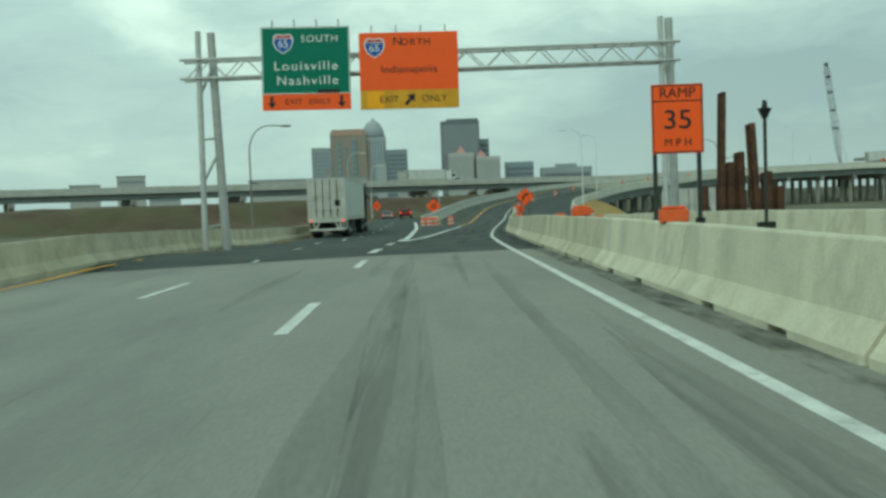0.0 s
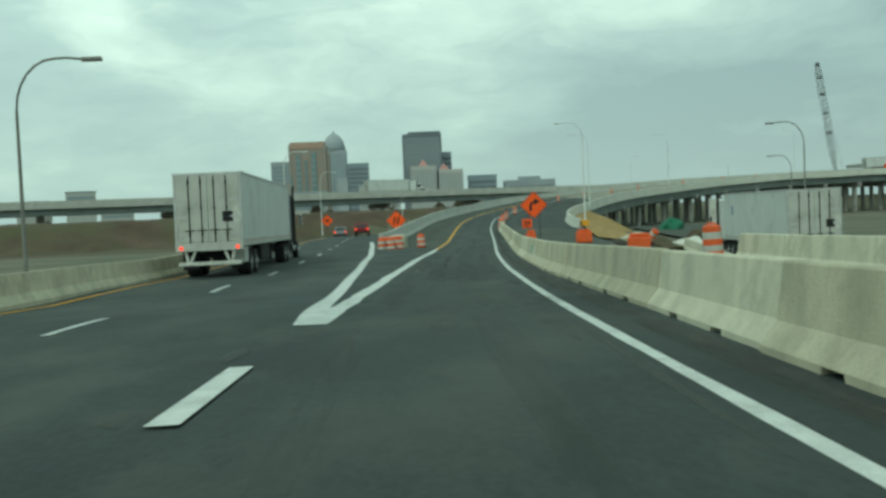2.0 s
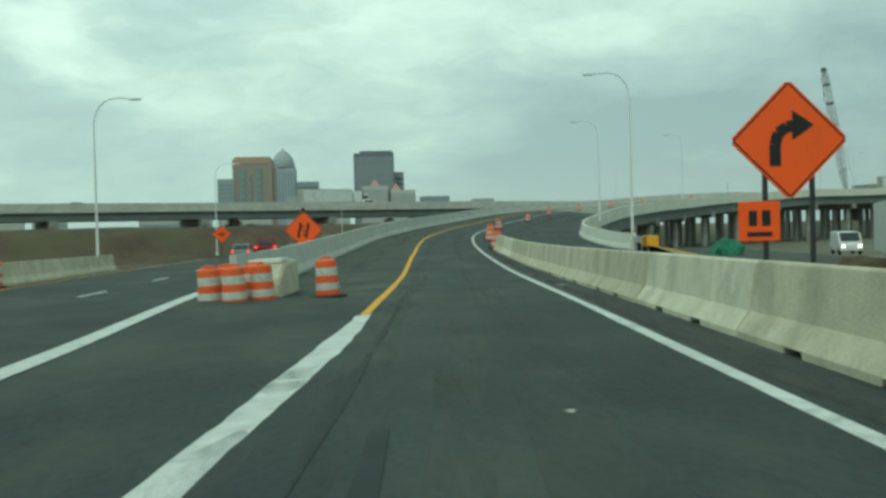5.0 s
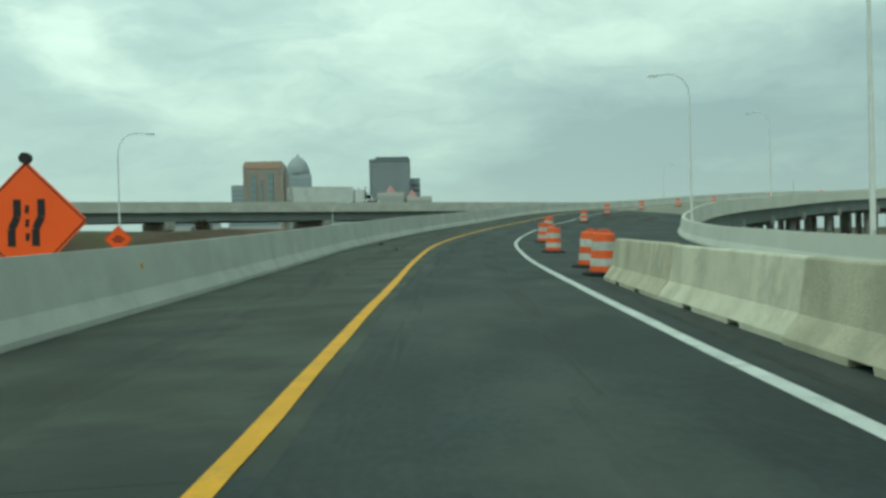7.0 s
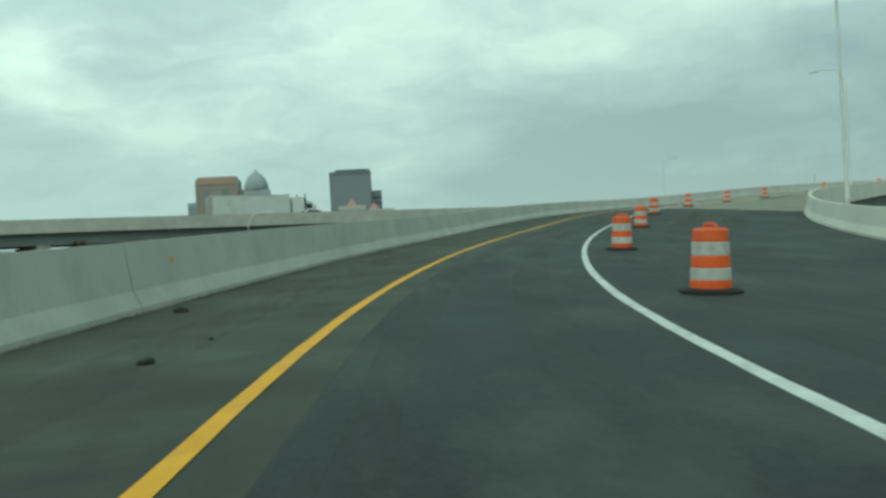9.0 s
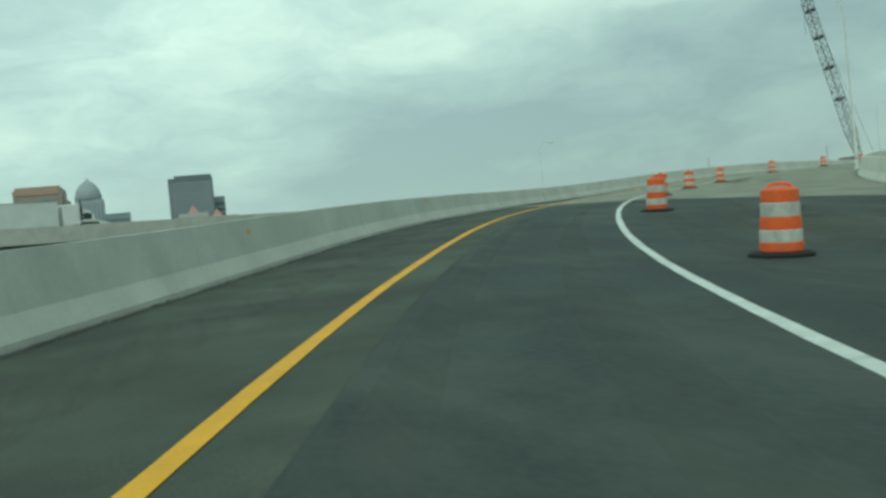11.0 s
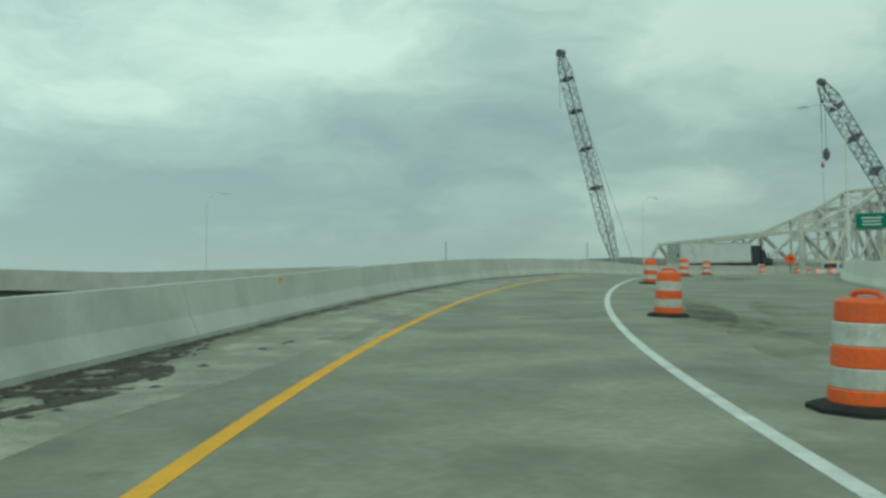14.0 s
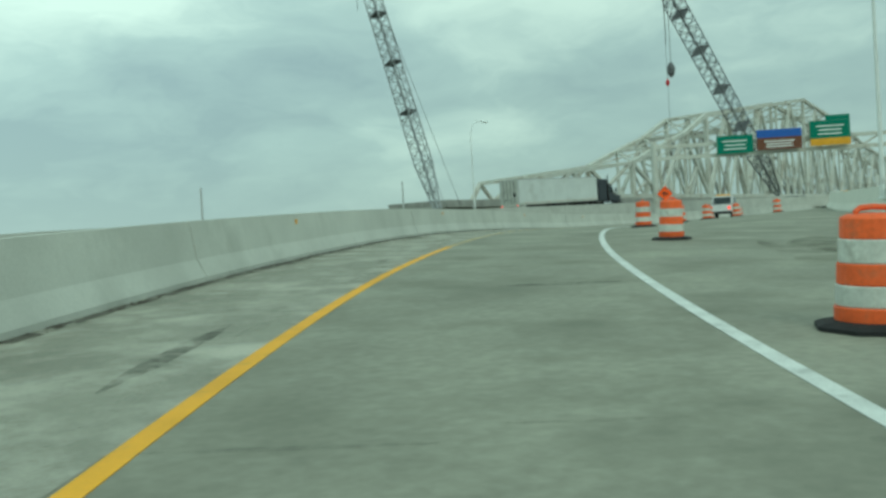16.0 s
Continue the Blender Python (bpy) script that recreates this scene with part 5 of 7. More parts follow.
def shield(t, cx, cz, s, y):
    pts = [(-0.5, 0.36), (-0.3, 0.5), (0, 0.42), (0.3, 0.5), (0.5, 0.36), (0.54, 0.05), (0.38, -0.3), (0, -0.55), (-0.38, -0.3), (-0.54, 0.05)]
    sh = part("shield", prism(bmesh.new(), [(cx + a * s * 1.12, cz + b * s * 1.12) for a, b in pts], y, y - 0.004, axis="y"), M_SIGNWHITE, t, "white-edged blue route shield")
    part("shield_field", prism(bmesh.new(), [(cx + a * s, cz + min(b, 0.26) * s) for a, b in pts], y - 0.005, y - 0.009, axis="y"), M_SIGNBLUE, sh)
    part("shield_crown", prism(bmesh.new(), [(cx + a * s, cz + b * s) for a, b in ((-0.5, 0.3), (-0.48, 0.36), (-0.3, 0.48), (0, 0.4), (0.3, 0.48), (0.48, 0.36), (0.5, 0.3))], y - 0.005, y - 0.009, axis="y"), M_SIGNRED, sh)
    part("lettering", text_bm("65", 0.62 * s, Matrix.Translation((cx, y - 0.012, cz - 0.05 * s)) @ flat), M_SIGNWHITE, sh)


def guide_sign(name, label, x0, x1, z0, z1, zband, face_m, band_m, roll):
    t = thing(name, label, "road sign", "signs on the gantry", pose((x0 + x1) / 2, GY - 0.52, (z0 + z1) / 2 - 0.33, 0, roll, 0))
    w, h, hb = (x1 - x0) / 2, (z1 - z0) / 2, zband - (z0 + z1) / 2
    face = part("face", bx(-w, w, -0.03, 0.03, hb, h, 0.008), face_m, t)
    band = part("lower_panel", bx(-w, w, -0.034, 0.026, -h, hb - 0.004, 0.008), band_m, t)
    for k in range(4):
        x = -w + 2 * w * (k + 0.5) / 4
        part("bracket", bx(x - 0.03, x + 0.03, 0.03, 0.16, -h + 0.1, h + 0.28), M_GALV, t)
    return t, face, band, w, h, hb


def arrow(bm, cx, cz, s, turn, y):
    pts = [(-0.12, 0.5), (0.12, 0.5), (0.12, -0.05), (0.36, -0.05), (0, -0.5), (-0.36, -0.05), (-0.12, -0.05)]
    c_, s_ = math.cos(radians(turn)), math.sin(radians(turn))
    return prism(bm, [(cx + s * (a * c_ - b * s_), cz + s * (a * s_ + b * c_)) for a, b in pts], y, y - 0.004, axis="y")


t, face, band, w, h, hb = guide_sign("guide_sign", "green guide sign with white lettering and an orange lower panel", -6.12, -2.72, 5.2, 8.38, 5.82, M_GREEN, M_ORANGE, 0.8)
y_ = -0.033
shield(face, -w * 0.50, h - 0.62, 0.66, y_)
part("lettering", text_bm("SOUTH", 0.36, gap=1.15, m=Matrix.Translation((w * 0.32, y_ - 0.004, h - 0.47)) @ flat @ Matrix.Diagonal((1.1, 1, 1, 1))), M_SIGNWHITE, face)
part("lettering", text_bm("Louisville", 0.48, gap=1.2, m=Matrix.Translation((0, y_ - 0.004, h - 1.5)) @ flat @ Matrix.Diagonal((1.12, 1, 1, 1))), M_SIGNWHITE, face)
part("lettering", text_bm("Nashville", 0.48, gap=1.2, m=Matrix.Translation((0.05, y_ - 0.004, h - 2.06)) @ flat @ Matrix.Diagonal((1.12, 1, 1, 1))), M_SIGNWHITE, face)
for s in (-1, 1):
    part("arrow", arrow(bmesh.new(), s * w * 0.79, (-h + hb) / 2, 0.46, 0, -0.036), M_BLACK, band)
    part("lettering", text_bm("EXIT" if s < 0 else "ONLY", 0.30, Matrix.Translation((s * w * 0.3, -0.041, (-h + hb) / 2)) @ flat, gap=1.1), M_BLACK, band)
bm = bmesh.new()
for z in (h - 0.03, hb + 0.02):
    box(bm, -w + 0.02, w - 0.02, y_ - 0.004, y_, z - 0.015, z + 0.015)
for x in (-w + 0.03, w - 0.03):
    box(bm, x - 0.015, x + 0.015, y_ - 0.0036, y_, hb + 0.04, h - 0.045)
part("border", bm, M_SIGNWHITE, face)
part("cover_strip", bx(w * 0.25, w * 0.75, y_ - 0.012, y_ - 0.006, hb + 0.02, hb + 0.16), M_BLACK, face)

t, face, band, w, h, hb = guide_sign("detour_sign", "orange guide sign with black lettering and a yellow lower panel", -2.36, 1.44, 5.12, 8.05, 5.85, M_ORANGE, M_SIGNYEL, 0.5)
shield(face, -w * 0.69, h - 0.56, 0.66, y_)
part("lettering", text_bm("N", 0.46, Matrix.Translation((-0.42, y_ - 0.004, h - 0.36)) @ flat), M_BLACK, face)
part("lettering", text_bm("ORTH", 0.36, gap=1.12, m=Matrix.Translation((0.28, y_ - 0.004, h - 0.39)) @ flat @ Matrix.Diagonal((1.1, 1, 1, 1))), M_BLACK, face)
part("lettering", text_bm("Indianapolis", 0.40, gap=1.05, m=Matrix.Translation((0.0, y_ - 0.004, h - 1.42)) @ flat @ Matrix.Diagonal((1.1, 1, 1, 1))), M_BLACK, face)
part("lettering", text_bm("EXIT", 0.36, Matrix.Translation((-w * 0.42, -0.041, (-h + hb) / 2)) @ flat), M_BLACK, band)
part("lettering", text_bm("ONLY", 0.36, Matrix.Translation((w * 0.5, -0.041, (-h + hb) / 2)) @ flat), M_BLACK, band)
part("bright_patch", bx(-w + 0.25, -w * 0.52, -0.038, -0.0345, -h + 0.03, hb - 0.04), M_AMBERSHEET, band)
part("arrow", arrow(bmesh.new(), 0.02, (-h + hb) / 2, 0.56, 140, -0.036), M_BLACK, band)

# ---------------------------------------------------------------- lamps


def lamp_master(M_LAMP=M_LAMP, label="tall galvanised street lamp with a curved arm"):
    t = thing("street_lamp", label, "street lamp", "street lamps along the roads")
    part("base", lathe(bmesh.new(), [(0.22, 0), (0.22, 0.04), (0.13, 0.08), (0.12, 0.5)], 10), M_LAMP, t)
    part("pole", rod(bmesh.new(), (0, 0, 0.1), (0, 0, 9.2), 0.095, 0.05, 10), M_LAMP, t)
    part("hand_hole_cover", bx(-0.05, 0.05, -0.105, -0.07, 0.55, 0.75, 0.005), M_GALV, t)
    bm = bmesh.new()
    pts = [(0, 0, 9.15)] + [(-1.35 * (1 - math.cos(radians(a))), 0, 9.15 + 1.7 * math.sin(radians(a))) for a in (15, 30, 45, 60, 75, 90)] + [(-1.8, 0, 10.86), (-2.3, 0, 10.8)]
    part("arm", tube(pts, 0.042), M_LAMP, t)
    part("lamp_head", bx(-2.95, -2.25, -0.13, 0.13, 10.72, 10.86, 0.04), M_LAMP, t, "grey cobra-head lamp, unlit")
    return t


lamp0 = lamp_master()
lamp0.matrix_basis = pose(21.44, 129.76, -0.75, 0, 0, -8)
for x, y, z, r in ((30.8, 171.0, 1.0, -14), (55.4, 212.1, 3.58, -40), (94.3, 243.3, 6.05, -62)):
    copy_thing(lamp0, pose(x, y, z, 0, 0, r))
for x, y, z, r in ((-9.7, 121.0, -1.6, 180), (-9.5, 167.6, -1.5, 180), (3.2, 225.0, -4.0, 178)):
    copy_thing(lamp0, pose(x, y, z, 0, 0, r)).scale = (0.82, 0.82, 0.84)
old_lamp = lamp_master(M_OLDLAMP, "weathered dark steel street lamp standing in the work area")
old_lamp.matrix_basis, old_lamp.scale = pose(27.2, 88.0, -3.2, 0, 0, -8), (0.82, 0.82, 0.84)
copy_thing(old_lamp, pose(41.2, 122.4, -3.8, 0, 0, -8))
copy_thing(old_lamp, pose(-10.0, 55.0, -3.3, 0, 0, 180))
for x, y, z, s in ((68.6, 291.6, 5.55, 0.8), (130.8, 296.0, 7.05, 0.95)):
    copy_thing(lamp0, pose(x, y, z, 0, 0, 180)).scale = (s, s, s)

# ---------------------------------------------------------------- far overpass
OV0, OV1 = Vector((-170, 172, 5.6)), Vector((40, 282, 5.75))
ov = thing("overpass", "long grey overpass on concrete piers", "overpass")
ov["kind"] = "structure"
ov_dir = (OV1 - OV0)
ov_dir.z = 0
ov_dir.normalize()
ov_n = Vector((-ov_dir.y, ov_dir.x, 0))
OVP = [OV0, Vector((40, 282, 5.75)), Vector((60, 289.0, 5.55)), Vector((84, 292.5, 6.4)), Vector((122, 294, 7.0)), Vector((160, 293.5, 7.2)), Vector((215, 290, 7.3)), Vector((300, 283, 7.4))]


def along(name, o0, o1, z0, z1, material, label=""):
    bm = bmesh.new()
    rings = []
    for i, p in enumerate(OVP):
        dd = (OVP[min(i + 1, len(OVP) - 1)] - OVP[max(i - 1, 0)])
        ov_n = Vector((-dd.y, dd.x, 0)).normalized()
        rings.append([bm.verts.new(p + ov_n * o + Vector((0, 0, z))) for o, z in ((o0, z0), (o1, z0), (o1, z1), (o0, z1))])
    for a, b in zip(rings, rings[1:]):
        for k in range(4):
            bm.faces.new((a[k], a[(k + 1) % 4], b[(k + 1) % 4], b[k]))
    bm.faces.new(rings[0])
    bm.faces.new(list(reversed(rings[-1])))
    bmesh.ops.recalc_face_normals(bm, faces=bm.faces)
    return part(name, bm, material, ov, label)


along("deck", 0.0, 12, -0.35, 0.0, M_DECK)
along("near_parapet", -0.25, 0.1, -0.5, 1.1, M_WALL)
along("far_parapet", 11.9, 12.25, -0.5, 1.1, M_WALL)
for o in (0.6, 4.2, 7.8, 11.4):
    along("girder", o - 0.2, o + 0.2, -1.9, -0.36, M_GIRDER)
for k in range(9):
    c = OV0 + (OV1 - OV0) * (k + 0.35) / 9.0
    t = thing("overpass_pier", "concrete overpass pier with a cap beam", "pier", "overpass piers", Matrix.Translation((c.x, c.y, c.z - 1.95)) @ Matrix.Rotation(math.atan2(ov_n.y, ov_n.x), 4, "Z"))
    part("cap_beam", bx(-0.5, 12.5, -0.7, 0.7, -1.2, 0, 0.06), M_PIER, t)
    for x in (1.2, 6, 10.8):
        part("column", rod(bmesh.new(), (x, 0, -9.5), (x, 0, -1.0), 0.75, n=14), M_PIER, t)

# ---------------------------------------------------------------- skyline, two kilometres off


def sky_x(px):
    return 36.3 + (px - 778) * 1.194


def sky_z(px, py):
    return 164.6 - (py - 219) * 1.2 - (px - 778) * 0.037


# wall and glass colours are lightened towards blue-grey to stand in for haze
SM_HAZED = {k: mat("hazed_tower_" + k, c, 0.5 if "glass" in k else 0.8, var=0.06, scale=0.02, fine=0.3, bump=0.0) for k, c in dict(
    grey=(0.32, 0.36, 0.38), tan=(0.345, 0.31, 0.275), blueglass=(0.24, 0.30, 0.34), pale=(0.38, 0.42, 0.44), dark=(0.165, 0.19, 0.215), cap=(0.43, 0.30, 0.235),
    cream=(0.50, 0.50, 0.47), redroof=(0.5, 0.27, 0.25), tealglass=(0.19, 0.27, 0.28), lowpale=(0.44, 0.45, 0.43)).items()}


def tower(name, label, px0, px1, py, wall_m, win_m, floors, bays, d=1990.0, depth=40.0, strips="h"):
    x0, x1, zt = sky_x(px0), sky_x(px1), sky_z((px0 + px1) / 2, py)
    k_ = d / 1990.0
    t = thing(name, label, "building", "", pose(0, d, 0))
    x0, x1, zt = x0 * k_, x1 * k_, 1 + (zt - 1) * k_
    part("wall", bx(x0, x1, 0, depth, -8, zt), wall_m, t)
    w = (x1 - x0)
    if strips == "h":
        for f in range(floors):
            z = 12 + (zt - 18) * f / floors
            part("window_band", bx(x0 + 0.04 * w, x1 - 0.04 * w, -0.5, -0.05, z, z + (zt - 18) / floors * 0.5), win_m, t)
    else:
        for b in range(bays):
            a = x0 + w * (b + 0.25) / bays
            part("window_strip", bx(a, a + w / bays * 0.5, -0.5, -0.05, 8, zt - 7), win_m, t)
    return t, x0, x1, zt


tower("grey_office_block", "plain grey office block in the hazy distance", 552, 586, 265, SM_HAZED["grey"], SM_HAZED["blueglass"], 12, 0)
t, a, b, zt = tower("brick_office_tower", "brown stepped office tower with teal glass strips", 585, 648, 237, SM_HAZED["tan"], SM_HAZED["tealglass"], 0, 0, d=1040, strips="v")
w_ = b - a
part("cornice", bx(a + 1.6, b - 2.2, 1, 38, zt, zt + 2.6), SM_HAZED["cap"], t)
part("attic", bx(a + 2.2, b - 2.8, -0.8, 0.5, zt - 4.6, zt - 0.1), SM_HAZED["cap"], t)
for f0, f1, zd in ((0.19, 0.31, 11.0), (0.60, 0.73, 9.0), (0.02, 0.08, 34.0), (0.42, 0.48, 16.0)):
    bay = part("glass_bay", bx(a + f0 * w_, a + f1 * w_, -1.4, -0.55, -8, zt - zd), SM_HAZED["tealglass"], t)
    for k in range(9):
        part("sill_band", bx(a + f0 * w_ + 0.2, a + f1 * w_ - 0.2, -1.7, -1.45, 8 + 6.6 * k, 9.2 + 6.6 * k), SM_HAZED["grey"], bay)
for k in range(11):
    part("spandrel", bx(a + 0.6, b - 0.6, -0.5, -0.06, 9 + 6.0 * k, 10.1 + 6.0 * k), SM_HAZED["cap"] if k % 2 else SM_HAZED["tan"], t)
for f in (0.03, 0.3, 0.58, 0.82, 0.95):
    part("brick_pier", bx(a + f * w_, a + (f + 0.035) * w_, -0.9, -0.06, -8, zt - 5), SM_HAZED["tan"], t)
part("left_step", bx(a - 5.5, a - 0.3, 4, 36, -8, zt - 40), SM_HAZED["tan"], t)
part("right_step", bx(b + 0.2, b + 2.4, 3, 36, -8, zt - 9), SM_HAZED["tan"], t)
t, a, b, zt = tower("domed_tower", "pale stepped tower with a rounded dome on top", 641, 681, 246, SM_HAZED["pale"], SM_HAZED["blueglass"], 0, 8, d=2010, strips="v")
dome = lathe(bmesh.new(), [(24, zt), (23.4, zt + 8), (21, zt + 17), (17, zt + 25), (11, zt + 32), (4, zt + 36.5), (0.6, zt + 42)], 20)
dome.transform(Matrix.Translation(((a + b) / 2 - 2, 22, 0)))
part("dome", dome, SM_HAZED["pale"], t, smooth=True)
for k in range(5):
    z = zt + 2 + 6 * k
    r = (24, 23.6, 21.6, 18.4, 14.0)[k] + 0.25
    ring = lathe(bmesh.new(), [(r, z), (r, z + 1.2)], 20)
    ring.transform(Matrix.Translation(((a + b) / 2 - 2, 22, 0)))
    part("dome_band", ring, SM_HAZED["blueglass"], t)
part("shoulder", bx(b + 0.3, b + 5, 4, 34, -8, zt - 34), SM_HAZED["pale"], t)
t, a, b, zt = tower("blue_glass_block", "blue glass office block beside the domed tower", 682, 718, 268, SM_HAZED["blueglass"], SM_HAZED["dark"], 10, 0)
part("low_wing", bx(a - 22, a - 0.3, -4, 30, -8, zt - 30), SM_HAZED["pale"], t)
tower("low_white_block", "long low pale building in front of the towers", 700, 770, 306, SM_HAZED["lowpale"], SM_HAZED["grey"], 2, 0, d=1500)
t, a, b, zt = tower("dark_tower", "tall plain dark office tower", 778, 845, 219, SM_HAZED["dark"], SM_HAZED["grey"], 30, 0)
part("roof_plant", bx(a + 12, b - 2, 8, 34, zt, zt + 5), SM_HAZED["dark"], t)
t, a, b, zt = tower("dark_side_block", "narrow brown block beside the dark tower", 845, 861, 250, SM_HAZED["grey"], SM_HAZED["dark"], 10, 0, d=2030)
for p0, p1, py, rx in ((790, 834, 274, 812), (838, 880, 280, 848)):
    t, a, b, zt = tower("cream_hotel", "cream hotel block with a red pointed roof", p0, p1, py, SM_HAZED["cream"], SM_HAZED["grey"], 0, 9, d=1940, strips="v")
    c = sky_x(rx) * 0.975
    bmr = bmesh.new()
    bmesh.ops.create_cone(bmr, cap_ends=True, segments=4, radius1=14, radius2=0.6, depth=14, matrix=Matrix.Translation((c, 16, zt + 7)) @ Matrix.Rotation(radians(45), 4, "Z"))
    part("roof", bmr, SM_HAZED["redroof"], t)
tower("low_dark_block", "low dark blue office block", 890, 938, 290, SM_HAZED["blueglass"], SM_HAZED["dark"], 5, 0)
t, a, b, zt = tower("far_low_block", "long low grey building near the river", 953, 1040, 299, SM_HAZED["grey"], SM_HAZED["dark"], 3, 0)
part("roof_plant", bx(a + 30, b - 30, 8, 30, zt, zt + 7), SM_HAZED["grey"], t)
# low blocks seen to the left of the towers from further up the ramp
for az, d, w, h in ((-19.5, 1200, 34, 20), (-17.0, 1100, 30, 26), (-15.2, 1300, 40, 14), (-8.5, 900, 60, 12), (-4.8, 850, 40, 10)):
    x, y = d * math.sin(radians(az)), d * math.cos(radians(az))
    t = thing("low_town_block", "low pale flat-roofed building in the distance", "building", "low town blocks", pose(x, y, -6, 0, 0, -az))
    part("wall", bx(-w / 2, w / 2, 0, 25, 0, h + 18), SM_HAZED["lowpale"], t)
    part("roof_edge", bx(-w / 2 - 0.5, w / 2 + 0.5, -0.5, 25.5, h + 18, h + 19.5), SM_HAZED["grey"], t)
    for f in range(2):
        part("window_band", bx(-w / 2 + 2, w / 2 - 2, -0.3, -0.02, h + 4 + 7 * f, h + 7 + 7 * f), SM_HAZED["blueglass"], t)

# ---------------------------------------------------------------- cranes


def lattice(bm, a, b, w0, w1, panels, r=0.07):
    a, b = Vector(a), Vector(b)
    ax = (b - a).normalized()
    s1 = ax.cross(Vector((0, 1, 0.2))).normalized()
    s2 = ax.cross(s1)
    def corner(k, i):
        f = k / panels
        w = (w0 + (w1 - w0) * f) / 2
        sx, sy = ((-1, -1), (1, -1), (1, 1), (-1, 1))[i]
        return a + (b - a) * f + s1 * w * sx + s2 * w * sy
    for i in range(4):
        beam(bm, corner(0, i), corner(panels, i), r * 2)
    for k in range(panels):
        for i in range(4):
            j = (i + 1) % 4
            p, q = (corner(k, i), corner(k + 1, j)) if k % 2 else (corner(k, j), corner(k + 1, i))
            beam(bm, p, q, r * 1.2)
            if k % 4 == 0:
                beam(bm, corner(k, i), corner(k, j), r * 1.2)
    return bm


def crane(name, label, base, tip, mat_, width, hook=None, sign=1):
    base, tip = Vector(base), Vector(tip)
    base.z -= sag(base.x, base.y)
    tip.z -= sag(tip.x, tip.y)
    t = thing(name, label, "crane", "construction cranes")
    d = tip - base
    mid1, mid2 = base + d * 0.18, base + d * 0.93
    boom = part("boom", lattice(bmesh.new(), mid1, mid2, width, width, 38, 0.052), mat_, t)
    part("boom_foot", lattice(bmesh.new(), base, mid1, width * 0.3, width, 9, 0.065), mat_, t)
    part("boom_tip", lattice(bmesh.new(), mid2, tip, width, width * 0.5, 3, 0.07), mat_, t)
    for f in (0.36, 0.54, 0.72, 0.88):
        c = base + d * f
        part("splice", box(bmesh.new(), -width * 0.53, width * 0.53, -width * 0.53, width * 0.53, -0.05, 0.05, m=Matrix.Translation(c) @ d.to_track_quat("Z", "Y").to_matrix().to_4x4()), M_CRANE_D, boom) if f else None
    part("head_sheave", rod(bmesh.new(), tip + Vector((-0.5, 0, 0.3)), tip + Vector((0.5, 0, 0.3)), 0.6, n=14), M_CRANE_D, t)
    flat_d = Vector((d.x, d.y, 0)).normalized()
    g = base - flat_d * 2.2 - Vector((0, 0, 5))
    bm = bmesh.new()
    for s in (-0.4, 0.4):
        rod(bm, tip + Vector((s, 0, 0)), g + Vector((s * 3, 0, 6)), 0.035, n=4)
    rod(bm, tip + flat_d * 0.4, tip + flat_d * 0.4 - Vector((0, 0, 8)), 0.04, n=4)
    part("pendant", bm, M_CRANE_D, t)
    bm = bmesh.new()
    box(bm, -1.6, 1.6, -2.5, 2.5, 0.3, 2.6, 0.15, m=Matrix.Translation(base - flat_d * 3 - Vector((0, 0, 3.0))))
    part("cab", bm, mat_, t)
    bm = bmesh.new()
    for s in (-2.6, 2.6):
        box(bm, s - 0.5, s + 0.5, -4, 4, -1.5, 0.0, 0.2, m=Matrix.Translation(base - flat_d * 3 - Vector((0, 0, 2.8))))
    rod(bm, base - flat_d * 3 - Vector((0, 0, 14)), base - flat_d * 3 - Vector((0, 0, 4.2)), 2.2, n=10)
    part("undercarriage", bm, M_CHASSIS, t)
    if hook:
        hk = Vector(hook)
        hk.z -= sag(hk.x, hk.y)
        part("hoist_rope", rod(bmesh.new(), (hk.x, hk.y, tip.z), hk, 0.05, n=4), M_CRANE_D, t)
        part("hoist_rope", rod(bmesh.new(), (hk.x - 1.1, hk.y, tip.z - 0.8), (hk.x - 1.1, hk.y, hk.z - 1.4), 0.035, n=4), M_CRANE_D, t)
        part("overhaul_ball", lathe(bmesh.new(), [(0.08, -0.5), (0.28, -0.2), (0.28, 0.1), (0.06, 0.5)], 8), M_SIGNRED, t, "small red overhaul ball").location = hk + Vector((-1.1, 0, -1.9))
        part("tag_line", rod(bmesh.new(), (hk.x - 1.1, hk.y, hk.z - 2.3), (hk.x - 1.0, hk.y, hk.z - 12), 0.03, n=4), M_CRANE_D, t)
        part("hook_block", lathe(bmesh.new(), [(0.15, -1.1), (0.5, -0.6), (0.6, 0.2), (0.3, 0.8), (0.1, 1.0)], 10), M_CRANE_D, t).location = hk
    return t


crane("lattice_crane", "tall lattice-boom crane standing beyond the deck", (132.9, 303.1, 11.0), (133.6, 314.8, 44.2), M_CRANE, 1.45)
crane("dark_crane", "dark lattice-boom crane with a hanging hook block", (203.8, 296.2, 13.0), (174.3, 297.5, 41.6), M_CRANE_D, 2.0, hook=(176.9, 298.7, 30.6))

# ---------------------------------------------------------------- river bridge truss
T0, TDIR, TN = Vector((207.4, 334.7, 0.0)), Vector((0.9908, 0.1355, 0.0)), Vector((-0.1355, 0.9908, 0.0))
tr = thing("truss_bridge", "pale painted steel truss bridge rising over the river", "bridge")
TOP = [(-37.4, 13.5), (0.0, 17.0), (10.4, 19.8), (24.3, 23.0), (38.6, 28.2), (69.0, 32.0), (117.0, 38.0), (156.0, 34.3), (200.0, 27.0), (260.0, 23.0)]
T_BOT = 10.9


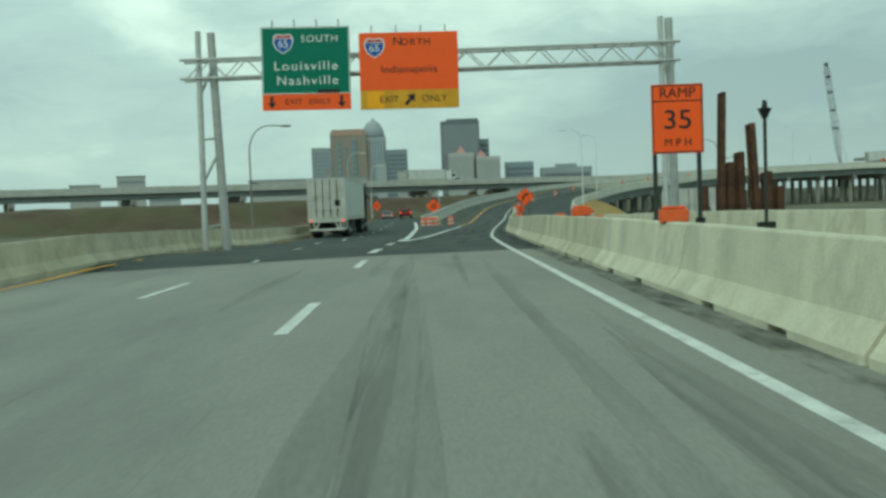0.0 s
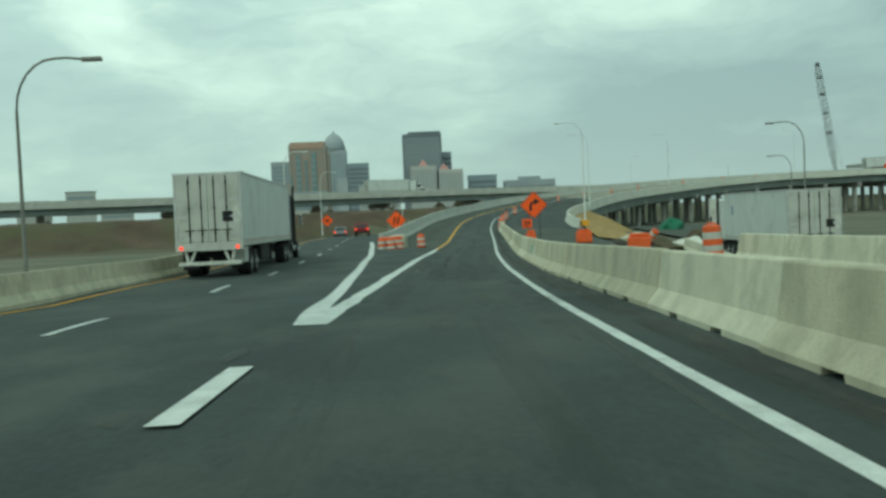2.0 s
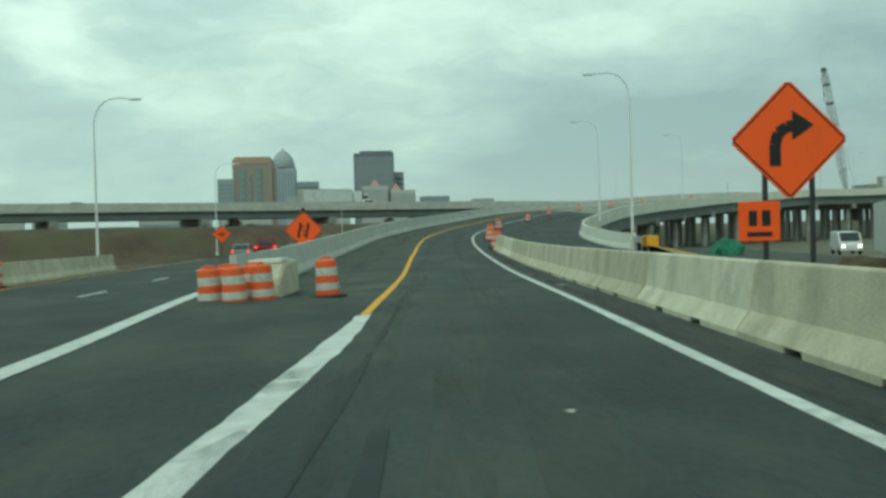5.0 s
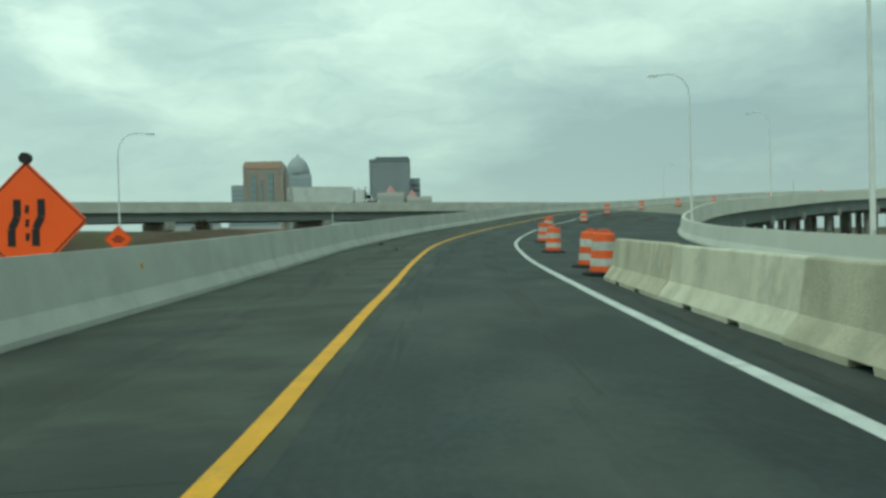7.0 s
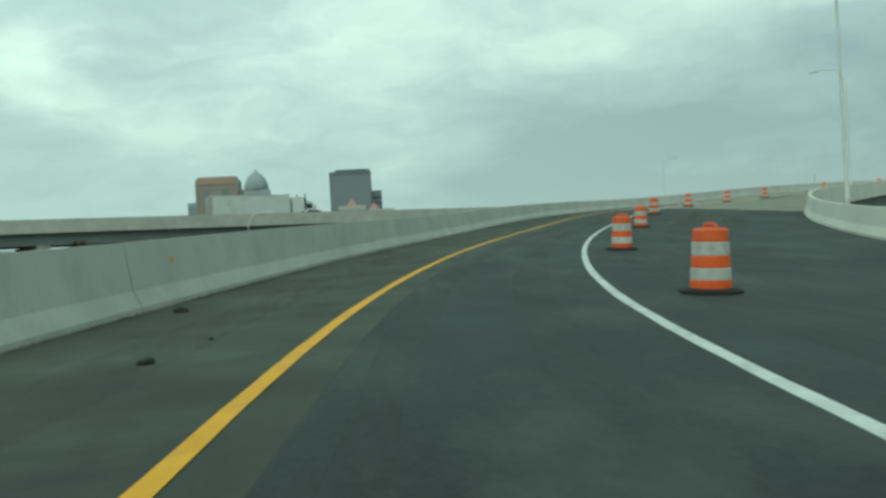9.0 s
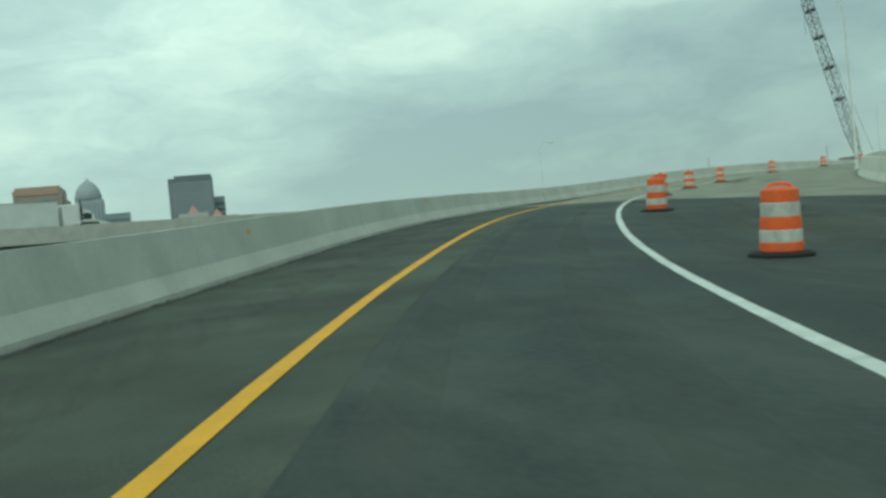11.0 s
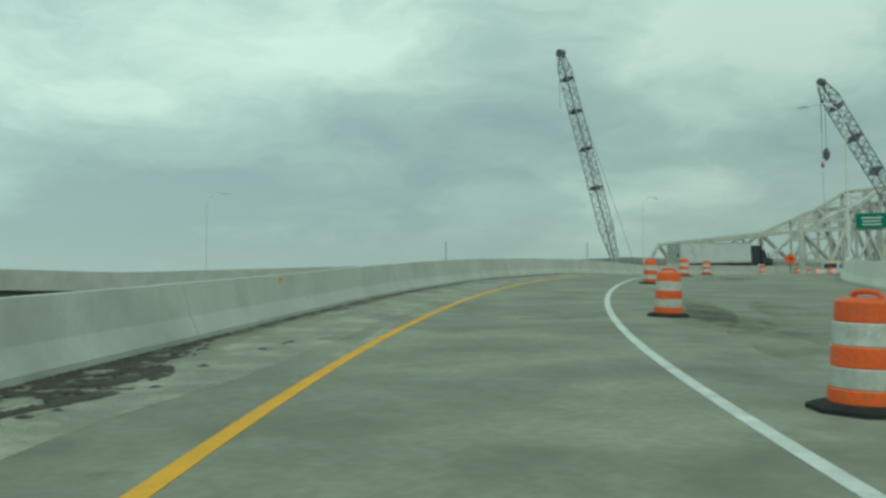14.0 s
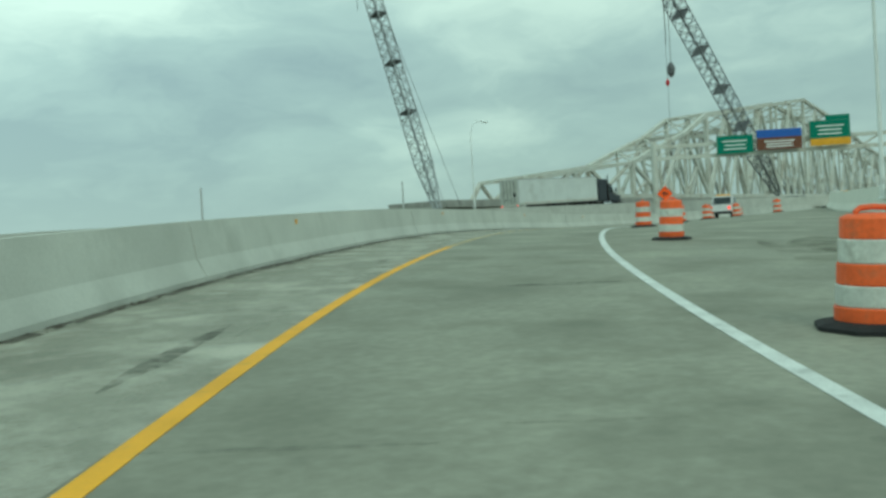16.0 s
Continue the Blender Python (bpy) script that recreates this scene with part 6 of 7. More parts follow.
def tp(s, z, side=0.0):
    """A point of the bridge: metres along it from the portal, height, and the distance behind the near truss."""
    return T0 + TDIR * s + TN * side + Vector((0, 0, z))


def top_z(s):
    for (a, x), (b, y) in zip(TOP, TOP[1:]):
        if s <= b:
            return x + (y - x) * max(0.0, (s - a) / (b - a))
    return TOP[-1][1]


def bar(name, a, b, w, m):
    part(name, beam(bmesh.new(), a, b, w), m, tr)


PANEL = 13.0
for side, tm in ((0.0, M_TRUSS), (-9.0, M_TRUSS)):
    # low approach span, braced in long open triangles
    low = [(-40.3, 10.4), (-33.9, 10.7), (-14.4, 10.9), (0.0, 10.9)]
    high = [-37.4, -23.9, -0.4]
    for (a, za), (b, zb) in zip(low, low[1:]):
        bar("bottom_chord", tp(a, za, side), tp(b, zb, side), 0.6, tm)
    for a, b in zip(high, high[1:]):
        bar("top_chord", tp(a, top_z(a), side), tp(b, top_z(b), side), 0.6, tm)
    for k, s in enumerate(high):
        bar("end_post" if k == 0 else "diagonal", tp(*low[k], side), tp(s, top_z(s), side), 0.55, tm)
        if k < 2:
            bar("diagonal", tp(s, top_z(s), side), tp(*low[k + 1], side), 0.45, tm)
    # main trusses
    for k in range(20):
        s0, s1 = PANEL * k, PANEL * (k + 1)
        h0, h1 = top_z(s0), top_z(s1)
        b0, b1, t0, t1 = tp(s0, T_BOT, side), tp(s1, T_BOT, side), tp(s0, h0, side), tp(s1, h1, side)
        bar("bottom_chord", b0, b1, 0.75, tm)
        bar("top_chord", t0, t1, 0.85, tm)
        bar("vertical", b0, t0, 0.75 if k in (0, 3, 9) else 0.42, tm)
        a, b = (b0, t1) if k % 2 else (t0, b1)
        bar("diagonal", a, b, 0.6, tm)
        if h1 - T_BOT > 9:
            mid = (a + b) / 2
            bar("sub_strut", mid, (b0 + b1) / 2, 0.3, tm)
            bar("sub_strut", mid, b0 if k % 2 == 0 else b1, 0.34, tm)
for base, tm in ((-9.0, M_TRUSS),):
    for s in high:
        bar("portal_strut", tp(s, top_z(s), base), tp(s, top_z(s), base + 9), 0.4, tm)
    for s, q in zip(high, high[1:]):
        bar("top_lateral", tp(s, top_z(s), base), tp(q, top_z(q), base + 9), 0.3, tm)
        bar("top_lateral", tp(q, top_z(q), base), tp(s, top_z(s), base + 9), 0.3, tm)
    for k in range(21):
        s = PANEL * k
        h = top_z(s)
        bar("portal_strut", tp(s, h, base), tp(s, h, base + 9), 0.45, tm)
        if h > 19:
            bar("sway_brace", tp(s, h, base), tp(s, h - 4.5, base + 9), 0.28, tm)
            bar("sway_brace", tp(s, h - 4.5, base), tp(s, h, base + 9), 0.28, tm)
            bar("portal_strut", tp(s, h - 4.5, base), tp(s, h - 4.5, base + 9), 0.35, tm)
        if k < 20:
            q = s + PANEL
            bar("top_lateral", tp(s, h, base), tp(q, top_z(q), base + 9), 0.28, tm)
            bar("top_lateral", tp(q, top_z(q), base), tp(s, h, base + 9), 0.28, tm)
    turn_t = Matrix.Rotation(math.atan2(TDIR.y, TDIR.x), 4, "Z")
    part("deck", box(bmesh.new(), -60, 260, base - 0.5, base + 9.5, T_BOT - 1.5, T_BOT - 0.5, m=Matrix.Translation(T0) @ turn_t), M_PIER, tr)
    for s in (-38.0, 1.0, 39.0, 117.0, 234.0):
        part("pier", bx(-1.6, 1.6, base - 1, base + 10, -28, T_BOT - 1.55, 0.3, m=Matrix.Translation(T0 + TDIR * s) @ turn_t), M_PIER, tr)

# the older bridge alongside, seen through the first
for side in (16.0, 25.0):
    for k in range(6, 20):
        s0, s1 = PANEL * k, PANEL * (k + 1)
        b0, b1, t0, t1 = tp(s0, T_BOT, side), tp(s1, T_BOT, side), tp(s0, top_z(s0) - 5.5, side), tp(s1, top_z(s1) - 5.5, side)
        bar("bottom_chord", b0, b1, 0.7, M_TRUSS_D)
        bar("top_chord", t0, t1, 0.8, M_TRUSS_D)
        if k % 2:
            bar("vertical", b0, t0, 0.42, M_TRUSS_D)
        bar("diagonal", *((b0, t1) if k % 2 else (t0, b1)), 0.6, M_TRUSS_D)
for s in (78.0, 117.0, 234.0):
    part("pier", bx(-1.6, 1.6, 15, 26, -28, T_BOT - 0.4, 0.3, m=Matrix.Translation(T0 + TDIR * s) @ turn_t), M_PIER, tr)

# ---------------------------------------------------------------- far guide signs over the deck
fg = thing("far_sign_gantry", "pale steel gantry over the deck", "sign gantry")
part("beam", beam(beam(bmesh.new(), (159, 291.5, 14.77), (182, 262, 14.77), 0.45), (159, 291.5, 13.37), (182, 262, 13.37), 0.45), M_TRUSS, fg)
bm = bmesh.new()
for k in range(14):
    a, b = Vector((159, 291.5, 13.37)).lerp(Vector((182, 262, 13.37)), k / 14), Vector((159, 291.5, 14.77)).lerp(Vector((182, 262, 14.77)), (k + 1) / 14)
    beam(bm, a, b, 0.2)
part("web", bm, M_TRUSS, fg)
for x, y in ((159, 291.5), (182, 262)):
    part("post", rod(bmesh.new(), (x, y, -2), (x, y, 15.37), 0.4, n=10), M_TRUSS, fg)


def far_sign(name, label, t_px0, t_px1, z0, z1, face_m, extra):
    a, b = Vector((163.2, 284.6, 0)), Vector((174.4, 270.5, 0))
    p, q = a.lerp(b, t_px0), a.lerp(b, t_px1)
    w = (q - p).length
    m = Matrix.Translation(((p.x + q.x) / 2, (p.y + q.y) / 2, z0)) @ Matrix.Rotation(math.atan2(q.y - p.y, q.x - p.x), 4, "Z")
    t = thing(name, label, "road sign", "far guide signs", m)
    h = z1 - z0
    face = part("face", bx(-w / 2, w / 2, -0.08, 0.0, 0, h, 0.02), face_m, t)
    bm = bmesh.new()
    for k, s in enumerate((0.34, 0.28, 0.3)):
        z = h * (0.68 - 0.22 * k)
        box(bm, -w * s, w * s, -0.1, -0.082, z - 0.07, z + 0.07)
    part("lettering", bm, M_SIGNWHITE, face)
    if extra == "blue":
        part("header", bx(-w / 2, w / 2, -0.1, 0.0, h, h + 0.95, 0.02), M_SIGNBLUE, t)
    if extra == "yellow":
        part("footer", bx(-w / 2, w / 2, -0.1, 0.0, -0.85, -0.01, 0.02), M_SIGNYEL, t)
        part("exit_tab", bx(-w * 0.1, w / 2, -0.08, 0.0, h + 0.01, h + 0.6, 0.02), M_GREEN, t)
    return t


far_sign("green_far_sign", "small green guide sign with white lettering", -0.04, 0.195, 13.4, 15.55, M_GREEN, "")
far_sign("brown_far_sign", "brown sign with a blue header strip", 0.22, 0.51, 13.55, 15.0, M_SIGNBROWN, "blue")
far_sign("exit_far_sign", "green exit sign with a yellow lower panel", 0.563, 0.82, 14.5, 16.6, M_GREEN, "yellow")

# ---------------------------------------------------------------- sheet piles
for x, y, zt, w, lean in ((11.45, 36.9, 5.0, 0.34, 1.5), (11.95, 37.3, 2.3, 0.5, 0), (12.5, 37.5, 2.7, 0.45, -1), (13.05, 37.2, 3.8, 0.42, -3), (13.55, 37.6, 1.9, 0.5, 0), (10.95, 37.4, 1.4, 0.45, 0), (14.1, 37.9, 1.3, 0.5, 1), (12.2, 38.3, 2.0, 0.5, 0)):
    t = thing("sheet_pile", "rusty brown steel sheet pile driven upright", "sheet pile", "sheet piles", pose(x, y, -1.2, 0, lean, 4))
    h = zt + 1.2
    bm = bmesh.new()
    box(bm, -w * 0.25, w * 0.25, -0.14, -0.10, -1.0, h)
    box(bm, -w * 0.5, -w * 0.25 - 0.002, 0.06, 0.10, -1.0, h - 0.05)
    box(bm, w * 0.25 + 0.002, w * 0.5, 0.06, 0.10, -1.0, h - 0.03)
    part("pan", bm, M_RUST, t)
    bm = bmesh.new()
    box(bm, -w * 0.27, -w * 0.23, -0.10, 0.06, -1.0, h - 0.02)
    box(bm, w * 0.23, w * 0.27, -0.10, 0.06, -1.0, h - 0.02)
    part("web", bm, M_RUST, t)

# ---------------------------------------------------------------- vehicles


def wheel(parent, x, y, r, w, out, rim_m=M_GALV):
    o = part("wheel", (lambda q_: (q_.transform(Matrix.Translation((x, y, r)) @ Matrix.Rotation(radians(90), 4, "Y")), q_)[1])(
        lathe(bmesh.new(), [(r * 0.55, -w / 2), (r * 0.93, -w / 2), (r, -w * 0.36), (r, w * 0.36), (r * 0.93, w / 2), (r * 0.55, w / 2)], 22)), M_RUBBER, parent)
    part("rim", (lambda q_: (q_.transform(Matrix.Translation((x + out * (w * 0.42), y, r)) @ Matrix.Rotation(radians(90 * out), 4, "Y")), q_)[1])(
        lathe(bmesh.new(), [(r * 0.56, 0.0), (r * 0.54, w * 0.1), (r * 0.4, w * 0.02), (r * 0.2, w * 0.02), (r * 0.18, w * 0.16), (r * 0.1, w * 0.18)], 16)), rim_m, o)
    return o


def semi(label, m, length=15.6, cab_m=M_CABDARK, side_m=M_TRAILER, rear_m=M_TRAILER_R, badge=False):
    """Articulated truck, rear doors at y = 0, front towards +y."""
    t = thing("semi_truck", label, "truck", "", m)
    W, z0, z1 = 1.3, 1.22, 4.08
    body = part("trailer_body", bx(-W, W, 0.06, length, z0, z1, 0.02), side_m, t)
    part("roof_rail", (lambda q_: q_)(box(box(bmesh.new(), W - 0.02, W + 0.02, 0.05, length, z1 - 0.1, z1 + 0.02), -W - 0.02, -W + 0.02, 0.05, length, z1 - 0.1, z1 + 0.02)), M_GALV, body)
    part("bottom_rail", box(box(bmesh.new(), W, W + 0.025, 0.05, length, z0 - 0.02, z0 + 0.26), -W - 0.025, -W, 0.05, length, z0 - 0.02, z0 + 0.26), M_TRAILER_R, body)
    for s in (-1, 1):
        me = mesh_of(bx(s * (W + 0.004) - 0.006, s * (W + 0.004) + 0.006, -0.012, 0.012, z0 + 0.27, z1 - 0.1), side_m)
        for k in range(13):
            o = new("panel_seam", me)
            o.parent, o.location.y = body, 1.1 + (length - 1.6) * k / 12
    tape = mesh_of(bx(W + 0.026, W + 0.03, 0, 0.22, z0 + 0.16, z0 + 0.2), M_SIGNRED)
    for k in range(20):
        o = new("reflective_tape", tape)
        o.parent, o.location.y = body, 1.0 + (length - 1.5) * k / 19
    bm = bmesh.new()
    for q0, q1, s0, s1 in ((1.5, 2.6, 0.4, 0.44), (1.5, 2.6, 1.44, 1.48), (1.5, 1.54, 0.4, 1.48), (2.56, 2.6, 0.4, 1.48)):
        box(bm, W + 0.004, W + 0.012, q0, q1, z0 + s0, z0 + s1)
    part("side_hatch", bm, M_TRAILER_R, body)
    for s in (-1, 1):
        d = part("rear_door", bx(min(0.012 * s, (W - 0.1) * s), max(0.012 * s, (W - 0.1) * s), 0.0, 0.06, z0 + 0.2, z1 - 0.1, 0.01), rear_m, t)
        for x in (0.25, 0.72):
            bm = bmesh.new()
            rod(bm, (s * x, -0.03, z0 + 0.15), (s * x, -0.03, z1 - 0.12), 0.022, n=6)
            for z in (z0 + 0.5, z0 + 1.5, z0 + 2.5):
                box(bm, s * x - 0.04, s * x + 0.04, -0.05, 0.0, z - 0.04, z + 0.04)
            box(bm, s * x - 0.18, s * x + 0.18, -0.045, -0.02, z0 + 0.62, z0 + 0.66)
            part("lock_bar", bm, M_CHASSIS, d)
        for z in (z0 + 0.5, z0 + 1.15, z0 + 1.8, z0 + 2.45):
            part("hinge", bx(s * (W - 0.3) - 0.14, s * (W - 0.3) + 0.16, -0.02, 0.01, z - 0.04, z + 0.04), M_GALV, d)
    part("rear_frame", box(box(box(bmesh.new(), -W, W, 0.0, 0.08, z1 - 0.1, z1), -W, -W + 0.09, 0.002, 0.082, z0, z1 - 0.1), W - 0.09, W, 0.002, 0.082, z0, z1 - 0.1), M_GALV, t)
    part("sill", bx(-W, W, -0.03, 0.12, z0 - 0.16, z0 + 0.18, 0.01), M_TRAILER_R, t)
    part("placard", bx(0.55, 0.95, -0.012, -0.002, z0 + 0.95, z0 + 1.35), M_CHASSIS, t)
    part("placard", bx(1.0, 1.22, -0.014, -0.004, z0 + 0.9, z0 + 1.5), M_BAND, t)
    bm = bmesh.new()
    for s in (-1, 1):
        beam(bm, (s * 0.55, 0.1, z0 - 0.1), (s * 0.75, 0.0, 0.62), 0.08)
        beam(bm, (s * 0.95, 0.1, z0 - 0.1), (s * 0.85, 0.0, 0.62), 0.08)
    box(bm, -1.2, 1.2, -0.05, 0.06, 0.5, 0.64, 0.01)
    part("under_run_guard", bm, M_BAND, t)
    for s in (-1, 1):
        part("tail_lamp", rod(bmesh.new(), (s * 1.08, -0.05, z0 - 0.04), (s * 1.08, -0.02, z0 - 0.04), 0.075, n=12), M_TAIL, t, "lit red tail lamp")
        part("mud_flap", bx(s * 0.95 - 0.32, s * 0.95 + 0.32, 1.0, 1.02, 0.3, 1.05), M_RUBBER, t)
    part("bogie", bx(-0.95, 0.95, 1.2, 4.3, 0.75, 1.15, 0.02), M_CHASSIS, t)
    part("battery_box", bx(0.75, 1.28, 0.5, 1.25, 0.55, 1.15, 0.02), M_TRAILER_R, t)
    part("chassis_beam", box(box(bmesh.new(), -0.55, -0.4, 0.2, length, 0.95, 1.22), 0.4, 0.55, 0.2, length, 0.95, 1.22), M_CHASSIS, t)
    part("storage_box", bx(-1.1, 1.1, 6.0, 8.6, 0.45, 1.2, 0.03), M_CHASSIS, t)
    for y in (2.0, 3.3, length - 2.3, length - 1.0):
        for s in (-1, 1):
            wheel(t, s * 1.02, y, 0.51, 0.5, s)
    for s in (-1, 1):
        part("landing_leg", bx(s * 0.73 - 0.07, s * 0.73 + 0.07, length - 4.2, length - 4.05, 0.3, 1.2), M_CHASSIS, t)
    # tractor
    y = length + 0.55
    part("frame", bx(-0.45, 0.45, length - 3.2, y + 5.4, 0.6, 0.95), M_CHASSIS, t)
    part("sleeper", bx(-1.18, 1.18, y, y + 1.9, 1.05, 3.75, 0.12), cab_m, t)
    part("cab", prism(bmesh.new(), [(y + 1.9, 1.05), (y + 3.5, 1.05), (y + 3.5, 2.05), (y + 3.1, 2.95), (y + 1.9, 3.4)], -1.1, 1.1, axis="x"), cab_m, t)
    part("hood", prism(bmesh.new(), [(y + 3.5, 0.75), (y + 5.3, 0.75), (y + 5.35, 1.6), (y + 3.5, 2.02)], -0.85, 0.85, axis="x"), cab_m, t)
    part("windscreen", prism(bmesh.new(), [(y + 3.49, 2.1), (y + 3.52, 2.1), (y + 3.15, 2.88), (y + 3.1, 2.86)], -1.0, 1.0, axis="x"), M_GLASS, t)
    for s in (-1, 1):
        part("side_window", bx(s * 1.105 - 0.01, s * 1.105 + 0.01, y + 2.2, y + 3.1, 2.05, 2.75), M_GLASS, t)
        part("mirror", bx(s * 1.5 - 0.1, s * 1.5 + 0.1, y + 3.3, y + 3.4, 1.95, 2.6, 0.02), M_CHROME, t)
        part("exhaust_pipe", rod(rod(bmesh.new(), (s * 1.22, y + 1.95, 0.8), (s * 1.22, y + 1.95, 3.6), 0.11, n=10), (s * 1.22, y + 1.95, 3.6), (s * 1.3, y + 1.9, 4.2), 0.07, n=8), M_CHASSIS, t)
        part("fuel_tank", rod(bmesh.new(), (s * 0.95, y + 0.9, 0.72), (s * 0.95, y + 2.5, 0.72), 0.32, n=14), M_CHROME, t)
        wheel(t, s * 1.0, y + 4.4, 0.5, 0.32, s, M_CHROME)
        part("head_lamp", bx(s * 0.78 - 0.1, s * 0.78 + 0.1, y + 5.3, y + 5.38, 0.95, 1.15, 0.02), M_HEAD if badge else M_CHROME, t)
    part("bumper", bx(-1.15, 1.15, y + 5.3, y + 5.5, 0.4, 0.78, 0.04), M_CHROME, t)
    if badge:
        for s in (-1, 1):
            part("emblem", bx(s * (W + 0.008) - 0.006, s * (W + 0.008) + 0.006, length - 2.9, length - 2.35, 2.75, 3.3, 0.003), M_EMBLEM, body, "faded blue emblem on the trailer side")
    return t


semi("long white box trailer with grimy doors behind a dark tractor", Matrix.Translation(on_left(-6.75, 65.0, 0.0)) @ Matrix.Rotation(radians(-0.6), 4, "X") @ Matrix.Rotation(radians(-0.8), 4, "Z"))
semi("white box trailer with a blue emblem behind a white tractor", pose(21.0, 73.2, -2.66, 0, 0, -8.8), cab_m=M_CABWHITE, badge=True)
semi("white box trailer behind a white tractor on the grey overpass", Matrix.Translation(Vector((-5.0, 268.5, 5.74))) @ Matrix.Rotation(radians(-62.4), 4, "Z"), length=11.5, cab_m=M_CABWHITE)
semi("plain white box trailer crossing the far overpass", Matrix.Translation(Vector((139.0, 298.0, 7.3))) @ Matrix.Rotation(radians(-89.0), 4, "Z") @ Matrix.Rotation(radians(1.4), 4, "X"), cab_m=M_CABDARK)


def car(label, m, paint_m, kind="car", s=1.0):
    t = thing("pickup_truck" if kind == "pickup" else "car", label, "pickup" if kind == "pickup" else "car", "", m)
    if kind == "pickup":
        low = [(-2.75, 0.45), (2.75, 0.45), (2.8, 0.85), (2.6, 1.1), (1.3, 1.18), (-2.75, 1.15)]
        top = [(-0.75, 1.18), (1.35, 1.18), (0.7, 1.85), (-0.55, 1.88)]
        glass = [(-0.6, 1.25), (1.12, 1.25), (0.62, 1.76), (-0.5, 1.78)]
        rear_y, hw, front = -2.76, 0.98, 2.8
    else:
        low = [(-2.3, 0.35), (2.3, 0.35), (2.35, 0.7), (2.1, 0.9), (0.95, 1.0), (-2.1, 1.05), (-2.35, 0.8)]
        top = [(-2.0, 1.05), (1.05, 1.0), (0.3, 1.55), (-1.4, 1.58)]
        glass = [(-1.85, 1.1), (0.85, 1.06), (0.25, 1.48), (-1.35, 1.5)]
        rear_y, hw, front = -2.36, 0.9, 2.35
    bm = prism(bmesh.new(), low, -hw, hw)
    bmesh.ops.bevel(bm, geom=bm.edges[:], offset=0.06, segments=2, affect="EDGES")
    part("body", bm, paint_m, t)
    bm = prism(bmesh.new(), top, -hw * 0.86, hw * 0.86)
    bmesh.ops.bevel(bm, geom=bm.edges[:], offset=0.06, segments=2, affect="EDGES")
    part("cabin", bm, paint_m, t)
    part("side_window", prism(bmesh.new(), glass, -hw * 0.875, hw * 0.875), M_GLASS, t)
    a, b = top[0], top[3]
    part("rear_window", prism(bmesh.new(), [(a[0] * 0.97 - 0.06, a[1] + 0.08), (a[0] * 0.97, a[1] + 0.08), (b[0] - 0.02, b[1] - 0.1), (b[0] - 0.1, b[1] - 0.1)], -hw * 0.7, hw * 0.7), M_GLASS, t)
    for x in (-1, 1):
        for y in (front * 0.62, -front * 0.62):
            wheel(t, x * (hw - 0.1), y, 0.36 if kind == "pickup" else 0.32, 0.24, x)
        part("tail_lamp", bx(x * hw * 0.82 - 0.1, x * hw * 0.82 + 0.1, rear_y - 0.02, rear_y + 0.03, 0.75, 0.98, 0.01), M_TAIL, t)
    part("bumper", bx(-hw, hw, rear_y - 0.1, rear_y + 0.05, 0.38, 0.6, 0.03), M_CHASSIS, t)
    if kind == "pickup":
        part("cargo_bed", bx(-hw + 0.12, hw - 0.12, -2.65, -0.85, 1.08, 1.19), M_CHASSIS, t)
        part("light_bar", bx(-0.55, 0.55, -0.2, 0.05, 1.9, 2.02, 0.03), M_AMBER, t)
    return t


car("white pickup with an amber light bar on the bridge deck", stand(21.2, 3.7, 0.01), M_CARWHITE, "pickup")
car("dark red saloon car on the through lanes", Matrix.Translation(on_left(-3.2, 150, 0.0)), M_CARRED)
car("grey saloon car on the through lanes", Matrix.Translation(on_left(-6.6, 164, 0.0)), M_CARGREY)

# ---------------------------------------------------------------- work area below the curved deck
lower = thing("lower_road", "grey service road below the curved deck", "road")
lower["kind"] = "structure"
bm = bmesh.new()
vs = [[bm.verts.new((15.5 + 0.155 * (y - 20) + dx, y, -2.68 + dz)) for dx, dz in ((-1.0, 0), (9.5, 0))] for y in range(8, 190, 7) for dz in (0,)]
for a, b in zip(vs, vs[1:]):
    bm.faces.new((a[0], a[1], b[1], b[0]))
part("surface", bm, M_ASPHALT_OLD, lower)
# straw-covered bank beside the parapet
bm = bmesh.new()
rows = []
for u in steps(7.3, 11.6, 0.15):
    a = on(u, val(RIGHT_EDGE, u) + (0.6 if u > 8.3 else 0.1), -0.25 + 0.75 * max(0.0, math.sin(math.pi * min(1.0, max(0.0, (u - 7.3) / 2.6)))))
    b = on(u, val(RIGHT_EDGE, u) + 8.0 + 1.2 * noise.noise(Vector((u, 2, 0))), 0)
    b.z = -3.3
    c = a.lerp(b, 0.5) + Vector((0, 0, 0.35 + 0.3 * noise.noise(Vector((u * 2, 5, 0)))))
    rows.append([bm.verts.new(a), bm.verts.new(c), bm.verts.new(b)])
for a, b in zip(rows, rows[1:]):
    for k in range(2):
        bm.faces.new((a[k], a[k + 1], b[k + 1], b[k]))
tagged(part("straw_bank", bm, M_STRAW), "bank of soil covered with yellow straw", "bank", kind="structure")


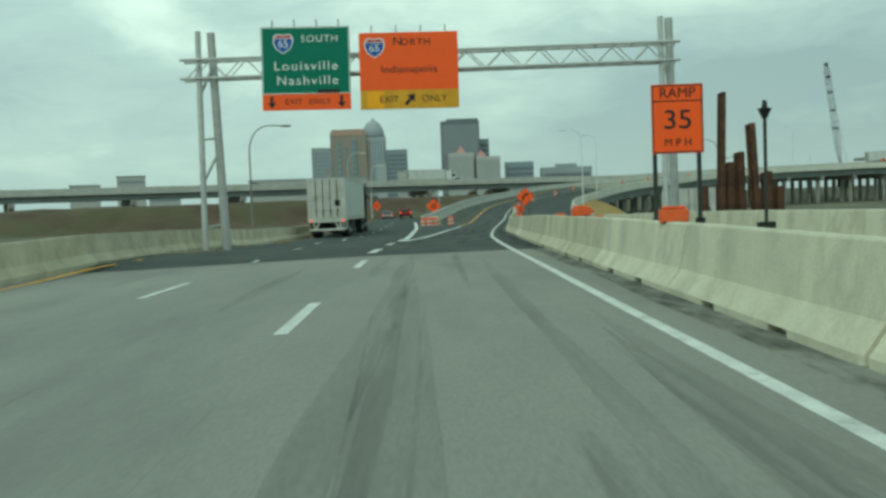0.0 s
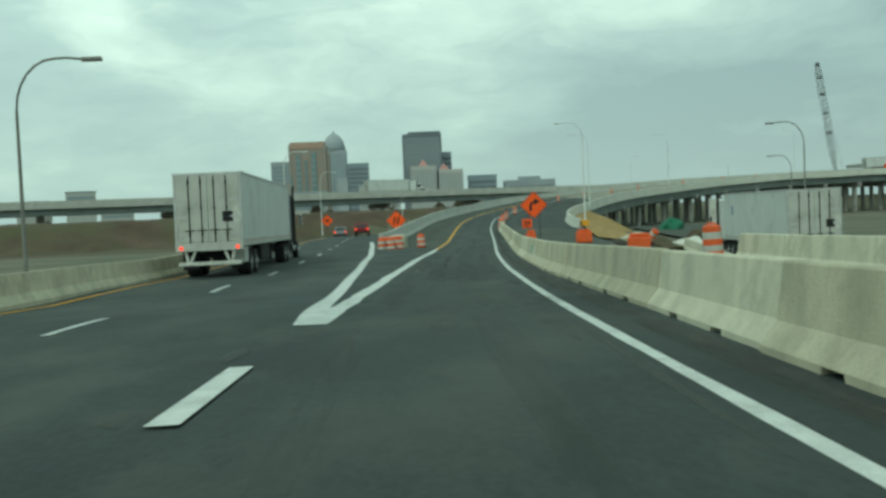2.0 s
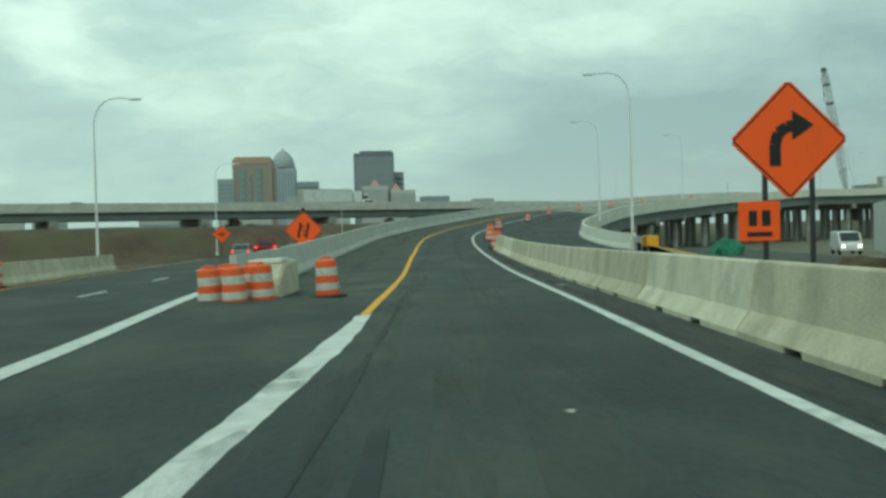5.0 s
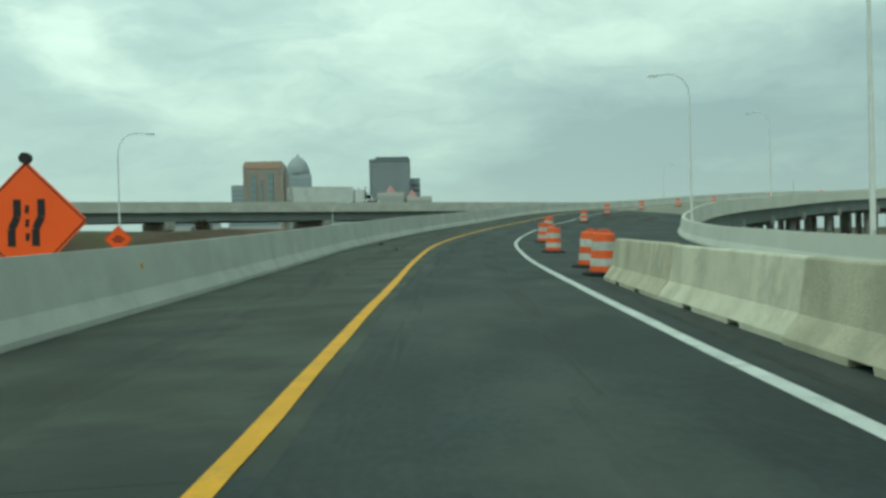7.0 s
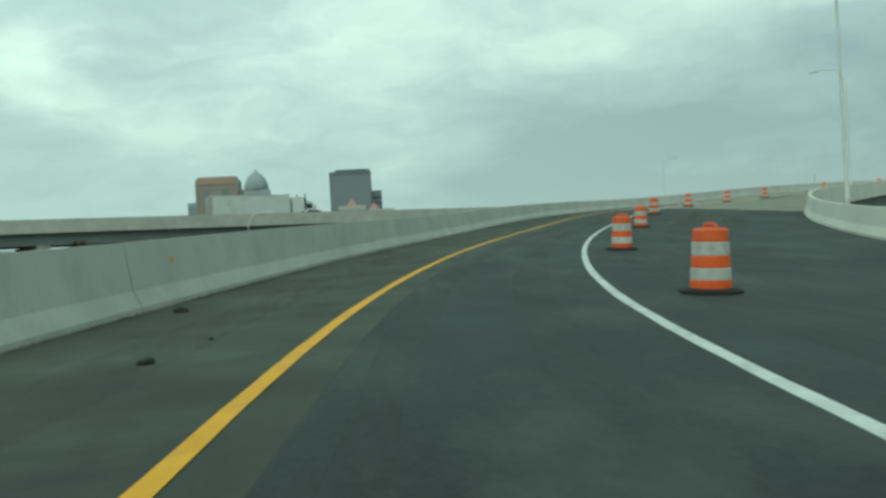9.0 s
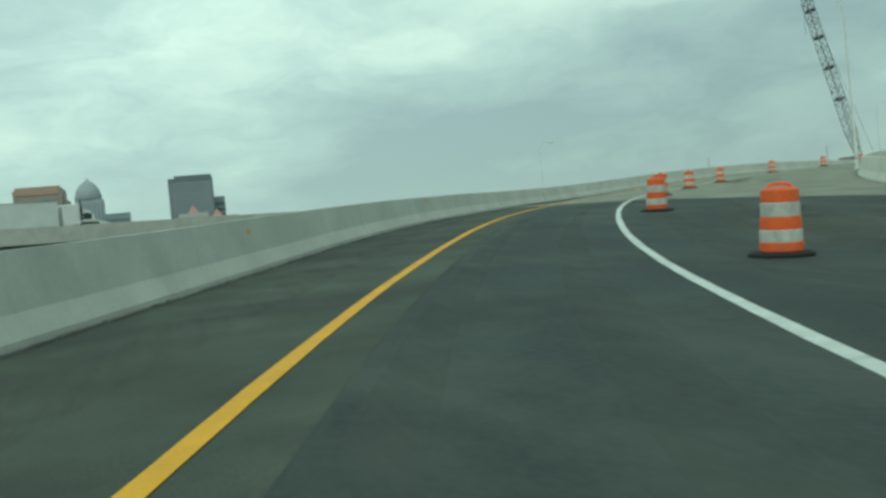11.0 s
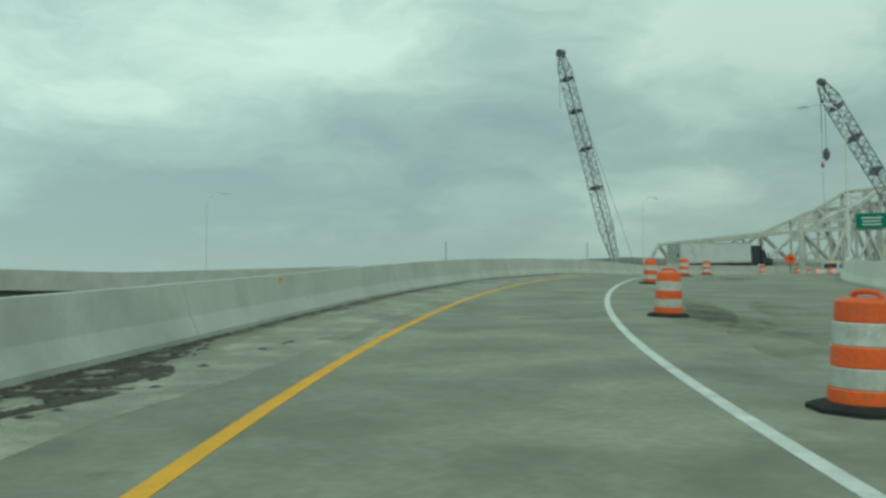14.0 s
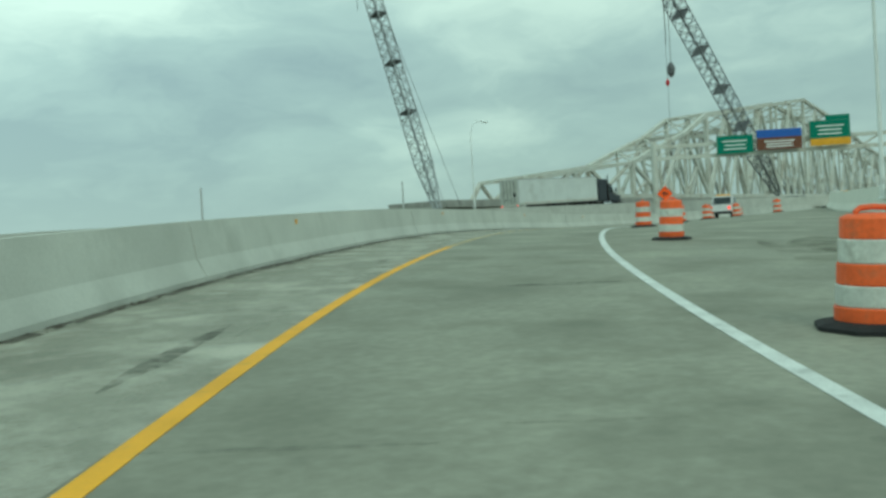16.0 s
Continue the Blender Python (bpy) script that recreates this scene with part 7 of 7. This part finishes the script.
def container(label, m):
    t = thing("box_trailer", label, "trailer", "parked trailers", m)
    body = part("body", bx(-1.25, 1.25, 0, 11, 1.1, 3.9, 0.03), M_CONTAINER, t)
    for s in (-1, 1):
        part("door", bx(min(0.02 * s, 1.15 * s), max(0.02 * s, 1.15 * s), -0.05, -0.005, 1.2, 3.8, 0.01), M_TRAILER_R, t)
        part("lock_bar", rod(bmesh.new(), (s * 0.5, -0.08, 1.2), (s * 0.5, -0.08, 3.8), 0.03, n=6), M_GALV, t)
        wheel(t, s * 1.0, 1.6, 0.5, 0.4, s)
        wheel(t, s * 1.0, 2.8, 0.5, 0.4, s)
    part("under_frame", bx(-0.6, 0.6, 0.1, 10.8, 0.85, 1.09), M_CHASSIS, t)
    part("bumper", bx(-1.1, 1.1, -0.05, 0.1, 0.55, 0.7), M_CHASSIS, t)
    for s in (-1, 1):
        part("support_leg", bx(s * 0.7 - 0.08, s * 0.7 + 0.08, 8.9, 9.1, 0.0, 0.84), M_CHASSIS, t)
    return t


container("plain white box trailer standing below the deck", pose(31.0, 114.0, -2.68, 0, 0, -26))
# a van with its lamps on
t = thing("oncoming_van", "white van with lit head lamps below the deck", "van", "", pose(48.0, 151.5, -2.75, 0, 0, 162))
part("body", (lambda q_: (bmesh.ops.bevel(q_, geom=q_.edges[:], offset=0.08, segments=2, affect="EDGES"), q_)[1])(prism(bmesh.new(), [(-2.4, 0.35), (2.4, 0.35), (2.45, 0.9), (1.9, 1.15), (1.2, 2.0), (-2.4, 2.05)], -0.95, 0.95)), M_CARWHITE, t)
part("windscreen", prism(bmesh.new(), [(1.93, 1.2), (1.96, 1.2), (1.27, 1.95), (1.2, 1.92)], -0.8, 0.8), M_GLASS, t)
for s in (-1, 1):
    part("head_lamp", bx(s * 0.7 - 0.12, s * 0.7 + 0.12, 2.4, 2.5, 0.68, 0.85, 0.02), M_HEAD, t)
    wheel(t, s * 0.85, 1.5, 0.34, 0.22, s)
    wheel(t, s * 0.85, -1.5, 0.34, 0.22, s)
# heaps of material, tarpaulins, pipes
rs2 = random.Random(12)


def heap(label, x, y, r, h, material, name="material_heap", cat="heap"):
    bm = bmesh.new()
    bmesh.ops.create_icosphere(bm, subdivisions=3, radius=1.0)
    for v in bm.verts:
        n_ = 1 + 0.35 * noise.noise(v.co * 1.7 + Vector((x, y, 0)))
        v.co = Vector((v.co.x * r * n_, v.co.y * r * n_ * 0.8, max(-0.3, v.co.z) * h * n_))
    z = ground_z(x, y)
    return solo(name, bm, material, label, cat, "heaps in the work area", m=pose(x, y, z, 0, 0, rs2.uniform(0, 90)))


heap("heap of dark broken asphalt in the work area", 16.5, 92, 2.2, 0.9, M_MUD)
heap("heap of dark soil beside the straw bank", 20.5, 101, 2.8, 1.0, M_DIRT)
heap("green tarpaulin thrown over materials", 39.2, 157.0, 2.0, 1.9, M_TARP, "tarpaulin", "tarpaulin")
heap("pale rubble heap below the deck", 26.5, 110, 1.8, 0.9, M_WHITEWALL)
heap("heap of brown soil at the far side", 31.0, 118, 2.6, 1.2, M_DIRT)
for k in range(7):
    x, y = 17 + 2.6 * k + rs2.uniform(-1, 1), 94 + 4.2 * k + rs2.uniform(-2, 2)
    t = thing("timber_stack", "stack of rough timber beams on the ground", "timber", "timber stacks", pose(x, y, ground_z(x, y), 0, 0, rs2.uniform(0, 180)))
    for j in range(4):
        part("beam", bx(-1.4, 1.4, -0.35 + 0.2 * j, -0.18 + 0.2 * j, 0.0, 0.2 + 0.12 * (j % 2), 0.01), M_STRAW if j % 2 else M_RUST, t)
copy_thing(drum0, pose(17.8, 91.6, -1.5, 38, 20, 20))
t = thing("tipped_block", "pale concrete block lying tilted in the work area", "concrete block", "", pose(16.7, 91.4, -1.75, 0, -14, 20))
part("block", bx(-0.75, 0.75, -0.4, 0.4, 0.0, 0.75, 0.06), M_BARRIER, t)
part("lifting_loop", rod(bmesh.new(), (-0.1, 0, 0.74), (0.1, 0, 0.86), 0.02), M_RUST, t)
# pale precast nose block at the gore
nose = thing("gore_nose", "chipped pale concrete block behind the gore drums", "concrete block", "", place(0.75, 95.6, 0))
part("block", (lambda q_: (bmesh.ops.bevel(q_, geom=q_.edges[:], offset=0.05, segments=2, affect="EDGES"), q_)[1])(prism(bmesh.new(), [(-0.9, 0.0), (2.2, 0.0), (2.2, 0.95), (-0.1, 0.85), (-0.9, 0.45)], -0.55, 0.55)), M_BARRIER, nose)
part("cap", bx(-0.45, 0.45, 0.2, 1.4, 0.88, 1.02, 0.04), M_WHITEWALL, nose)

# ---------------------------------------------------------------- vehicles on the far deck


def box_truck(label, m, body_m, l=7.0):
    t = thing("box_truck", label, "truck", "", m)
    part("cargo_box", bx(-1.22, 1.22, 0, l, 1.0, 3.5, 0.03), body_m, t)
    part("door", bx(-1.1, 1.1, -0.03, -0.004, 1.1, 3.4), M_TRAILER_R, t)
    part("chassis", bx(-0.5, 0.5, 0.2, l + 2.2, 0.6, 0.95), M_CHASSIS, t)
    part("cab", (lambda q_: (bmesh.ops.bevel(q_, geom=q_.edges[:], offset=0.07, segments=2, affect="EDGES"), q_)[1])(prism(bmesh.new(), [(l + 0.15, 0.6), (l + 2.4, 0.6), (l + 2.4, 1.3), (l + 1.6, 1.5), (l + 1.2, 2.4), (l + 0.15, 2.45)], -1.05, 1.05)), M_CABWHITE, t)
    for s in (-1, 1):
        part("side_window", bx(s * 1.055 - 0.01, s * 1.055 + 0.01, l + 0.4, l + 1.2, 1.55, 2.2), M_GLASS, t)
        for y in (1.4, l + 1.7):
            wheel(t, s * 0.95, y, 0.46, 0.3, s)
        part("tail_lamp", bx(s * 1.0 - 0.08, s * 1.0 + 0.08, -0.05, -0.01, 0.75, 0.95), M_TAIL, t)
    return t


box_truck("box truck with a mottled red printed body on the deck", stand(26.5, 7.6, 0.01), M_BOXTRUCK)
box_truck("white dump truck on the curved deck", stand(29.5, 6.0, 0.01), M_TRAILER)
car("grey pickup on the far deck beside the drums", stand(23.8, 8.6, 0.01), M_CARGREY, "pickup")
# spray paint on the barriers: loose scribbles of short strokes
def scribble(label, u, off, z, w, h, n, material, seed):
    rg = random.Random(seed)
    bm = bmesh.new()
    for k in range(n):
        y = w * (k + 0.5) / n
        p = Vector((0, y + rg.uniform(-0.03, 0.03), rg.uniform(0.55, 1.0) * h))
        for j in range(rg.randint(2, 4)):
            q = p + Vector((0, rg.uniform(-0.06, 0.07), rg.uniform(-0.6, 0.25) * h))
            q.z = min(h, max(0.0, q.z))
            beam(bm, p, q, 0.008, 0.034)
            p = q
    solo("spray_mark", bm, material, label, "paint mark", "spray marks", m=stand(u, val(BAR_OFF, u) + off, z) @ Matrix.Rotation(radians(8.5), 4, "Y"))


scribble("faded teal spray-paint scribble on the barrier face", 4.44, 0.19, 0.34, 0.55, 0.27, 8, M_TEAL, 3)
scribble("pale teal spray-paint scribble on the barrier face", 4.47, 0.165, 0.22, 0.4, 0.12, 5, M_TEAL, 8)
scribble("thin white scrawl on the barrier face", 4.34, 0.17, 0.26, 0.5, 0.3, 6, M_CHALK, 5)
scribble("faint teal dabs on a weathered barrier", 3.98, 0.19, 0.4, 0.3, 0.2, 4, M_TEAL, 12)
# lumps of dirt on the shoulder
for x, y, r in ((7.85, 144.9, 0.1), (7.35, 150.9, 0.13), (8.3, 146.6, 0.04)):
    bm = bmesh.new()
    bmesh.ops.create_icosphere(bm, subdivisions=2, radius=1.0)
    for v in bm.verts:
        n_ = 1 + 0.4 * noise.noise(v.co * 1.9 + Vector((x, y, 0)))
        v.co = Vector((v.co.x * r * n_, v.co.y * r * n_, max(-0.2, v.co.z) * r * 0.6 * n_))
    solo("dirt_lump", bm, M_LUMP, "dark lump of dirt lying on the shoulder", "debris", "lumps on the shoulder", m=place(x, y))
# sign posts on the far overpass, seen from behind
for x, y, z, top in ((97.1, 293.8, 6.2, 10.4), (119.8, 295.2, 7.0, 11.0)):
    t = thing("deck_mast", "thin grey steel post on the far overpass", "mast", "posts on the overpass", pose(x, y, z))
    part("shaft", rod(bmesh.new(), (0, 0, 0), (0, 0, top - z), 0.09, 0.07, 8), M_GALV, t)
    part("base_plate", bx(-0.2, 0.2, -0.2, 0.2, 0, 0.03, 0.005), M_GALV, t)
# traffic on the overpass
for k, (f, o, mt, nm) in enumerate(((0.86, 3, M_CARWHITE, "white"), (0.62, 8, M_CARGREY, "grey"))):
    p = OV0.lerp(OV1, f) + Vector((-ov_dir.y, ov_dir.x, 0)) * o
    car(nm + " car crossing the far overpass", Matrix.Translation(p) @ Matrix.Rotation(math.atan2(-ov_dir.x, ov_dir.y), 4, "Z"), mt)
# scrub below the overpass
rs3 = random.Random(5)


def bush(x, y, r):
    z = ground_z(x, y)
    t = thing("bush", "bare brown-green roadside bush", "bush", "bushes below the overpass", pose(x, y, z - 0.1, 0, 0, rs3.uniform(0, 360)))
    bm = bmesh.new()
    for k in range(9):
        a = rs3.uniform(0, 6.28)
        rod(bm, (0, 0, 0), (math.cos(a) * r * 0.7, math.sin(a) * r * 0.7, r * rs3.uniform(0.8, 1.5)), 0.05, 0.01, 5)
    part("stem", bm, M_RUST, t)
    bm = bmesh.new()
    for k in range(420):
        a, e, d = rs3.uniform(0, 6.28), rs3.uniform(0.0, 1.4), r * rs3.uniform(0.5, 1.05)
        c = Vector((math.cos(a) * math.cos(e) * d, math.sin(a) * math.cos(e) * d, 0.2 * r + math.sin(e) * d * 1.2))
        s = r * rs3.uniform(0.06, 0.13)
        n1 = Vector((rs3.uniform(-1, 1), rs3.uniform(-1, 1), rs3.uniform(-1, 1))).normalized()
        n2 = n1.orthogonal()
        f = [bm.verts.new(c + n1 * s), bm.verts.new(c + n2 * s), bm.verts.new(c - n1 * s), bm.verts.new(c - n2 * s)]
        bm.faces.new(f)
    part("foliage", bm, M_FOLIAGE, t)


for k in range(9):
    x = rs3.choice((rs3.uniform(-34, 4), rs3.uniform(10, 26)))
    bush(x, 252 + 0.5 * x + rs3.uniform(-4, 6), rs3.uniform(0.8, 1.7))
